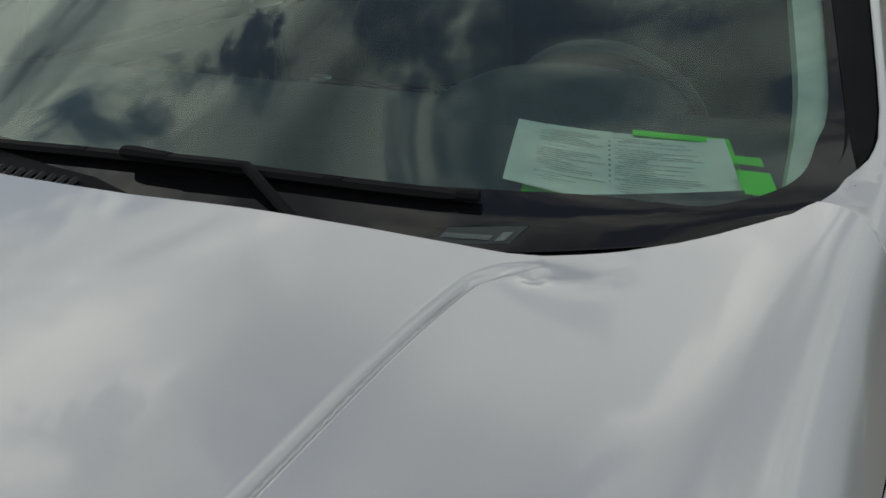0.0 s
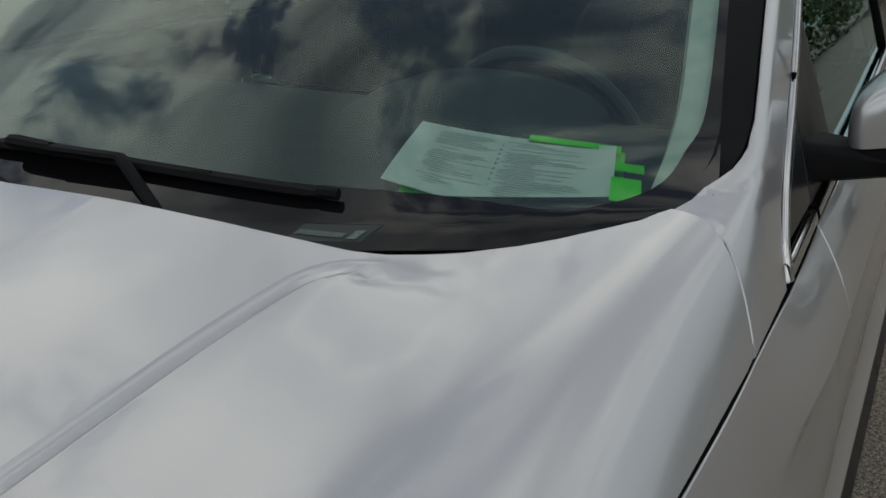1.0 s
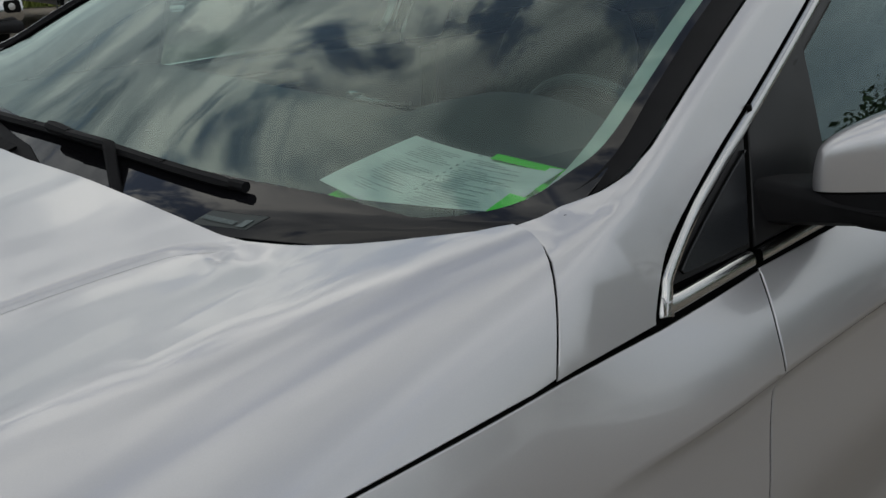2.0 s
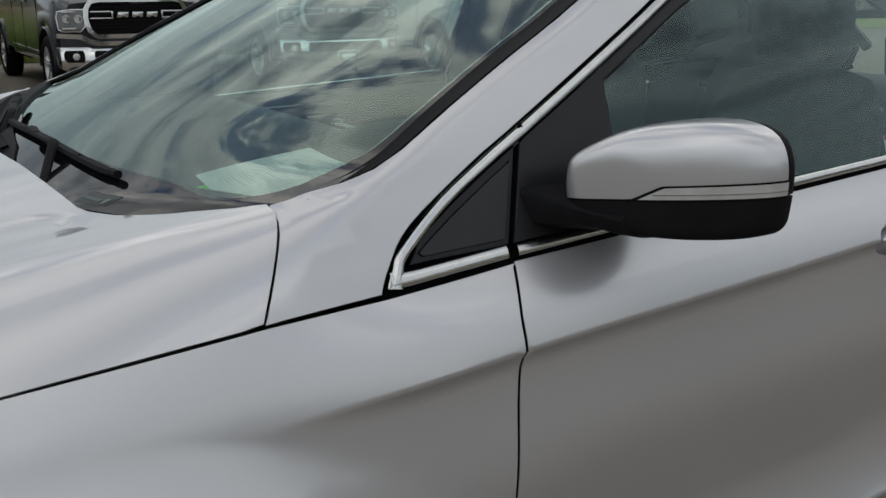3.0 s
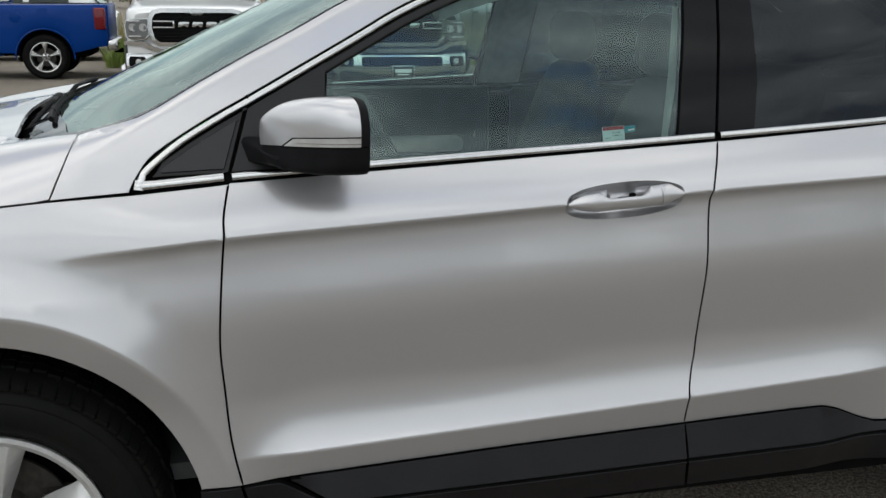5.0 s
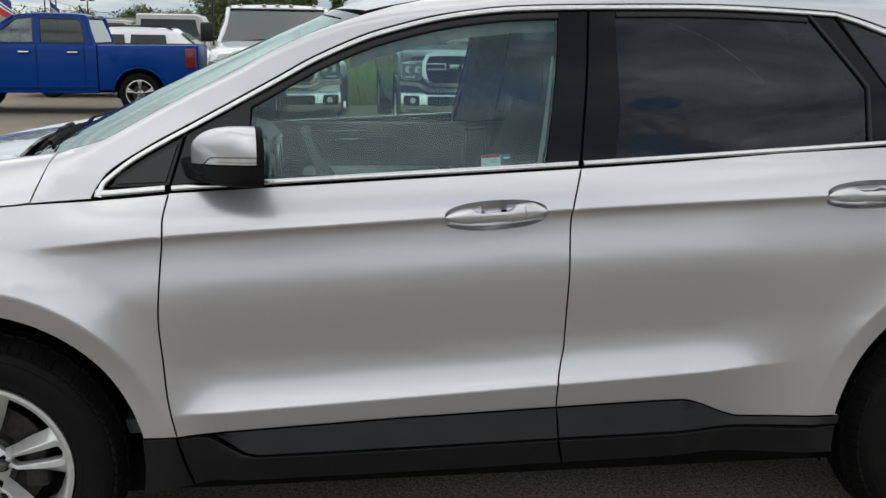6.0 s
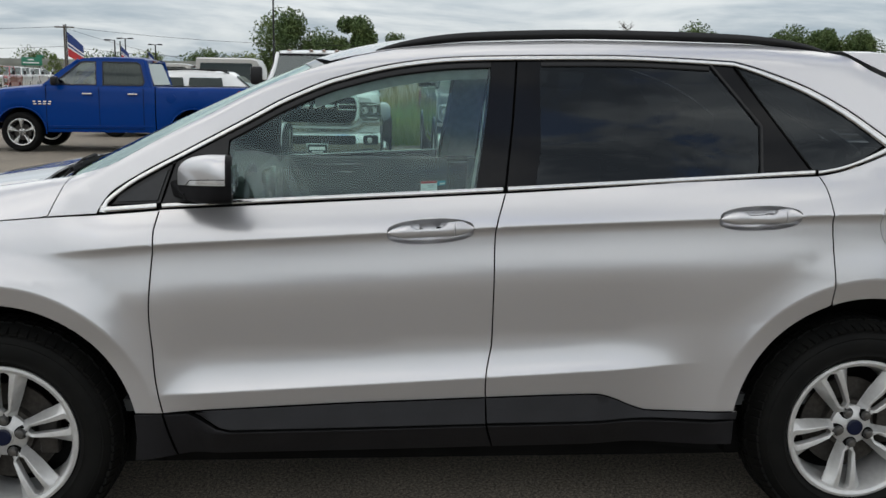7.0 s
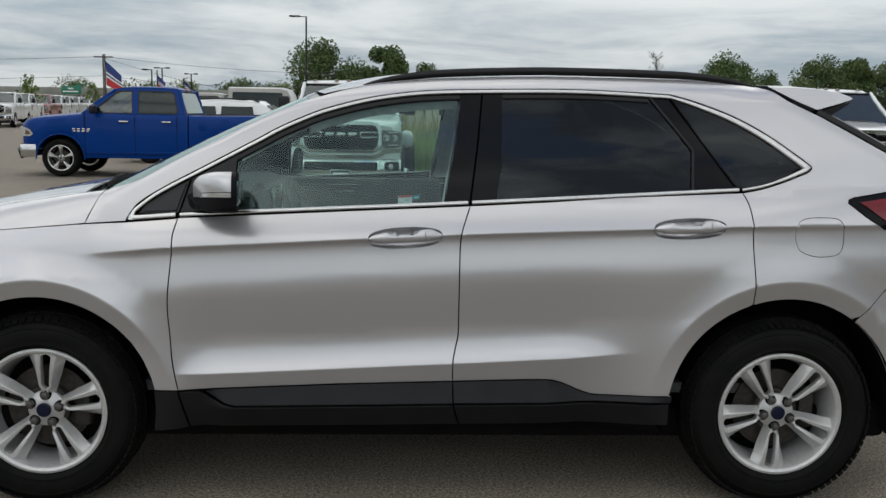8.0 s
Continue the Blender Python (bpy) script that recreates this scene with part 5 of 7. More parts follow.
for y in (-0.135, 0.135):
    part("air_vent", box(0.775, y, 1.10, 0.02, 0.05, 0.13, 0.008), SATIN, car, "silver framed air vent")
part("centre_console", box(1.05, 0, 0.72, 0.75, 0.24, 0.20, 0.03), TRIM_DARK, car)
steer = empty("steering_wheel", "black leather steering wheel with spokes", "")
steer.parent = car
ringb = bmesh.new()
rr = []
for i in range(48):
    t = 2 * math.pi * i / 48
    rr.append([ringb.verts.new(((0.182 + 0.016 * math.cos(a)) * math.cos(t), (0.182 + 0.016 * math.cos(a)) * math.sin(t), 0.016 * math.sin(a))) for a in np.linspace(0, 2 * math.pi, 10, endpoint=False)])
for i in range(48):
    for k in range(10):
        ringb.faces.new((rr[i][k], rr[(i + 1) % 48][k], rr[(i + 1) % 48][(k + 1) % 10], rr[i][(k + 1) % 10]))
part("steering_rim", ringb, TRIM_DARK, steer)
part("steering_hub", box(0, 0, 0.0, 0.15, 0.16, 0.05, 0.03), TRIM_DARK, steer)
for a in (0, 180, 270):
    part("steering_spoke", box(0.12, 0, 0, 0.12, 0.045, 0.02, 0.008, Matrix.Rotation(radians(a), 4, "Z")), SATIN if a != 270 else TRIM_DARK, steer)
steer.matrix_basis = pose(0.945, -0.37, 1.06, 0, 66, 0) @ Matrix.Rotation(radians(90), 4, "Z")


def car_seat(x, y, w=0.52):
    s = empty("car_seat", "black cloth seat with head restraint", "")
    s.parent = car
    c = box(0, 0, 0.10, 0.52, w, 0.18, 0.06, None, 3)
    part("seat_cushion", c, SEAT, s)
    back = bmesh.new()
    rows = []
    for z, hw, th, xo in ((0.10, 0.24, 0.07, 0.22), (0.25, 0.255, 0.075, 0.25), (0.45, 0.255, 0.07, 0.30), (0.60, 0.23, 0.055, 0.34), (0.68, 0.18, 0.04, 0.36), (0.70, 0.10, 0.02, 0.365)):
        rows.append([back.verts.new((xo + th * math.copysign(abs(math.cos(a)) ** 0.6, math.cos(a)), hw * w / 0.52 * math.copysign(abs(math.sin(a)) ** 0.7, math.sin(a)), z)) for a in np.linspace(0, 2 * math.pi, 24, endpoint=False)])
    for a, b in zip(rows[:-1], rows[1:]):
        for i in range(24):
            back.faces.new((a[i], a[(i + 1) % 24], b[(i + 1) % 24], b[i]))
    back.faces.new(rows[-1])
    part("seat_back", back, SEAT, s, "black cloth backrest", 50)
    part("head_restraint", box(0.345, 0, 0.785, 0.10, 0.26, 0.17, 0.048, None, 4), SEAT, s)
    for yy in (-0.06, 0.06):
        part("restraint_post", tube([(0.36, yy, 0.66), (0.36, yy, 0.75)], 0.007, 8), SATIN, s)
    s.location = (x, y, 0.575)
    return s


car_seat(1.39, -0.37)
car_seat(1.39, 0.37)
car_seat(2.22, -0.36, 0.58)
car_seat(2.22, 0.36, 0.58)
part("cabin_floor", box(1.6, 0, 0.45, 2.6, 1.66, 0.04), TRIM_DARK, car)
part("load_bay_cover", box(2.95, 0, 1.10, 0.75, 1.45, 0.03, 0.01), TRIM_DARK, car)


def lining(x, y):
    k = roof(x, y)
    return (k[0], k[1], k[2] - 0.035)


panel("headlining", [(1.08, -0.58), (2.78, -0.58), (2.78, 0.58), (1.08, 0.58)], lining, TRIM_LIGHT, car, "pale grey headlining", flip=True, step=0.1, depth=-0.006)
COVER_OUT = curve((0.09, 0.934), (0.16, 0.960), (0.19, 0.968), (0.25, 0.982), (0.34, 0.987), (1.0, 0.987))
COVER_IN = curve((0.09, 0.915), (0.16, 0.926), (0.19, 0.932), (0.30, 0.942), (0.6, 0.935), (1.0, 0.925))
for sy in (-1, 1):
    # pale inner pillar covers and dark door linings
    cover = bmesh.new()
    rows = []
    for v in np.linspace(0.095, 1.0, 40):
        ue, ui = COVER_OUT(v), COVER_IN(v)
        ring = []
        for u, drop in ((ue, 0.010), (ue - 0.01, 0.011), (ui + 0.004, 0.016), (ui, 0.030), (ue - 0.01, 0.075), (ue + 0.01, 0.05)):
            p, nn = skin_frame(screen, u, v)
            q = p - nn * drop if nn.z > 0 else p + nn * drop
            ring.append(cover.verts.new((q.x, sy * q.y, q.z)))
        rows.append(ring)
    for a, b in zip(rows[:-1], rows[1:]):
        for i in range(5):
            cover.faces.new((a[i], a[i + 1], b[i + 1], b[i]))
    part("inner_pillar_cover", cover, TRIM_LIGHT, car, "pale grey inner pillar cover")
    for x0, x1 in ((0.56, 1.57), (1.66, 2.34)):
        part("door_lining", box((x0 + x1) / 2, sy * 0.83, 0.85, x1 - x0, 0.06, 0.60, 0.025), TRIM_DARK, car, "dark door lining")
    part("arm_rest", box(1.15, sy * 0.775, 0.93, 0.6, 0.07, 0.06, 0.02), TRIM_LIGHT if sy > 0 else TRIM_DARK, car)
    trim = bmesh.new()
    rows = []
    for x in np.linspace(1.0, 1.75, 12):
        z0 = z_inner(x)
        y = half_width(x, z0) - 0.03
        rows.append([trim.verts.new(p) for p in ((x, sy * y, z0 - 0.012), (x, sy * (y - 0.02), z0 - 0.058), (x, sy * (y - 0.06), z0 - 0.050), (x, sy * 0.56, z0 + 0.012))])
    for a, b in zip(rows[:-1], rows[1:]):
        for i in range(3):
            trim.faces.new((a[i], a[i + 1], b[i + 1], b[i]))
    part("roof_side_trim", trim, TRIM_LIGHT, car, "pale grey roof side trim")
    post = bmesh.new()
    rows = []
    for t in np.linspace(0, 1, 8):
        z = 1.16 + 0.44 * t
        y = half_width(1.6, z) - 0.045
        rows.append([post.verts.new(p) for p in ((1.53 + 0.06 * t, sy * y, z), (1.56 + 0.06 * t, sy * (y - 0.03), z), (1.65 + 0.04 * t, sy * (y - 0.03), z), (1.70 + 0.04 * t, sy * y, z))])
    for a, b in zip(rows[:-1], rows[1:]):
        for i in range(3):
            post.faces.new((a[i], a[i + 1], b[i + 1], b[i]))
    part("inner_pillar_cover", post, TRIM_LIGHT, car, "pale grey inner pillar cover")
    part("seat_belt", tube([(1.572, sy * 0.735, 1.47), (1.545, sy * 0.79, 1.32), (1.512, sy * 0.835, 1.18), (1.50, sy * 0.80, 0.95)], 0.011, 6, 0.15), TRIM_LIGHT, car, "pale grey seat belt")
part("door_inlay", box(0.965, 0.797, 1.112, 0.36, 0.012, 0.012, 0.004), SATIN, car, "bright strip along the door lining")
part("door_release", box(1.04, 0.790, 1.075, 0.11, 0.016, 0.018, 0.006), SATIN, car, "bright inner door release")
part("rear_view_mirror", box(0.86, 0.0, 1.47, 0.03, 0.24, 0.065, 0.012, None), BLACK_SATIN, car, "black interior mirror")
part("mirror_stalk", tube([(0.86, 0, 1.48), (0.84, 0, 1.54)], 0.012, 8), BLACK_SATIN, car)

# stickers inside the driver's window
def on_side(x, z, off):
    p, nn = skin_frame(side, x, z)
    return p + nn * off


def decal(name, x0, z0, x1, z1, off, mat, label="", thing=None, skew=0.0):
    vs = [on_side(x0, z0, off), on_side(x1, z0 + skew, off), on_side(x1, z1 + skew, off), on_side(x0, z1, off)]
    n = (vs[1] - vs[0]).cross(vs[3] - vs[0]).normalized()
    vs += [v - n * 0.0006 for v in vs]
    return mesh_object(name, vs, [(0, 1, 2, 3), (7, 6, 5, 4), (0, 4, 5, 1), (1, 5, 6, 2), (2, 6, 7, 3), (3, 7, 4, 0)], mat, thing, label, flat=True)


sticker = tagged(decal("window_sticker", 1.343, 1.180, 1.396, 1.212, -0.0135, WHITE, skew=0.003), "small white sticker with a red band inside the window", "sticker")
decal("print_band", 1.344, 1.204, 1.395, 1.2115, -0.0129, RED, "red band", sticker, 0.003)
for k, (xa, xb) in enumerate(((1.348, 1.362), (1.366, 1.39), (1.366, 1.385))):
    decal("print_bar", xa, 1.186 + 0.006 * k, xb, 1.189 + 0.006 * k, -0.0129, INK, "", sticker, 0.001)
tag = tagged(decal("window_tag", 1.397, 1.199, 1.423, 1.213, -0.0135, TEAL, skew=0.003), "small teal label inside the window", "sticker")
decal("print_bar", 1.405, 1.203, 1.420, 1.206, -0.0129, WHITE, "", tag, 0.002)

TEAL_GREY = material("plate_ground", (0.014, 0.022, 0.022), rough=0.5, noise_scale=80, noise_amount=0.1)
MARK = material("plate_marks", (0.12, 0.15, 0.15), rough=0.6, noise_scale=300, noise_amount=0.2)
# identification plate at the foot of the screen: unreadable bars
plate = empty("identification_plate", "small dark plate with a row of pale marks under the screen", "plate")


def glass_mark(name, u0, v0, u1, v1, off, mat):
    pts = [skin_frame(screen, u, v) for u, v in ((u0, v0), (u1, v0), (u1, v1), (u0, v1))]
    vs = [p - nn * off for p, nn in pts]
    n = (vs[1] - vs[0]).cross(vs[3] - vs[0]).normalized()
    vs += [v + n * 0.0004 for v in vs]
    return mesh_object(name, vs, [(3, 2, 1, 0), (4, 5, 6, 7), (0, 1, 5, 4), (1, 2, 6, 5), (2, 3, 7, 6), (3, 0, 4, 7)], mat, plate, flat=True)


panel("plate_body", [(-0.652, 0.013), (-0.556, 0.013), (-0.556, 0.038), (-0.652, 0.038)], screen, TEAL_GREY, plate, step=0.02, depth=0.0006, gap=0.0, off=0.0031, flip=True)
for i in range(17):
    u = -0.560 - 0.0038 * i
    glass_mark("mark_bar", u, 0.022 - 0.0003 * i, u - 0.0026, 0.0285 - 0.0003 * i, 0.0037, MARK)
glass_mark("mark_block", -0.632, 0.0155, -0.644, 0.0275, 0.0037, MARK)

# papers on the dashboard
def dash_top(x):
    return curve((0.11, 1.10), (0.20, 1.150), (0.33, 1.166), (0.50, 1.176), (0.64, 1.180))(x)


def sheet_at(a, b, lift, bend=0.0):
    """Maps sheet coordinates (0..1 along the long edge, 0..1 up the page) to the dashboard top."""
    tl, tr, bl = Vector((0.472, -0.392)), Vector((0.466, -0.648)), Vector((0.250, -0.460))
    p = tl + (tr - tl) * a + (bl - tl) * (1 - b)
    return Vector((p.x, p.y, dash_top(p.x) + 0.010 + lift + bend * (a - 0.5) ** 2 + 0.012 * max(0.3 - a, 0) * (1 - b)))


def sheet(name, a0, b0, a1, b1, lift, mat, parent=None, label="", n=10, thick=0.0008, bend=0.0):
    vs, fs = [], []
    for layer in (0, -thick):
        for j in range(n + 1):
            for i in range(n + 1):
                vs.append(sheet_at(a0 + (a1 - a0) * i / n, b0 + (b1 - b0) * j / n, lift + layer, bend))
    m = n + 1
    for j in range(n):
        for i in range(n):
            q = j * m + i
            fs.append((q, q + m, q + m + 1, q + 1))
            q += m * m
            fs.append((q, q + 1, q + m + 1, q + m))
    return mesh_object(name, vs, fs, mat, parent, label)


card = tagged(sheet("green_card", 0.06, -0.06, 1.105, 1.065, 0.0, GREEN), "bright green folded card under a printed sheet", "card")
sheet("tag_flap", 1.05, 0.08, 1.185, 0.36, 0.026, GREEN, card, "", 4)
sheet("tag_flap", 1.06, 0.62, 1.20, 0.74, 0.012, GREEN, card, "", 4)
sheet("tag_flap", 0.60, 0.93, 1.085, 1.03, 0.0105, GREEN, card, "", 4)
form = tagged(sheet("printed_form", -0.03, 0.0, 1.06, 1.0, 0.006, PAPER, bend=0.02), "white printed form in a clear sleeve on the dashboard", "paper")
rng = random.Random(5)
for col, (c0, c1) in enumerate(((0.11, 0.46), (0.50, 0.93))):
    for row in range(27):
        if rng.random() < 0.12:
            continue
        a0 = c0 + rng.choice((0.0, 0.0, 0.02, 0.05))
        a1 = c0 + (c1 - c0) * rng.uniform(0.35, 1.0)
        sheet("print_bar", a0, 0.885 - row * 0.030, max(a1, a0 + 0.05), 0.891 - row * 0.030, 0.0072, INK, form, "", 2, 0.0003, 0.02)
for k in range(9):
    sheet("print_bar", 0.470, 0.80 - k * 0.075, 0.482, 0.83 - k * 0.075, 0.0074, INK, form, "", 2, 0.0003, 0.02)
for a in (0.13, 0.505, 0.87):
    sheet("punch_hole", a - 0.01, 0.955, a + 0.012, 0.98, 0.0074, INK, form, "", 2, 0.0003, 0.02)

# ---------------------------------------------------------------- other parked vehicles
BLUE_PAINT = material("blue_paint", (0.0002, 0.033, 0.19), rough=0.30, metal=0.0, spec=0.06, coat=0.16, noise_scale=700, noise_amount=0.06, rough_var=0.05)
NIGHT_PAINT = material("night_blue_paint", (0.006, 0.008, 0.016), rough=0.3, metal=0.3, coat=1.0, noise_scale=700, noise_amount=0.06)
WHITE_PAINT = material("white_paint", (0.66, 0.67, 0.67), rough=0.35, coat=1.0, noise_scale=3, noise_amount=0.03)
GREY_PAINT = material("grey_paint", (0.20, 0.20, 0.21), rough=0.35, metal=0.5, coat=1.0, noise_scale=700, noise_amount=0.06)
BEIGE_PAINT = material("beige_paint", (0.30, 0.29, 0.265), rough=0.4, metal=0.3, coat=0.8, noise_scale=600, noise_amount=0.06)
RED_PAINT = material("red_paint", (0.22, 0.015, 0.02), rough=0.35, metal=0.2, coat=1.0, noise_scale=600, noise_amount=0.06)
AMBER = material("amber_lens", (0.16, 0.085, 0.045), rough=0.2, coat=1.0, noise_scale=100, noise_amount=0.15)
AUTO_GLASS = glass_material("auto_glass", (0.46, 0.54, 0.51), 0.05, 1.3, (0.80, 0.88, 0.88))
BRIGHT_ALLOY = material("polished_alloy", (0.62, 0.62, 0.61), rough=0.22, metal=0.85, noise_scale=40, noise_amount=0.06)
LAMP_INNER = material("lamp_inner", (0.10, 0.10, 0.10), rough=0.12, coat=0.6, noise_scale=60, noise_amount=0.2)
DARK_GLASS = glass_material("dark_auto_glass", (0.06, 0.065, 0.065), 0.01, 0.9)


def loft(rings, closed=True, cap=True):
    bm = bmesh.new()
    rows = [[bm.verts.new(p) for p in r] for r in rings]
    n = len(rows[0])
    for a, b in zip(rows[:-1], rows[1:]):
        for i in range(n if closed else n - 1):
            bm.faces.new((a[i], a[(i + 1) % n], b[(i + 1) % n], b[i]))
    if cap:
        bm.faces.new(rows[0][::-1])
        bm.faces.new(rows[-1])
    return bm


def body_ring(y, w, z0, z1, top_in=0.08, belly=0.03, crown=0.02):
    """A closed cross-section across x at y: sill, flank, shoulder, crowned top."""
    half = [(w - 0.06, z0), (w - 0.015, z0 + 0.06), (w, z0 + 0.25 * (z1 - z0)), (w - 0.004, z0 + 0.6 * (z1 - z0)), (w - belly, z1 - 0.10), (w - top_in * 0.7, z1 - 0.03), (w - top_in - 0.05, z1), (w * 0.5, z1 + crown)]
    return [(x, y, z) for x, z in half] + [(0, y, z1 + crown * 1.2)] + [(-x, y, z) for x, z in half[::-1]]


def quad(bm, pts):
    bm.faces.new([bm.verts.new(p) for p in pts])


def slab(pts, t, axis=(0, -1, 0)):
    """A flat polygon with thickness t along an axis."""
    bm = bmesh.new()
    ax = Vector(axis) * t
    a = [bm.verts.new(Vector(p) + ax) for p in pts]
    b = [bm.verts.new(p) for p in pts]
    n = len(pts)
    bm.faces.new(a)
    bm.faces.new(b[::-1])
    for i in range(n):
        bm.faces.new((a[i], b[i], b[(i + 1) % n], a[(i + 1) % n]))
    return bm


def rounded(x0, z0, x1, z1, r, n=4):
    out = []
    for cx, cz, a in ((x1 - r, z1 - r, 0), (x0 + r, z1 - r, 90), (x0 + r, z0 + r, 180), (x1 - r, z0 + r, 270)):
        out += arc(cx, cz, r, a, a + 90, n)
    return out


def truck_lower(ys, width, sill, top, arches, crown, bow=0.0):
    """Lower bodywork lofted along the truck, its sill lifted over the wheel arches."""
    rings = []
    for y in ys:
        w, z0, z1 = width(y), sill(y), top(y)
        for cy, cz, r in arches:
            if abs(y - cy) < r:
                z0 = max(z0, cz + math.sqrt(r * r - (y - cy) ** 2))
                w += 0.012 * (1 - step01(0.0, 0.16, z1 - 0.1 - z0))
        d = z1 - z0
        half = [(w - 0.09, z0 + 0.004), (w - 0.012, z0), (w, z0 + 0.05 * d), (w + 0.006, z0 + 0.30 * d), (w + 0.006, z0 + 0.58 * d), (w - 0.004, z1 - 0.16 * d), (w - 0.014, z1 - 0.06), (w - 0.040, z1 - 0.015), (w - 0.10, z1), (w * 0.5, z1 + crown)]
        ring = [(x, z) for x, z in half] + [(0, z1 + crown * 1.2)] + [(-x, z) for x, z in half[::-1]]
        rings.append([(x, y + bow * abs(x / 0.95) ** 3 * (1 - step01(0.0, 0.45, y)), z) for x, z in ring])
    return loft(rings)


def stations(y0, y1, arches):
    ys = list(np.linspace(y0, y1, 14))
    for cy, cz, r in arches:
        ys += [cy + r * k for k in (-1.003, -0.999, -0.98, -0.93, -0.85, -0.73, -0.58, -0.4, -0.2, 0, 0.2, 0.4, 0.58, 0.73, 0.85, 0.93, 0.98, 0.999, 1.003)]
    ys = sorted(y for y in ys if y0 <= y <= y1)
    return [y for i, y in enumerate(ys) if i == 0 or y - ys[i - 1] > 0.0008]


def shrink(outline, d):
    """A closed outline drawn in by d all round (out, if d is below nought)."""
    n = len(outline)
    area = sum(outline[i - 1][0] * outline[i][1] - outline[i][0] * outline[i - 1][1] for i in range(n))
    out = []
    for i in range(n):
        a, b, c = Vector(outline[i - 1]), Vector(outline[i]), Vector(outline[(i + 1) % n])
        n1, n2 = (b - a).normalized(), (c - b).normalized()
        t = (Vector((-n1.y, n1.x)) + Vector((-n2.y, n2.x))).normalized()
        out.append(tuple(b + t * d * (1 if area > 0 else -1)))
    return out


def pickup(paint, label, heavy, m, cap=False, twin=False, tag=True):
    """A crew-cab pickup facing -y with its nose at y = 0: bonnet, cab with open windows, bed, grille, lamps, bumper, wheels."""
    t = empty("pickup_truck", label, "truck", "parked pickups")
    W, H = (0.965, 1.98) if heavy else (0.985, 1.85)
    ax, wb, ln = (0.98, 3.80, 6.1) if heavy else (0.90, 3.34, 5.38)
    belt = 1.40 if heavy else 1.30

    def along_cab(y):
        return y if heavy else 0.90 + (y - 0.90) * 0.925
    R = 0.41 if heavy else 0.39
    hood_z = curve((0, 1.20), (0.05, 1.25), (0.14, 1.285), (0.35, 1.31), (0.9, 1.355), (1.45, 1.40)) if heavy else curve((0, 1.06), (0.05, 1.10), (0.16, 1.155), (0.40, 1.205), (0.9, 1.26), (1.45, 1.31))
    nose_w = curve((0, W - 0.15), (0.06, W - 0.09), (0.16, W - 0.035), (0.35, W - 0.008), (0.6, W), (1.5, W)) if heavy else curve((0, W - 0.26), (0.06, W - 0.17), (0.16, W - 0.075), (0.35, W - 0.02), (0.6, W), (1.5, W))
    arches = [(ax, R, R + 0.095), (ax + wb, R, R + 0.095)]
    low = 0.46 if heavy else 0.40
    nose_low = curve((0, 0.60), (0.4, 0.56), (0.5, 0.55), (1.3, low), (1.5, low))
    part("bonnet", truck_lower(stations(0.03, along_cab(1.44), arches[:1]), nose_w, nose_low, hood_z, arches[:1], 0.03, 0.15 if heavy else 0.10), paint, t, "", 40)
    part("cab", truck_lower(stations(along_cab(1.45), along_cab(3.695), []), lambda y: W, lambda y: low, lambda y: belt + 0.012, [], 0.0), paint, t, "", 40)
    bed_top = 1.36 if heavy else 1.295
    part("load_bed", truck_lower(stations(along_cab(3.72), ln - 0.09, arches[1:]), lambda y: W - 0.03 * step01(ln - 0.25, ln - 0.09, y), lambda y: low + 0.06 + 0.12 * step01(ax + wb + 0.4, ln - 0.1, y), lambda y: bed_top + 0.01 * (y - 3.7), arches[1:], 0.0), paint, t, "", 40)
    part("bed_floor", box(0, (along_cab(3.8) + ln) / 2 - 0.05, bed_top + 0.016, 2 * W - 0.30, ln - along_cab(4.0), 0.004), DARK, t)
    # greenhouse: side frames with open windows, roof, pillars, glass
    yb0, yt0, yt1, yb1 = (1.40, 2.12, 3.52, 3.66) if heavy else (1.36, 2.02, 3.30, 3.43)
    frame_o = smooth([(yb0, belt), ((yb0 + yt0) / 2, (belt + H) / 2 + 0.03), (yt0, H - 0.045), (yt0 + 0.2, H - 0.01), (along_cab(2.7), H + 0.003), (yt1 - 0.12, H - 0.012), (yt1, H - 0.045), ((yt1 + yb1) / 2 + 0.02, (belt + H) / 2), (yb1, belt)], 3)
    front_hole = [(yb0 + 0.20, belt + 0.02), (yb0 + 0.24, belt + 0.085), (yt0 + 0.02, H - 0.105), (yt0 + 0.09, H - 0.085), (along_cab(2.46), H - 0.082), (along_cab(2.48), belt + 0.02)]
    rear_hole = [(along_cab(2.62), belt + 0.02), (along_cab(2.60), H - 0.082), (yt1 - 0.17, H - 0.088), (yt1 - 0.10, H - 0.13), (yb1 - 0.15, belt + 0.09), (yb1 - 0.18, belt + 0.02)]
    for s in (-1, 1):
        def flank(y, z):
            return (s * (W - 0.035 - 0.21 * (z - belt) - 0.10 * max(z - belt, 0) ** 2), y, z)
        panel("cab_side", frame_o, flank, paint, t, flip=s < 0, step=0.12, depth=0.03, gap=0.0, holes=[front_hole, rear_hole])
        panel("front_side_window", shrink(front_hole, -0.008), flank, AUTO_GLASS, t, "clear side window", flip=s < 0, step=0.3, depth=0.002, gap=0.0, off=-0.012)
        panel("rear_side_window", shrink(rear_hole, -0.008), flank, DARK_GLASS, t, "dark tinted side window", flip=s < 0, step=0.3, depth=0.002, gap=0.0, off=-0.012)
        panel("window_seal", shrink(front_hole, -0.012), flank, BLACK_SATIN, t, flip=s < 0, step=0.3, depth=0.004, gap=0.0, off=0.004, holes=[shrink(front_hole, 0.012)])
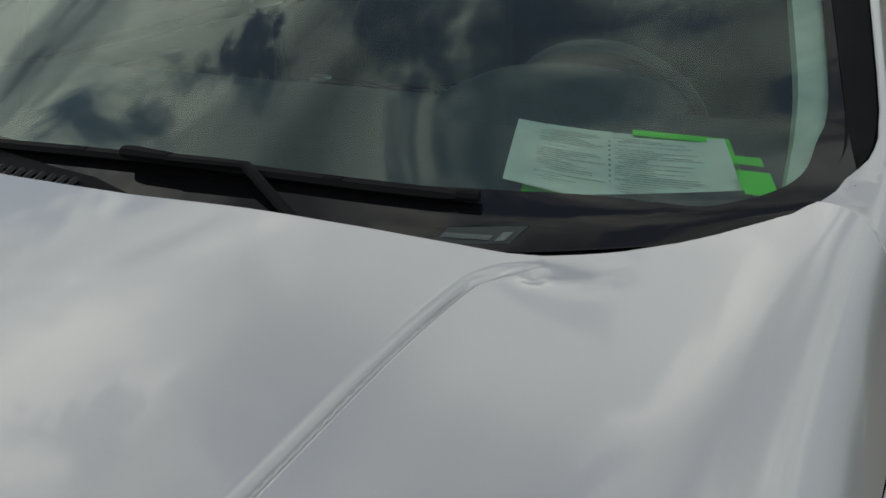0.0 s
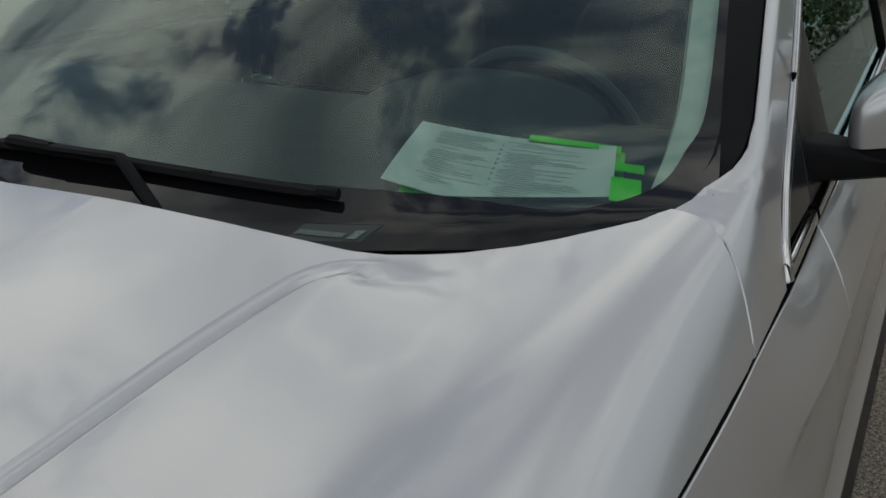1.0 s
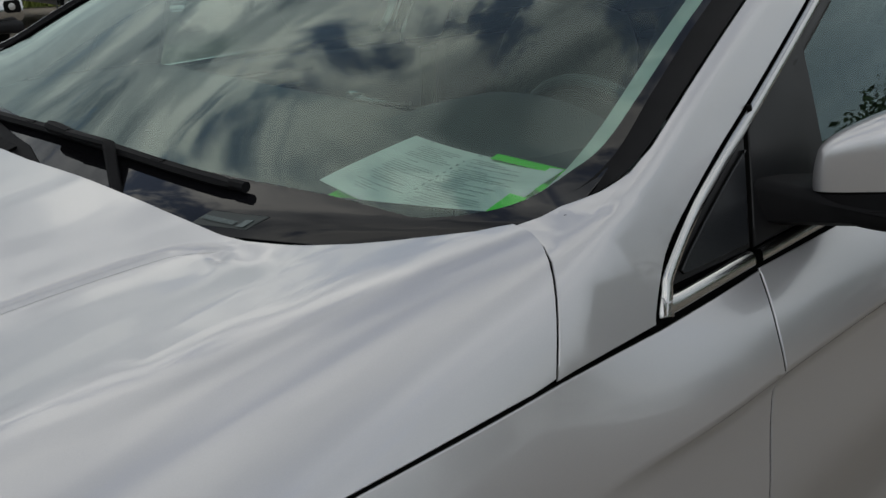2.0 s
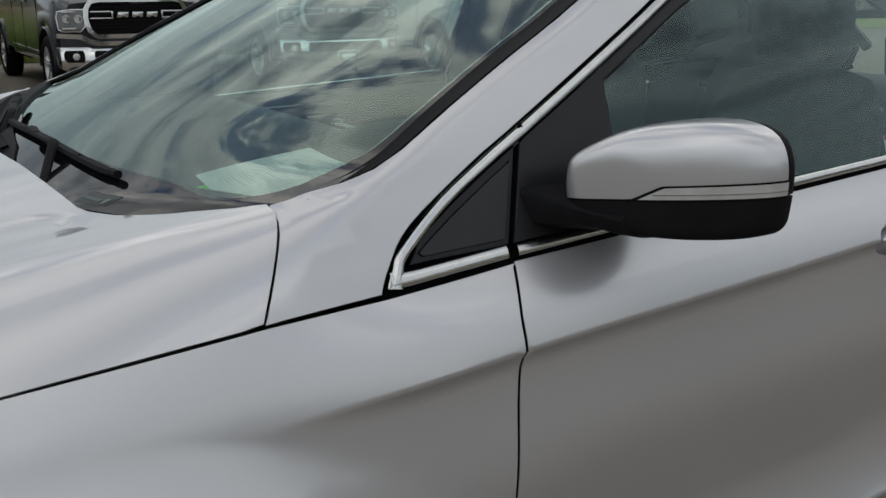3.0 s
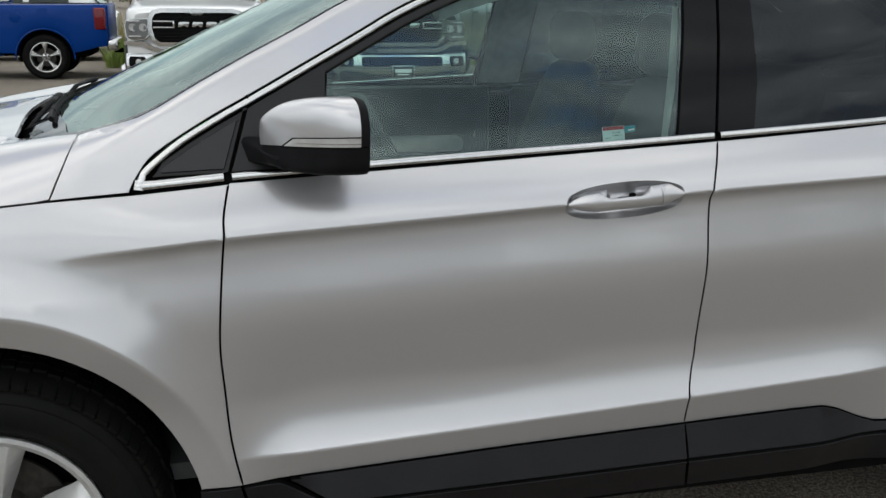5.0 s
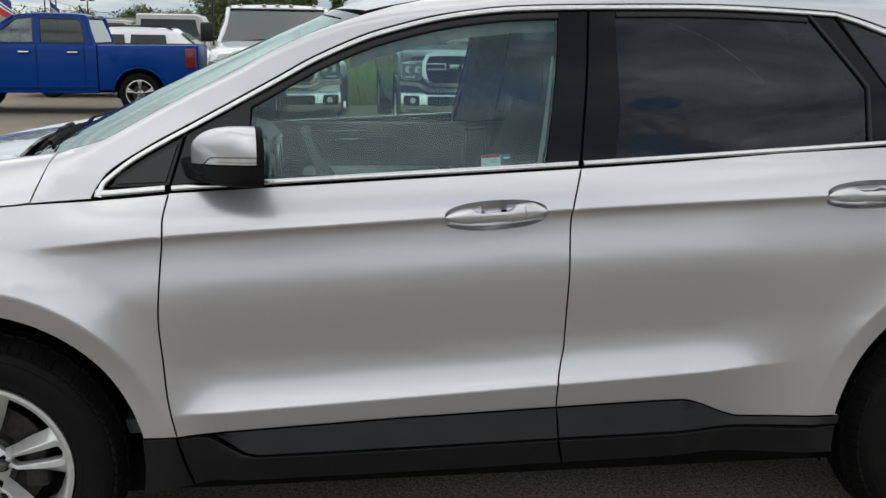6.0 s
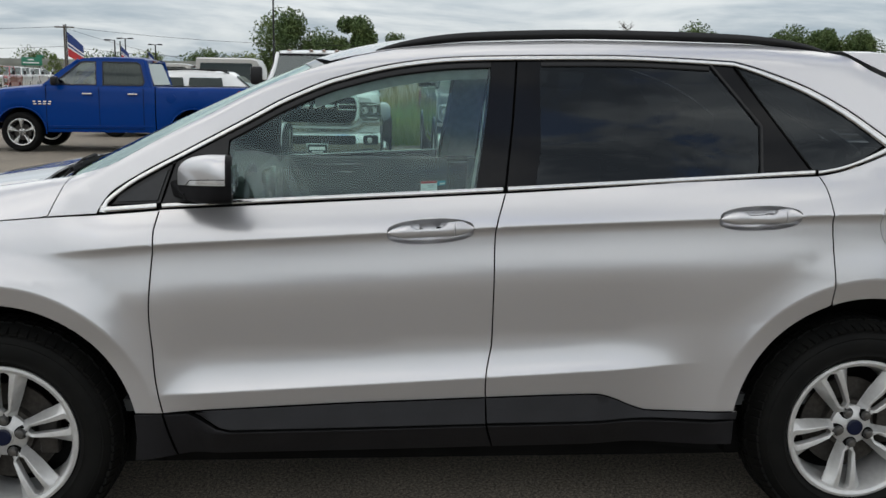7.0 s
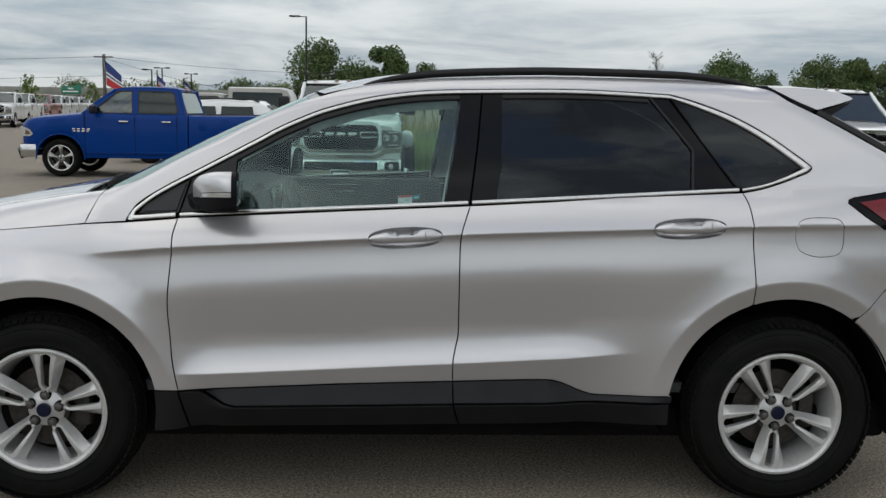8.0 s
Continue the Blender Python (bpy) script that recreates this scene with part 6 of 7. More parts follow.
        panel("window_seal", shrink(rear_hole, -0.012), flank, BLACK_SATIN, t, flip=s < 0, step=0.3, depth=0.004, gap=0.0, off=0.004, holes=[shrink(rear_hole, 0.012)])
        part("door_seam", box(s * (W + 0.004), along_cab(1.446), low + 0.45, 0.008, 0.010, 0.86), DARK, t)
        for y in (along_cab(2.54), along_cab(3.46)):
            part("door_seam", box(s * (W + 0.004), y, (low + belt) / 2 + 0.03, 0.008, 0.009, belt - low - 0.10), DARK, t)
        part("door_seam", box(s * (W + 0.004), along_cab(2.46), low + 0.07, 0.008, 1.86, 0.008), DARK, t)
        part("sill_crease", prism([(along_cab(1.46), low + 0.105), (along_cab(3.66), low + 0.105), (along_cab(3.66), low + 0.14), (along_cab(1.46), low + 0.125)], 0.02, pose(s * (W + (0.012 if s > 0 else -0.008)) , 0, 0, 0, 0, 90) @ Matrix.Diagonal((1, 1, 1, 1)), 0.004), paint, t)
        for y in (along_cab(2.30), along_cab(3.24)):
            part("handle_dish", box(s * (W + 0.003), y, belt - 0.155, 0.014, 0.21, 0.07, 0.006), paint, t)
            part("door_handle", box(s * (W + 0.024), y, belt - 0.15, 0.026, 0.19, 0.034, 0.010), CHROME, t, "chrome door handle")
        mz = belt + 0.07
        part("door_mirror", box(s * (W + (0.14 if heavy else 0.13)), yb0 + 0.26, mz + (0.08 if heavy else 0.02), 0.20, 0.12, 0.30 if heavy else 0.17, 0.04, None, 3), BLACK_SATIN, t, "black door mirror")
        part("mirror_bracket", box(s * (W + 0.02), yb0 + 0.27, mz - 0.02, 0.14, 0.07, 0.06, 0.015), PLASTIC, t)
        for wy in (ax, ax + wb):
            part("wheel_well", prism([((R + 0.10) * math.cos(u), R + (R + 0.10) * math.sin(u)) for u in np.linspace(-0.2, math.pi + 0.2, 22)], 0.02, pose(s * (W - 0.34), wy, 0, 0, 0, 90)), DARK, t)
            part("arch_lip", tube([(s * (W + 0.006), wy + (R + 0.097) * math.cos(u), R + (R + 0.097) * math.sin(u)) for u in np.linspace(-0.05, math.pi + 0.05, 26)], 0.014 if not twin else 0.045, 6), paint if not twin else BLACK_SATIN, t)
            w = make_wheel(R, 0.258, 0.26, 5, 20, t, detail=False, mat=ALLOY if heavy else BRIGHT_ALLOY, cap=NUT_STEEL, label="alloy truck wheel", split=heavy)
            w.matrix_basis = pose(s * (W - 0.110), wy, R, 0, 0, 90 if s > 0 else -90)
        part("tail_light", box(s * (W - 0.020), ln - 0.19, bed_top - 0.24, 0.075, 0.20, 0.38, 0.03, None, 3), LENS_RED, t, "red tail light")
    roof_rings = []
    for y in np.linspace(yt0 - 0.02, yt1 + 0.01, 12):
        k = min(y - yt0 + 0.02, yt1 + 0.01 - y)
        z = H - 0.045 + 0.055 * step01(0.0, 0.30, k)
        w = W - 0.035 - 0.21 * (H - 0.05 - belt) - 0.10 * (H - 0.05 - belt) ** 2
        half = [(w + 0.002, z - 0.035), (w - 0.006, z - 0.012), (w - 0.05, z), (w * 0.5, z + 0.014)]
        roof_rings.append([(x, y, zz) for x, zz in half] + [(0, y, z + 0.018)] + [(-x, y, zz) for x, zz in half[::-1]])
    part("cab_roof", loft(roof_rings), paint, t, "", 40)
    wt = W - 0.05 - 0.21 * (H - 0.06 - belt) - 0.10 * (H - 0.06 - belt) ** 2
    wl0 = W - 0.06
    part("windscreen", slab([(-wl0 + 0.04, yb0 - 0.03, belt - 0.02), (wl0 - 0.04, yb0 - 0.03, belt - 0.02), (wt - 0.02, yt0 - 0.01, H - 0.055), (-wt + 0.02, yt0 - 0.01, H - 0.055)], 0.008, (0, -0.68, 0.73)), AUTO_GLASS, t, "sloping windscreen")
    for s in (-1, 1):
        part("windscreen_pillar", tube([(s * (wl0 - 0.005), yb0 - 0.02, belt - 0.02), (s * (wl0 - 0.03 - (wl0 - wt) * 0.45), (yb0 + yt0) / 2 - 0.02, (belt + H) / 2 - 0.02), (s * (wt + 0.01), yt0, H - 0.05)], 0.035, 8), paint, t)
        part("rear_pillar", tube([(s * (wl0 - 0.015), yb1 - 0.02, belt - 0.02), (s * (wt + 0.005), yt1 - 0.01, H - 0.05)], 0.05, 8), paint, t)
        part("cab_seat", box(s * 0.40, along_cab(2.62), belt - 0.02, 0.50, 0.16, 0.66, 0.06, Matrix.Translation((0, 0, 0.0))), SEAT, t)
        part("cab_headrest", box(s * 0.40, along_cab(2.68), belt + 0.36, 0.27, 0.11, 0.17, 0.045), SEAT, t)
        part("cab_seat", box(s * 0.40, along_cab(3.36), belt + 0.0, 0.56, 0.14, 0.50, 0.05), SEAT, t)
    part("screen_top_seal", box(0, yt0 - 0.03, H - 0.058, 2 * wt - 0.04, 0.05, 0.022, 0.008), BLACK_SATIN, t)
    part("scuttle", box(0, yb0 - 0.06, belt - 0.03, 1.62, 0.14, 0.03, 0.01), PLASTIC, t, "black scuttle below the windscreen")
    part("cab_dashboard", box(0, yb0 + 0.30, belt - 0.06, 1.7, 0.42, 0.12, 0.04), TRIM_DARK, t)
    for s in (-1, 1):
        part("wiper", tube([(s * 0.55, yb0 - 0.07, belt + 0.012), (s * 0.1, yb0 - 0.02, belt + 0.05)], 0.012, 5), BLACK_SATIN, t)
    part("rear_glass", slab([(-wl0 + 0.16, yb1 + 0.005, belt + 0.03), (-wt + 0.08, yt1 + 0.005, H - 0.10), (wt - 0.08, yt1 + 0.005, H - 0.10), (wl0 - 0.16, yb1 + 0.005, belt + 0.03)], 0.008, (0, 1, 0.2)), AUTO_GLASS, t, "rear cab window")
    part("high_brake_light", box(0, yt1 + 0.0, H - 0.055, 0.5, 0.05, 0.04, 0.01), LENS_RED, t)
    # tail
    part("tailgate", box(0, ln - 0.085, bed_top - 0.33, 1.6, 0.05, 0.66, 0.015), paint, t)
    part("rear_bumper", prism(rounded(-W + 0.03, 0.50, W - 0.03, 0.70, 0.06), 0.17, Matrix.Translation((0, ln - 0.08, 0)), 0.03), CHROME, t, "chrome rear bumper")
    part("chassis", box(0, ln / 2, 0.50, 1.2, ln - 0.8, 0.22, 0.04), DARK, t)
    part("tow_hitch", box(0, ln + 0.02, 0.46, 0.10, 0.16, 0.08, 0.01), DARK, t)
    # front: bumper, then everything laid on the curved face
    z0 = 0.40 if heavy else 0.36
    hb = 0.30

    def bumper_face(x, z):
        k = (z - z0) / hb
        return (x, -0.05 + 0.17 * abs(x / W) ** 3 - 0.05 * math.sin(math.pi * min(max(k, 0), 1) ** 0.8), z)

    def face(x, z):
        return (x, 0.015 + 0.15 * abs(x / 0.95) ** 3 + 0.05 * max(z - 0.9, 0), z)
    edge = [(-W + 0.03, z0 + 0.02), (-W + 0.06, z0), (W - 0.06, z0), (W - 0.03, z0 + 0.02), (W, z0 + 0.12), (W, z0 + hb), (0.66, z0 + hb + 0.005), (0.60, z0 + hb - 0.02), (-0.60, z0 + hb - 0.02), (-0.66, z0 + hb + 0.005), (-W, z0 + hb), (-W, z0 + 0.12)]
    if heavy:
        part("lower_apron", box(0, 0.06, z0 - 0.05, 1.82, 0.26, 0.15, 0.05, None, 3), PLASTIC, t)
    bump = panel("front_bumper", edge, bumper_face, CHROME, t, "chrome front bumper", step=0.07, depth=0.09, gap=0.0)
    panel("bumper_slot", rounded(-0.585, z0 + 0.125, 0.585, z0 + 0.255, 0.03), bumper_face, DARK, bump, step=0.12, depth=0.006, gap=0.0, off=0.004)
    for s in (-1, 1):
        panel("bumper_end", [(s * (W - 0.004), z0 + 0.03), (s * (W - 0.004), z0 + hb)] [:: s] + [(s * (W - 0.05), z0 + hb), (s * (W - 0.05), z0 + 0.03)][:: s], lambda x, z: (x, bumper_face(x, z)[1] - 0.001, z), CHROME, bump, step=0.1, depth=0.004, gap=0.0)
        part("bumper_side", box(s * (W - 0.015), 0.25, z0 + 0.17, 0.03, 0.32, hb - 0.04, 0.012), CHROME, bump)
        panel("fog_lamp_pod", [(s * 0.815 + u * 0.115, z0 + 0.19 + v * 0.075) for u, v in ((1, -0.5), (0.85, -0.95), (-0.7, -0.95), (-1, -0.5), (-1, 0.5), (-0.8, 0.95), (0.85, 0.95), (1, 0.5))], bumper_face, DARK, bump, step=0.1, depth=0.006, gap=0.0, off=0.005)
        part("fog_lamp", lathe([(0.042, 0.0), (0.042, -0.014), (0.034, -0.020), (0.001, -0.022)], 18), LENS_CLEAR, bump, "round fog lamp").matrix_basis = pose(s * 0.80, bumper_face(0.8, z0 + 0.19)[1] - 0.004, z0 + 0.19)
        part("tow_hook", box(s * 0.52, bumper_face(0.5, z0 + 0.15)[1] - 0.008, z0 + 0.16, 0.06, 0.05, 0.06, 0.015), DARK, bump)
    gz0, gz1 = (0.85, 1.25) if heavy else (0.70, 1.04)
    gw = 0.605 if heavy else 0.58
    grille_o = [(-gw + 0.10, gz0), (gw - 0.10, gz0), (gw - 0.03, gz0 + 0.06), (gw, gz0 + 0.20), (gw - 0.01, gz1 - 0.09), (gw - 0.05, gz1 - 0.02), (gw - 0.13, gz1), (-gw + 0.13, gz1), (-gw + 0.05, gz1 - 0.02), (-gw + 0.01, gz1 - 0.09), (-gw, gz0 + 0.20), (-gw + 0.03, gz0 + 0.06)]
    panel("grille_surround", shrink(grille_o, -0.052), face, CHROME if heavy else paint, t, "bright grille surround", step=0.1, depth=0.07, gap=0.0, off=0.022, holes=[shrink(grille_o, 0.004)])
    mesh_p = panel("grille_mesh", grille_o, face, DARK, t, "black grille mesh", step=0.12, depth=0.02, gap=0.0, off=-0.008)
    for k in range(9):
        zz = gz0 + 0.035 + k * (gz1 - gz0 - 0.06) / 8
        wv = gw - 0.05 - 0.06 * (k in (0, 8))
        part("grille_slat", box(0, face(0.3, zz)[1] - 0.003, zz, 2 * wv, 0.014, 0.012, 0.003), BLACK_GLOSS, mesh_p)
    zb = gz0 + 0.60 * (gz1 - gz0)
    for s in (-1, 1):
        for dz in (-0.040, 0.040):
            part("grille_bar", box(s * 0.445, face(0.44, zb)[1] - 0.014, zb + dz, 0.28, 0.018, 0.020, 0.005), CHROME, mesh_p, "chrome grille bar")
        part("grille_bar", box(s * 0.315, face(0.31, zb)[1] - 0.014, zb, 0.022, 0.018, 0.098, 0.005), CHROME, mesh_p)
    for x in (-0.185, 0.0, 0.185):
        part("badge_block", prism([(x - 0.075, zb - 0.034), (x - 0.06, zb + 0.034), (x + 0.075, zb + 0.034), (x + 0.06, zb - 0.034), (x + 0.03, zb - 0.034), (x, zb - 0.010), (x - 0.03, zb - 0.034)], 0.02, Matrix.Translation((0, face(0.15, zb)[1] - 0.022, 0)), 0.004), SATIN, mesh_p, "bright badge block")
    if heavy:
        band = [(-0.97, 0.865), (-0.70, 0.855), (-0.60, 0.80), (-0.50, 0.765), (0.50, 0.765), (0.60, 0.80), (0.70, 0.855), (0.97, 0.865), (0.97, 0.815), (0.72, 0.80), (0.63, 0.745), (0.53, 0.715), (-0.53, 0.715), (-0.63, 0.745), (-0.72, 0.80), (-0.97, 0.815)]
        panel("chrome_band", band, face, CHROME, t, "chrome band below the grille", step=0.08, depth=0.05, gap=0.0, off=0.032)
        panel("lower_valance", [(-0.94, 0.68), (0.94, 0.68), (0.94, 0.83), (0.72, 0.83), (-0.72, 0.83), (-0.94, 0.83)], face, paint, t, step=0.1, depth=0.03, gap=0.0, off=0.006)
        for s in (-1, 1):
            lamp_o = [(s * x, z) for x, z in ((0.645, 1.165), (0.80, 1.165), (0.945, 1.14), (0.965, 1.06), (0.95, 0.915), (0.90, 0.885), (0.70, 0.885), (0.64, 0.95))]
            house = panel("headlight_housing", lamp_o, face, CHROME, t, "", step=0.1, depth=0.03, gap=0.0, off=0.012)
            panel("headlight", shrink(lamp_o, 0.014), face, LAMP_INNER, house, "clear headlight with dark bowls", step=0.1, depth=0.006, gap=0.0, off=0.015)
            for x in (0.72, 0.855):
                part("lamp_bowl", lathe([(0.052, 0.0), (0.052, -0.010), (0.044, -0.012), (0.036, -0.003), (0.001, 0.0)], 18), LENS_CLEAR, house).matrix_basis = pose(s * x, face(x, 1.04)[1] - 0.016, 1.045)
            part("lamp_strip", box(s * 0.79, face(0.79, 0.93)[1] - 0.020, 0.93, 0.25, 0.012, 0.022, 0.004), LENS_CLEAR, house)
            part("lamp_strip", box(s * 0.79, face(0.79, 1.13)[1] - 0.020, 1.13, 0.25, 0.012, 0.016, 0.004), CHROME, house)
        for k in (-0.60, -0.22, 0.0, 0.22, 0.60):
            part("roof_marker", lathe([(0.040, 0.0), (0.036, 0.022), (0.016, 0.034), (0.001, 0.036)], 12, "z"), AMBER, t, "smoked roof marker lamp").matrix_basis = pose(k, yt0 + 0.10, H - 0.012 + 0.012 * (1 - abs(k)))
    else:
        for s in (-1, 1):
            def corner(y, z):
                return (s * (nose_w(y) + 0.006), y, z)
            lamp_o = [(0.045, 0.83), (0.30, 0.825), (0.355, 0.875), (0.30, 0.955), (0.17, 1.01), (0.045, 1.02)]
            house = panel("headlight", lamp_o, corner, LENS_CLEAR, t, "clear wrap-round headlight", flip=s < 0, step=0.04, depth=0.02, gap=0.0, off=0.004)
            panel("amber_reflector", [(0.19, 0.86), (0.30, 0.86), (0.285, 0.91), (0.20, 0.96)], corner, AMBER, house, "amber corner reflector", flip=s < 0, step=0.05, depth=0.002, gap=0.0, off=0.007)
            for k, (wv, zv) in enumerate(((0.30, 1.045), (0.27, 1.000))):
                for j in range(4):
                    part("fender_badge", box(s * (W + 0.010), 1.33 + wv * (j / 3 - 0.5), zv - 0.06, 0.008, 0.062, 0.030, 0.003), CHROME, t)
        part("fuel_flap", lathe([(0.095, 0.004), (0.095, -0.004), (0.088, -0.006), (0.001, -0.006)], 24), paint, t).matrix_basis = pose(W + 0.004, 3.80, bed_top - 0.22, 0, 0, 90)
    if tag:
        pl = part("dealer_plate", box(0, -0.118, z0 + 0.055, 0.33, 0.012, 0.17, 0.006), CHROME, t, "dark plate with pale bars in a bright frame")
        part("plate_frame", box(0, -0.122, z0 + 0.055, 0.30, 0.012, 0.145, 0.004), BLACK_SATIN, pl)
        part("plate_bar", box(0, -0.130, z0 + 0.065, 0.24, 0.004, 0.05, 0.0), WHITE, pl)
        part("plate_bar", box(0, -0.130, z0 + 0.012, 0.17, 0.004, 0.018, 0.0), WHITE, pl)
    if twin:
        for s in (-1, 1):
            part("wide_arch", box(s * (W + 0.10), ax + wb, 0.88, 0.28, 1.25, 0.36, 0.12, None, 3), paint, t)
            w = make_wheel(R, 0.258, 0.26, 5, 0, t, detail=False, mat=CHROME, cap=CHROME, label="chrome dual wheel")
            w.matrix_basis = pose(s * (W + 0.14), ax + wb, R, 0, 0, 90 if s > 0 else -90)
            part("hub_extension", lathe([(0.10, -0.02), (0.10, -0.20), (0.07, -0.24), (0.001, -0.25)], 20), CHROME, t, "chrome hub").matrix_basis = pose(s * (W - 0.10), ax, R, 0, 0, 90 if s > 0 else -90)
            part("side_step", box(s * (W - 0.02), 2.5, 0.42, 0.16, 2.0, 0.06, 0.02), CHROME, t)
    if cap:
        top = H + 0.19
        cp = loft([body_ring(along_cab(3.70), W - 0.02, bed_top, top, 0.10, 0.06), body_ring(ln - 0.35, W - 0.02, bed_top, top, 0.10, 0.06), body_ring(ln - 0.16, W - 0.03, bed_top, top - 0.05, 0.10, 0.06), body_ring(ln - 0.06, W - 0.06, bed_top, top - 0.22, 0.10, 0.06)])
        part("canopy", cp, paint, t, "", 40)
        for s in (-1, 1):
            part("canopy_window", slab([(s * (W - 0.012), 3.58, 1.43), (s * (W - 0.012), ln - 0.20, 1.43), (s * (W - 0.050), ln - 0.30, top - 0.14), (s * (W - 0.050), 3.62, top - 0.14)], 0.014, (s, 0, 0.1)), DARK_GLASS, t, "dark canopy window")
    t.matrix_basis = m
    return t


white_truck = pickup(WHITE_PAINT, "white heavy-duty pickup with chrome grille and roof markers", True, pose(0.36, 10.95, 0), twin=True)
pickup(NIGHT_PAINT, "dark blue heavy-duty pickup with chrome grille", True, pose(3.18, 10.85, 0))
pickup(GREY_PAINT, "grey pickup with chrome grille", True, pose(6.15, 10.95, 0))
copy_thing(white_truck, pose(9.05, 10.7, 0))
pickup(BLUE_PAINT, "bright blue crew-cab pickup with alloy wheels", False, pose(-6.55, 16.45, 0, 0, 0, -90), tag=False)
far_white = pickup(WHITE_PAINT, "white crew-cab pickup parked far off", True, pose(-21.6, 50.5, 0, 0, 0, 10), tag=False)
pickup(RED_PAINT, "dark red crew-cab pickup parked far off", True, pose(-24.3, 63.5, 0, 0, 0, 10), tag=False)
for x, y in ((-22.7, 55.5), (-26.3, 71.5), (-28.7, 80.5), (-31.2, 90.5), (-33.4, 100.5)):
    copy_thing(far_white, pose(x, y, 0, 0, 0, 10))
pickup(BEIGE_PAINT, "beige pickup with a windowed canopy", False, pose(-7.35, 25.5, 0, 0, 0, -90), cap=True, tag=False)
# a second row across the aisle, behind the camera
copy_thing(far_white, pose(3.6, -12.5, 0, 0, 0, 180))
copy_thing(white_truck, pose(11.5, -7.6, 0, 0, 0, -90))
pickup(GREY_PAINT, "silver-grey crew-cab pickup across the aisle", False, pose(0.2, -12.3, 0, 0, 0, 180), tag=False)


def small_suv(paint, label, m):
    t = empty("parked_suv", label, "car")
    def ring(y, w, z):
        return [(w, y, 0.35), (w + 0.02, y, 0.7), (w, y, 0.98), (w - 0.10, y, z - 0.10), (w - 0.22, y, z), (0, y, z + 0.03), (-w + 0.22, y, z), (-w + 0.10, y, z - 0.10), (-w, y, 0.98), (-w - 0.02, y, 0.7), (-w, y, 0.35)]
    part("body_shell", loft([ring(0.0, 0.80, 0.99), ring(0.25, 0.88, 1.05), ring(1.1, 0.90, 1.12), ring(1.85, 0.90, 1.60), ring(2.6, 0.90, 1.66), ring(3.7, 0.89, 1.60), ring(4.25, 0.87, 1.18), ring(4.5, 0.82, 1.05)]), paint, t, "", 40)
    for s in (-1, 1):
        for a, b in ((1.75, 2.6), (2.66, 3.55)):
            part("side_window", slab([(s * 0.905, a, 1.02), (s * 0.905, b, 1.02), (s * 0.82, b - 0.06, 1.48), (s * 0.82, max(a, 1.85) + 0.04, 1.48)], 0.015, (s, 0, 0.1)), DARK_GLASS, t, "dark side window")
        part("roof_rail", tube([(s * 0.68, 1.9, 1.60), (s * 0.68, 2.1, 1.68), (s * 0.68, 3.4, 1.68), (s * 0.68, 3.65, 1.60)], 0.02, 6), BLACK_SATIN, t)
        for wy in (0.85, 3.55):
            w = make_wheel(0.34, 0.22, 0.22, 5, 10, t, detail=False, label="alloy wheel")
            w.matrix_basis = pose(s * 0.80, wy, 0.34, 0, 0, 90 if s > 0 else -90)
    part("rear_glass", slab([(-0.66, 3.83, 1.52), (-0.72, 4.24, 1.20), (0.72, 4.24, 1.20), (0.66, 3.83, 1.52)], 0.02, (0, 0.6, 0.6)), DARK_GLASS, t)
    part("roof_glass", box(0, 2.7, 1.682, 0.9, 1.1, 0.02, 0.008), BLACK_GLOSS, t)
    t.matrix_basis = m
    return t


small_suv(WHITE_PAINT, "white crossover with black roof glass behind a pickup", pose(-6.0, 21.3, 0, 0, 0, -90))

# ---------------------------------------------------------------- verge: lawn, tall weeds
LAWN = material("lawn", (0.13, 0.19, 0.04), rough=0.95, noise_scale=0.6, noise_amount=0.2, noise_colour=(0.19, 0.19, 0.07), fine=0.15)
BLADE = material("green_blades", (0.17, 0.27, 0.05), rough=0.8, noise_scale=0.8, noise_amount=0.2, noise_colour=(0.27, 0.29, 0.08))
STALK = material("dry_stalks", (0.34, 0.26, 0.12), rough=0.9, noise_scale=0.9, noise_amount=0.2, noise_colour=(0.17, 0.15, 0.05))
verge = bmesh.new()
quad(verge, [(-1.6, 18.2, 0.02), (60, 18.2, 0.02), (60, 70, 0.02), (-1.6, 70, 0.02)])
tagged(part("grass_verge", verge, LAWN), "rough green verge behind the parked trucks", "grass", "", "structure")


def blades(name, mat, label, n, x0, x1, y0, y1, h0, h1, width, seed, lean=0.25):
    rng = random.Random(seed)
    vs, fs = [], []
    for _ in range(n):
        x, y = rng.uniform(x0, x1), y0 + (y1 - y0) * rng.random() ** 1.8
        h = rng.uniform(h0, h1) * (0.75 + 0.5 * noise.noise((x * 0.35, y * 0.35, seed)))
        a = rng.uniform(0, math.pi)
        dx, dy = math.cos(a) * width, math.sin(a) * width
        lx, ly = rng.gauss(0, lean) * h, rng.gauss(0, lean) * h
        k = len(vs)
        vs += [(x - dx, y - dy, 0.0), (x + dx, y + dy, 0.0), (x + dx * 0.8 + lx * 0.4, y + dy * 0.8 + ly * 0.4, h * 0.55), (x - dx * 0.8 + lx * 0.4, y - dy * 0.8 + ly * 0.4, h * 0.55), (x + lx, y + ly, h)]
        fs += [(k, k + 1, k + 2, k + 3), (k + 3, k + 2, k + 4)]
    return tagged(mesh_object(name, vs, fs, mat, flat=True), label, "grass", "", "stuff")


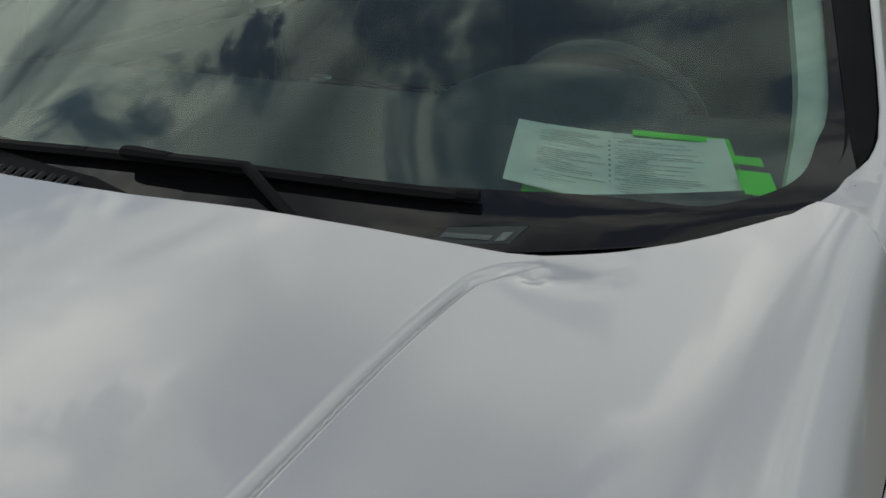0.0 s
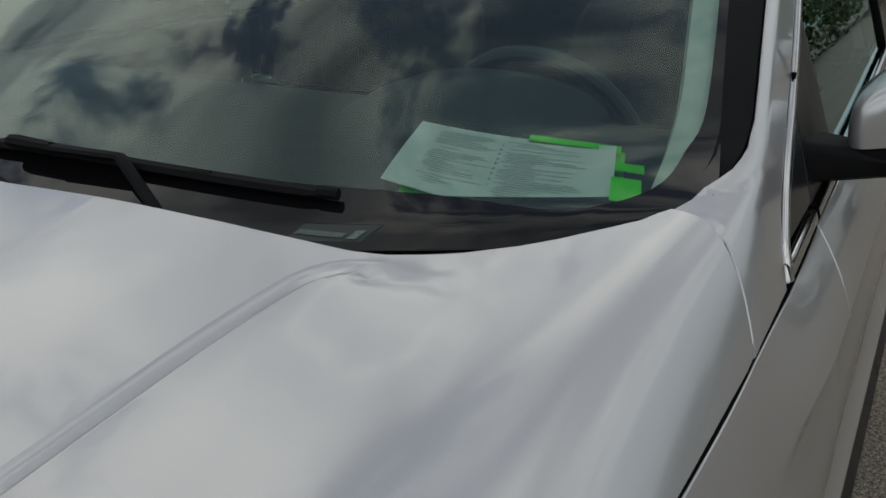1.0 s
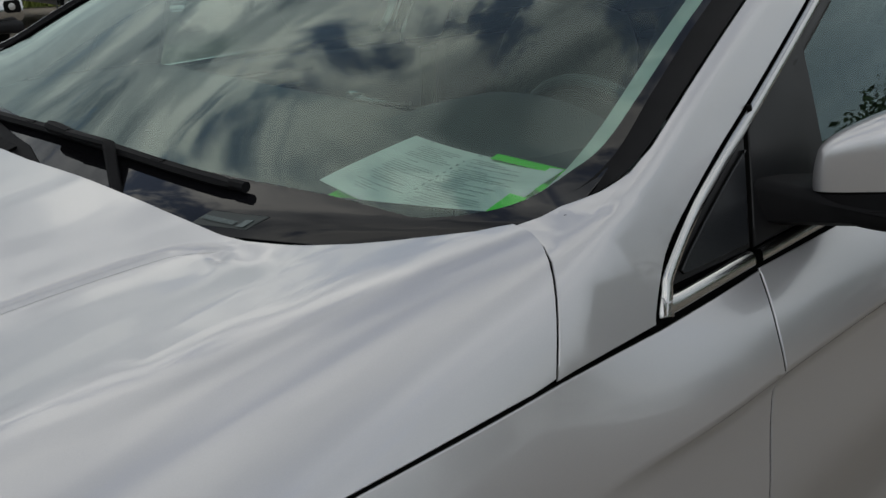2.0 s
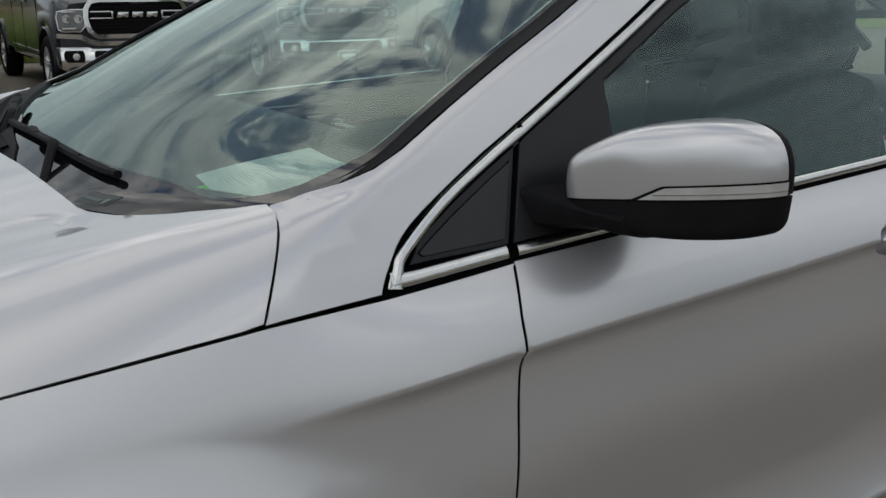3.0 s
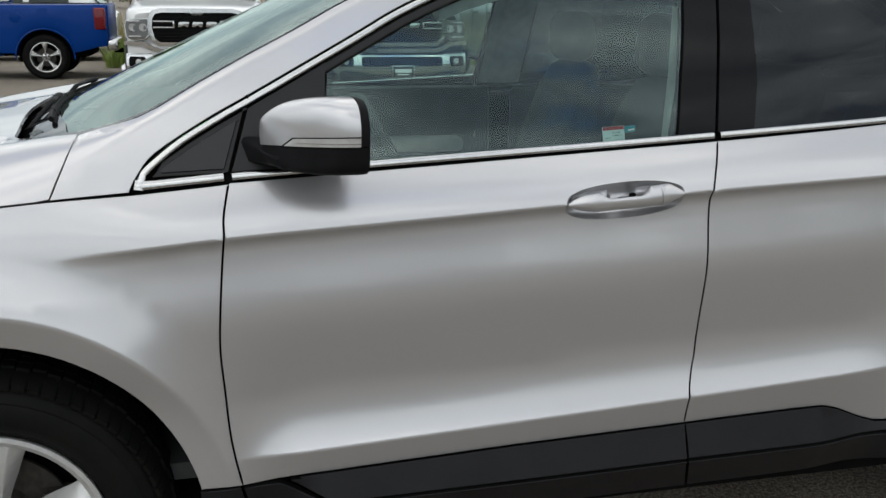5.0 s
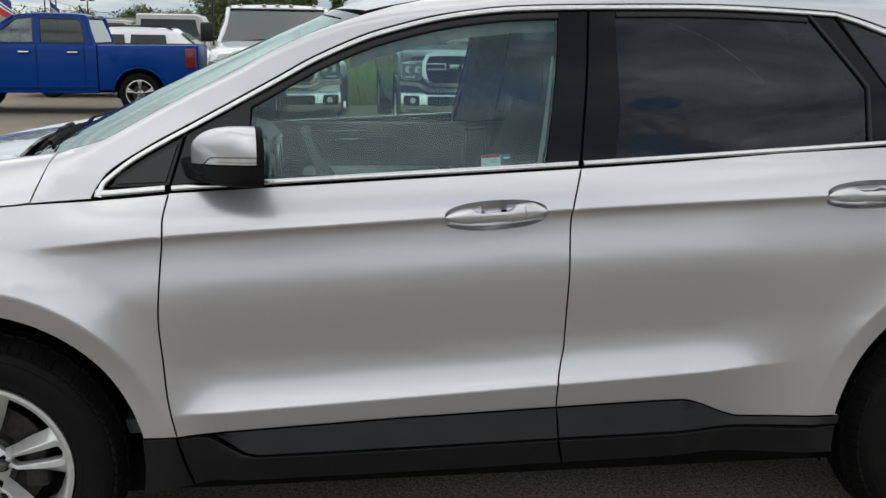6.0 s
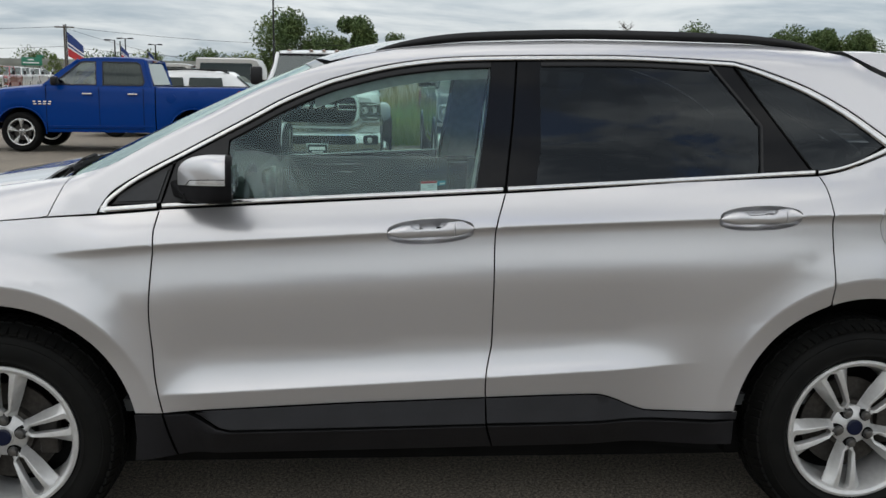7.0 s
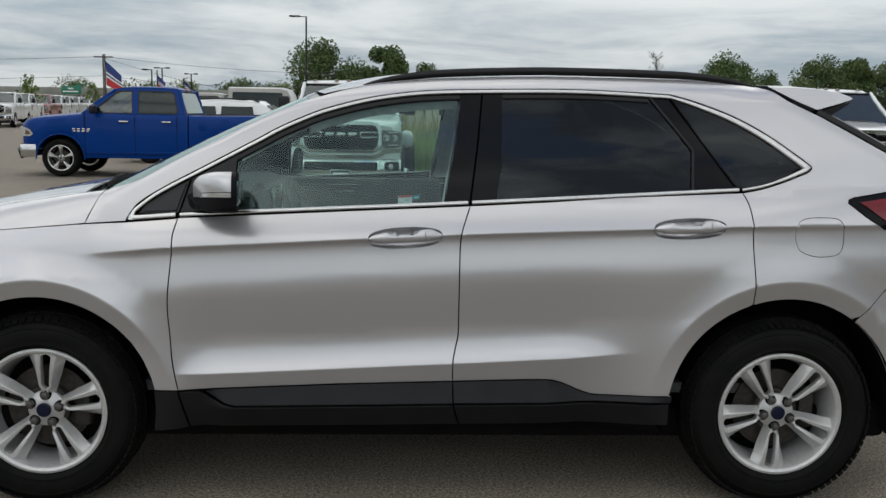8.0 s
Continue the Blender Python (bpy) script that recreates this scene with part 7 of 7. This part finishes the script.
blades("tall_grass", BLADE, "tall green grass on the verge", 26000, -1.6, 26, 18.3, 34, 0.35, 1.05, 0.022, 3)
blades("dry_weeds", STALK, "dry brown weeds above the grass", 9000, -1.6, 26, 20.5, 36, 1.1, 1.9, 0.020, 4, 0.12)

# ---------------------------------------------------------------- trees
BARK = material("bark", (0.07, 0.055, 0.04), rough=0.95, noise_scale=6, noise_amount=0.25, bump=0.4, bump_scale=30)
LEAF = material("leaves", (0.045, 0.085, 0.022), rough=0.7, noise_scale=0.5, noise_amount=0.2, noise_colour=(0.085, 0.12, 0.03))
LEAF_PALE = material("pale_leaves", (0.11, 0.16, 0.04), rough=0.7, noise_scale=0.5, noise_amount=0.2, noise_colour=(0.15, 0.18, 0.06))


def tree(x, y, h, w, seed, leaf=LEAF, count=4200, label="broad leafy tree beyond the lot", bare=False, low=0.12, leaf_size=0.024):
    rng = random.Random(seed)
    t = empty("tree", label, "tree", "trees beyond the lot")
    bm = bmesh.new()
    tips = []

    def limb(p, d, length, r, depth):
        q = p + d * length
        seg = tube([p, p.lerp(q, 0.5) + Vector((rng.gauss(0, 0.04), rng.gauss(0, 0.04), 0)) * length, q], lambda u: r * (1 - 0.45 * u), 6)
        me = bpy.data.meshes.new("limb")
        seg.to_mesh(me)
        seg.free()
        bm.from_mesh(me)
        bpy.data.meshes.remove(me)
        tips.append(q)
        if depth:
            for _ in range(4 if bare else 3 if depth > 1 else 2):
                nd = (d + Vector((rng.gauss(0, 0.5 if bare else 0.6), rng.gauss(0, 0.5 if bare else 0.6), rng.gauss(0.12, 0.3)))).normalized()
                limb(p.lerp(q, rng.uniform(0.6, 1.0)), nd, length * (rng.uniform(0.42, 0.6) if bare else rng.uniform(0.55, 0.8)), r * (0.42 if bare else 0.55), depth - 1)

    limb(Vector((0, 0, 0)), Vector((0, 0, 1)), h * (0.95 if bare else 0.36), h * (0.009 if bare else 0.022), 0 if bare else 3)
    if bare:
        # a small round head of fine twigs
        for k in range(26):
            a, z = rng.uniform(0, 2 * math.pi), h * rng.uniform(0.70, 0.95)
            d = Vector((math.cos(a) * 0.75, math.sin(a) * 0.75, rng.uniform(0.35, 1.0))).normalized()
            limb(Vector((0, 0, z)), d, h * 0.11 * rng.uniform(0.6, 1.1), h * 0.0032, 2)
    part("trunk", bm, BARK, t, "grey-brown trunk and limbs", 60)
    if not bare:
        lobes = []
        for k in range(17):
            a, e = rng.uniform(0, 2 * math.pi), rng.uniform(low, 1.0)
            rad = w / 2 * math.sqrt(max(0.05, 1 - (2 * e - 0.9) ** 2 * 0.8)) * rng.uniform(0.35, 0.8)
            lobes.append((Vector((rad * math.cos(a), rad * math.sin(a) * 0.8, h * (0.16 + 0.70 * e))), w * rng.uniform(0.13, 0.25)))
        vs, fs = [], []
        s = h * leaf_size * (1.5 if y > 150 else 1.0)
        for _ in range(count):
            c, r = lobes[rng.randrange(len(lobes))]
            d = Vector((rng.gauss(0, 1), rng.gauss(0, 1), rng.gauss(0, 0.8))).normalized() * r * rng.random() ** 0.35
            p = c + d
            a1 = Vector((rng.gauss(0, 1), rng.gauss(0, 1), rng.gauss(0, 1))).normalized()
            a2 = a1.cross(Vector((rng.gauss(0, 1), rng.gauss(0, 1), rng.gauss(0, 1)))).normalized()
            k = len(vs)
            sz = s * rng.uniform(0.6, 1.4)
            vs += [p - a1 * sz, p + a2 * sz * 0.6, p + a1 * sz, p - a2 * sz * 0.6]
            fs.append((k, k + 1, k + 2, k + 3))
        mesh_object("crown", vs, fs, leaf, t, "dense uneven green crown", flat=True)
    t.location = (x, y, 0)
    return t


for x, y, h, w, seed, kind in ((-7.5, 110, 8.3, 9.5, 11, LEAF), (-0.7, 110, 8.7, 5.4, 12, LEAF), (3.8, 110, 6.5, 3.4, 13, LEAF), (40.3, 110, 7.4, 8.2, 14, LEAF), (44.6, 110, 6.2, 4.6, 15, LEAF),
                               (51, 110, 7.2, 8.0, 16, LEAF), (55.8, 110, 8.1, 5.2, 17, LEAF), (59.5, 110, 7.2, 7.0, 18, LEAF), (67, 108, 7.6, 8.0, 19, LEAF), (76, 104, 8.2, 9.0, 20, LEAF), (88, 98, 7.8, 9.0, 21, LEAF)):
    tree(x, y, h * 1.12, w * 1.15, seed, kind, 15000 if w > 4.8 else 8000, leaf_size=0.016)
tree(31.2, 110, 8.4, 1.3, 22, bare=True, label="bare leafless tree beyond the lot")
tree(-23.2, 60, 3.5, 1.9, 23, LEAF_PALE, 900, "young pale-green tree at the lot edge")
tree(-19.0, 60, 3.1, 1.2, 24, LEAF_PALE, 500, "young pale-green tree at the lot edge")
for k, (x, w, h) in enumerate(((-54, 14, 6.2), (-45, 10, 5.6), (-33, 12, 6.6), (-25, 10, 5.9), (-66, 13, 5.6), (-16, 12, 6.0))):
    tree(x, 200, h, w, 40 + k, LEAF_PALE if k % 2 else LEAF, 3600, "distant tree on the skyline", low=0.0)

# unseen tree belt on the sides behind the camera: closes the lot, darkens reflections
for k in range(26):
    a = radians(176 + k * 7.6)
    tree(75 * math.cos(a) * (1 + 0.1 * math.sin(k * 2.1)), 75 * math.sin(a), (5.2 if k < 16 else 11.0) + 1.2 * math.sin(k * 1.7), 11, 60 + k, LEAF, 2200, low=0.0)

# taller trees close behind the row across the aisle
for k, (x, y) in enumerate(((26, -19), (33, -15), (33, -24), (39, -8), (25, -27), (42, -17))):
    tree(x, y, 5.6 + 0.8 * math.sin(k * 2.3), 8.0, 90 + k, LEAF, 5000, "leafy tree behind the row across the aisle", low=0.0)

# ---------------------------------------------------------------- poles, flags, wires, sign
STEEL = material("dark_steel", (0.03, 0.03, 0.032), rough=0.5, metal=0.6, noise_scale=3, noise_amount=0.15)
POLE_WOOD = material("pole_wood", (0.10, 0.085, 0.07), rough=0.9, noise_scale=4, noise_amount=0.2)
FLAG_BLUE = material("flag_blue", (0.02, 0.045, 0.18), rough=0.8, noise_scale=4, noise_amount=0.12)
FLAG_RED = material("flag_red", (0.45, 0.03, 0.035), rough=0.8, noise_scale=4, noise_amount=0.12)
FLAG_WHITE = material("flag_white", (0.7, 0.7, 0.7), rough=0.8, noise_scale=4, noise_amount=0.08)
SIGN_GREEN = material("sign_green", (0.01, 0.16, 0.09), rough=0.5, noise_scale=2, noise_amount=0.1)
CONCRETE = material("weathered_concrete", (0.24, 0.25, 0.22), rough=0.9, noise_scale=0.4, noise_amount=0.15)


def lamp_post(x, y, h, arm, label, heads=1):
    p = empty("lamp_post", label, "lamp post", "lamp posts of the lot")
    part("post", tube([(0, 0, 0), (0, 0, h * 0.5), (0, 0, h)], lambda t: 0.09 - 0.02 * t, 8), STEEL, p)
    part("post_base", lathe([(0.25, 0), (0.25, 0.5), (0.22, 0.55), (0.1, 0.56)], 16, "z"), CONCRETE, p)
    for s in ((-1,) if heads == 1 else (-1, 1)):
        part("lamp_arm", tube([(0, 0, h - 0.05), (s * arm * 0.6, 0, h)], 0.04, 6), STEEL, p)
        part("lamp_head", box(s * arm, 0, h, arm * 0.9, 0.35, 0.14, 0.04), STEEL, p, "flat dark lamp head")
    p.location = (x, y, 0)
    return p


lamp_post(-7.1, 80, 9.1, 1.0, "tall dark lamp post with one arm")
lamp_post(-25.6, 105, 5.4, 0.6, "dark lamp post with two heads", 2)
lamp_post(-22.4, 105, 4.8, 0.5, "dark lamp post with two heads", 2)
lamp_post(-25.2, 99, 5.0, 0.7, "dark lamp post with one arm")


def flag(x, y, h, w, drop, pole_h):
    f = empty("flag_on_pole", "blue, white and red advertising flag on a dark pole", "flag", "advertising flags")
    part("pole", tube([(0, 0, 0), (0, 0, pole_h)], 0.06, 8), STEEL, f)
    bands = ((0.0, 0.42, FLAG_BLUE), (0.42, 0.50, FLAG_WHITE), (0.50, 0.58, FLAG_BLUE), (0.58, 0.66, FLAG_WHITE), (0.66, 1.0, FLAG_RED))
    for a, b, mat in bands:
        vs, fs = [], []
        n = 8
        for j in range(2):
            for i in range(n + 1):
                u = i / n
                v = (a, b)[j]
                z = h - drop * v * (0.95 + 0.05 * u) - 0.55 * drop * u * (1 - 0.55 * v)
                vs.append((0.06 + w * u, 0.10 * math.sin(u * 5 + v * 2), z))
        for i in range(n):
            fs.append((i, i + 1, i + n + 2, i + n + 1))
        vs += [(px, py + 0.012, pz) for px, py, pz in vs]
        m = 2 * (n + 1)
        fs += [tuple(k + m for k in q[::-1]) for q in fs]
        mesh_object("flag_band", vs, fs, mat, f)
    f.location = (x, y, 0)
    return f


flag(-28.8, 95, 5.6, 1.55, 2.5, 6.3)
flag(-24.4, 98, 4.4, 0.8, 1.4, 4.9)
flag(-23.0, 104, 4.0, 0.6, 1.1, 4.3)
upole = empty("utility_pole", "tall wooden utility pole with a crossarm", "pole")
part("post", tube([(0, 0, 0), (0, 0, 6.5)], lambda t: 0.13 - 0.03 * t, 8), POLE_WOOD, upole)
part("crossarm", box(0, 0, 6.25, 2.0, 0.12, 0.14, 0.02), POLE_WOOD, upole)
upole.location = (-30.5, 100, 0)
for k, (a, b) in enumerate((((-75, 100, 5.6), (-30.5, 100, 6.3)), ((-30.5, 100, 6.3), (0, 100, 4.9)), ((-75, 100, 3.6), (-30.5, 100, 4.3)), ((-30.5, 100, 4.3), (-10, 100, 3.6)), ((-30.2, 100, 6.1), (-18, 120, 3.0)))):
    a, b = Vector(a), Vector(b)
    path = [a.lerp(b, t) - Vector((0, 0, 0.45 * 4 * t * (1 - t))) for t in np.linspace(0, 1, 14)]
    tagged(part("overhead_wire", tube(path, 0.018, 5), STEEL), "thin dark overhead wire between poles", "wire", "overhead wires")
sign = empty("road_sign", "green road sign with pale bars on posts", "sign")
part("sign_board", box(0, 0, 2.95, 2.5, 0.06, 1.0, 0.02), SIGN_GREEN, sign)
part("sign_board", box(1.0, 0, 3.6, 0.9, 0.06, 0.3, 0.01), SIGN_GREEN, sign)
for z, w in ((3.15, 0.7), (2.78, 1.9)):
    part("sign_bar", box(-0.1, -0.04, z, w, 0.01, 0.16), FLAG_WHITE, sign)
for x in (-0.9, 0.9):
    part("sign_post", tube([(x, 0.06, 0), (x, 0.06, 2.8)], 0.06, 6), STEEL, sign)
sign.location = (-40.7, 120, 0)
bridge = bmesh.new()
add_box(bridge, -95, 185, 3.4, 130, 8, 1.5, 0.05)
tagged(part("overpass", bridge, CONCRETE), "long grey concrete overpass on the skyline", "bridge", "", "structure")
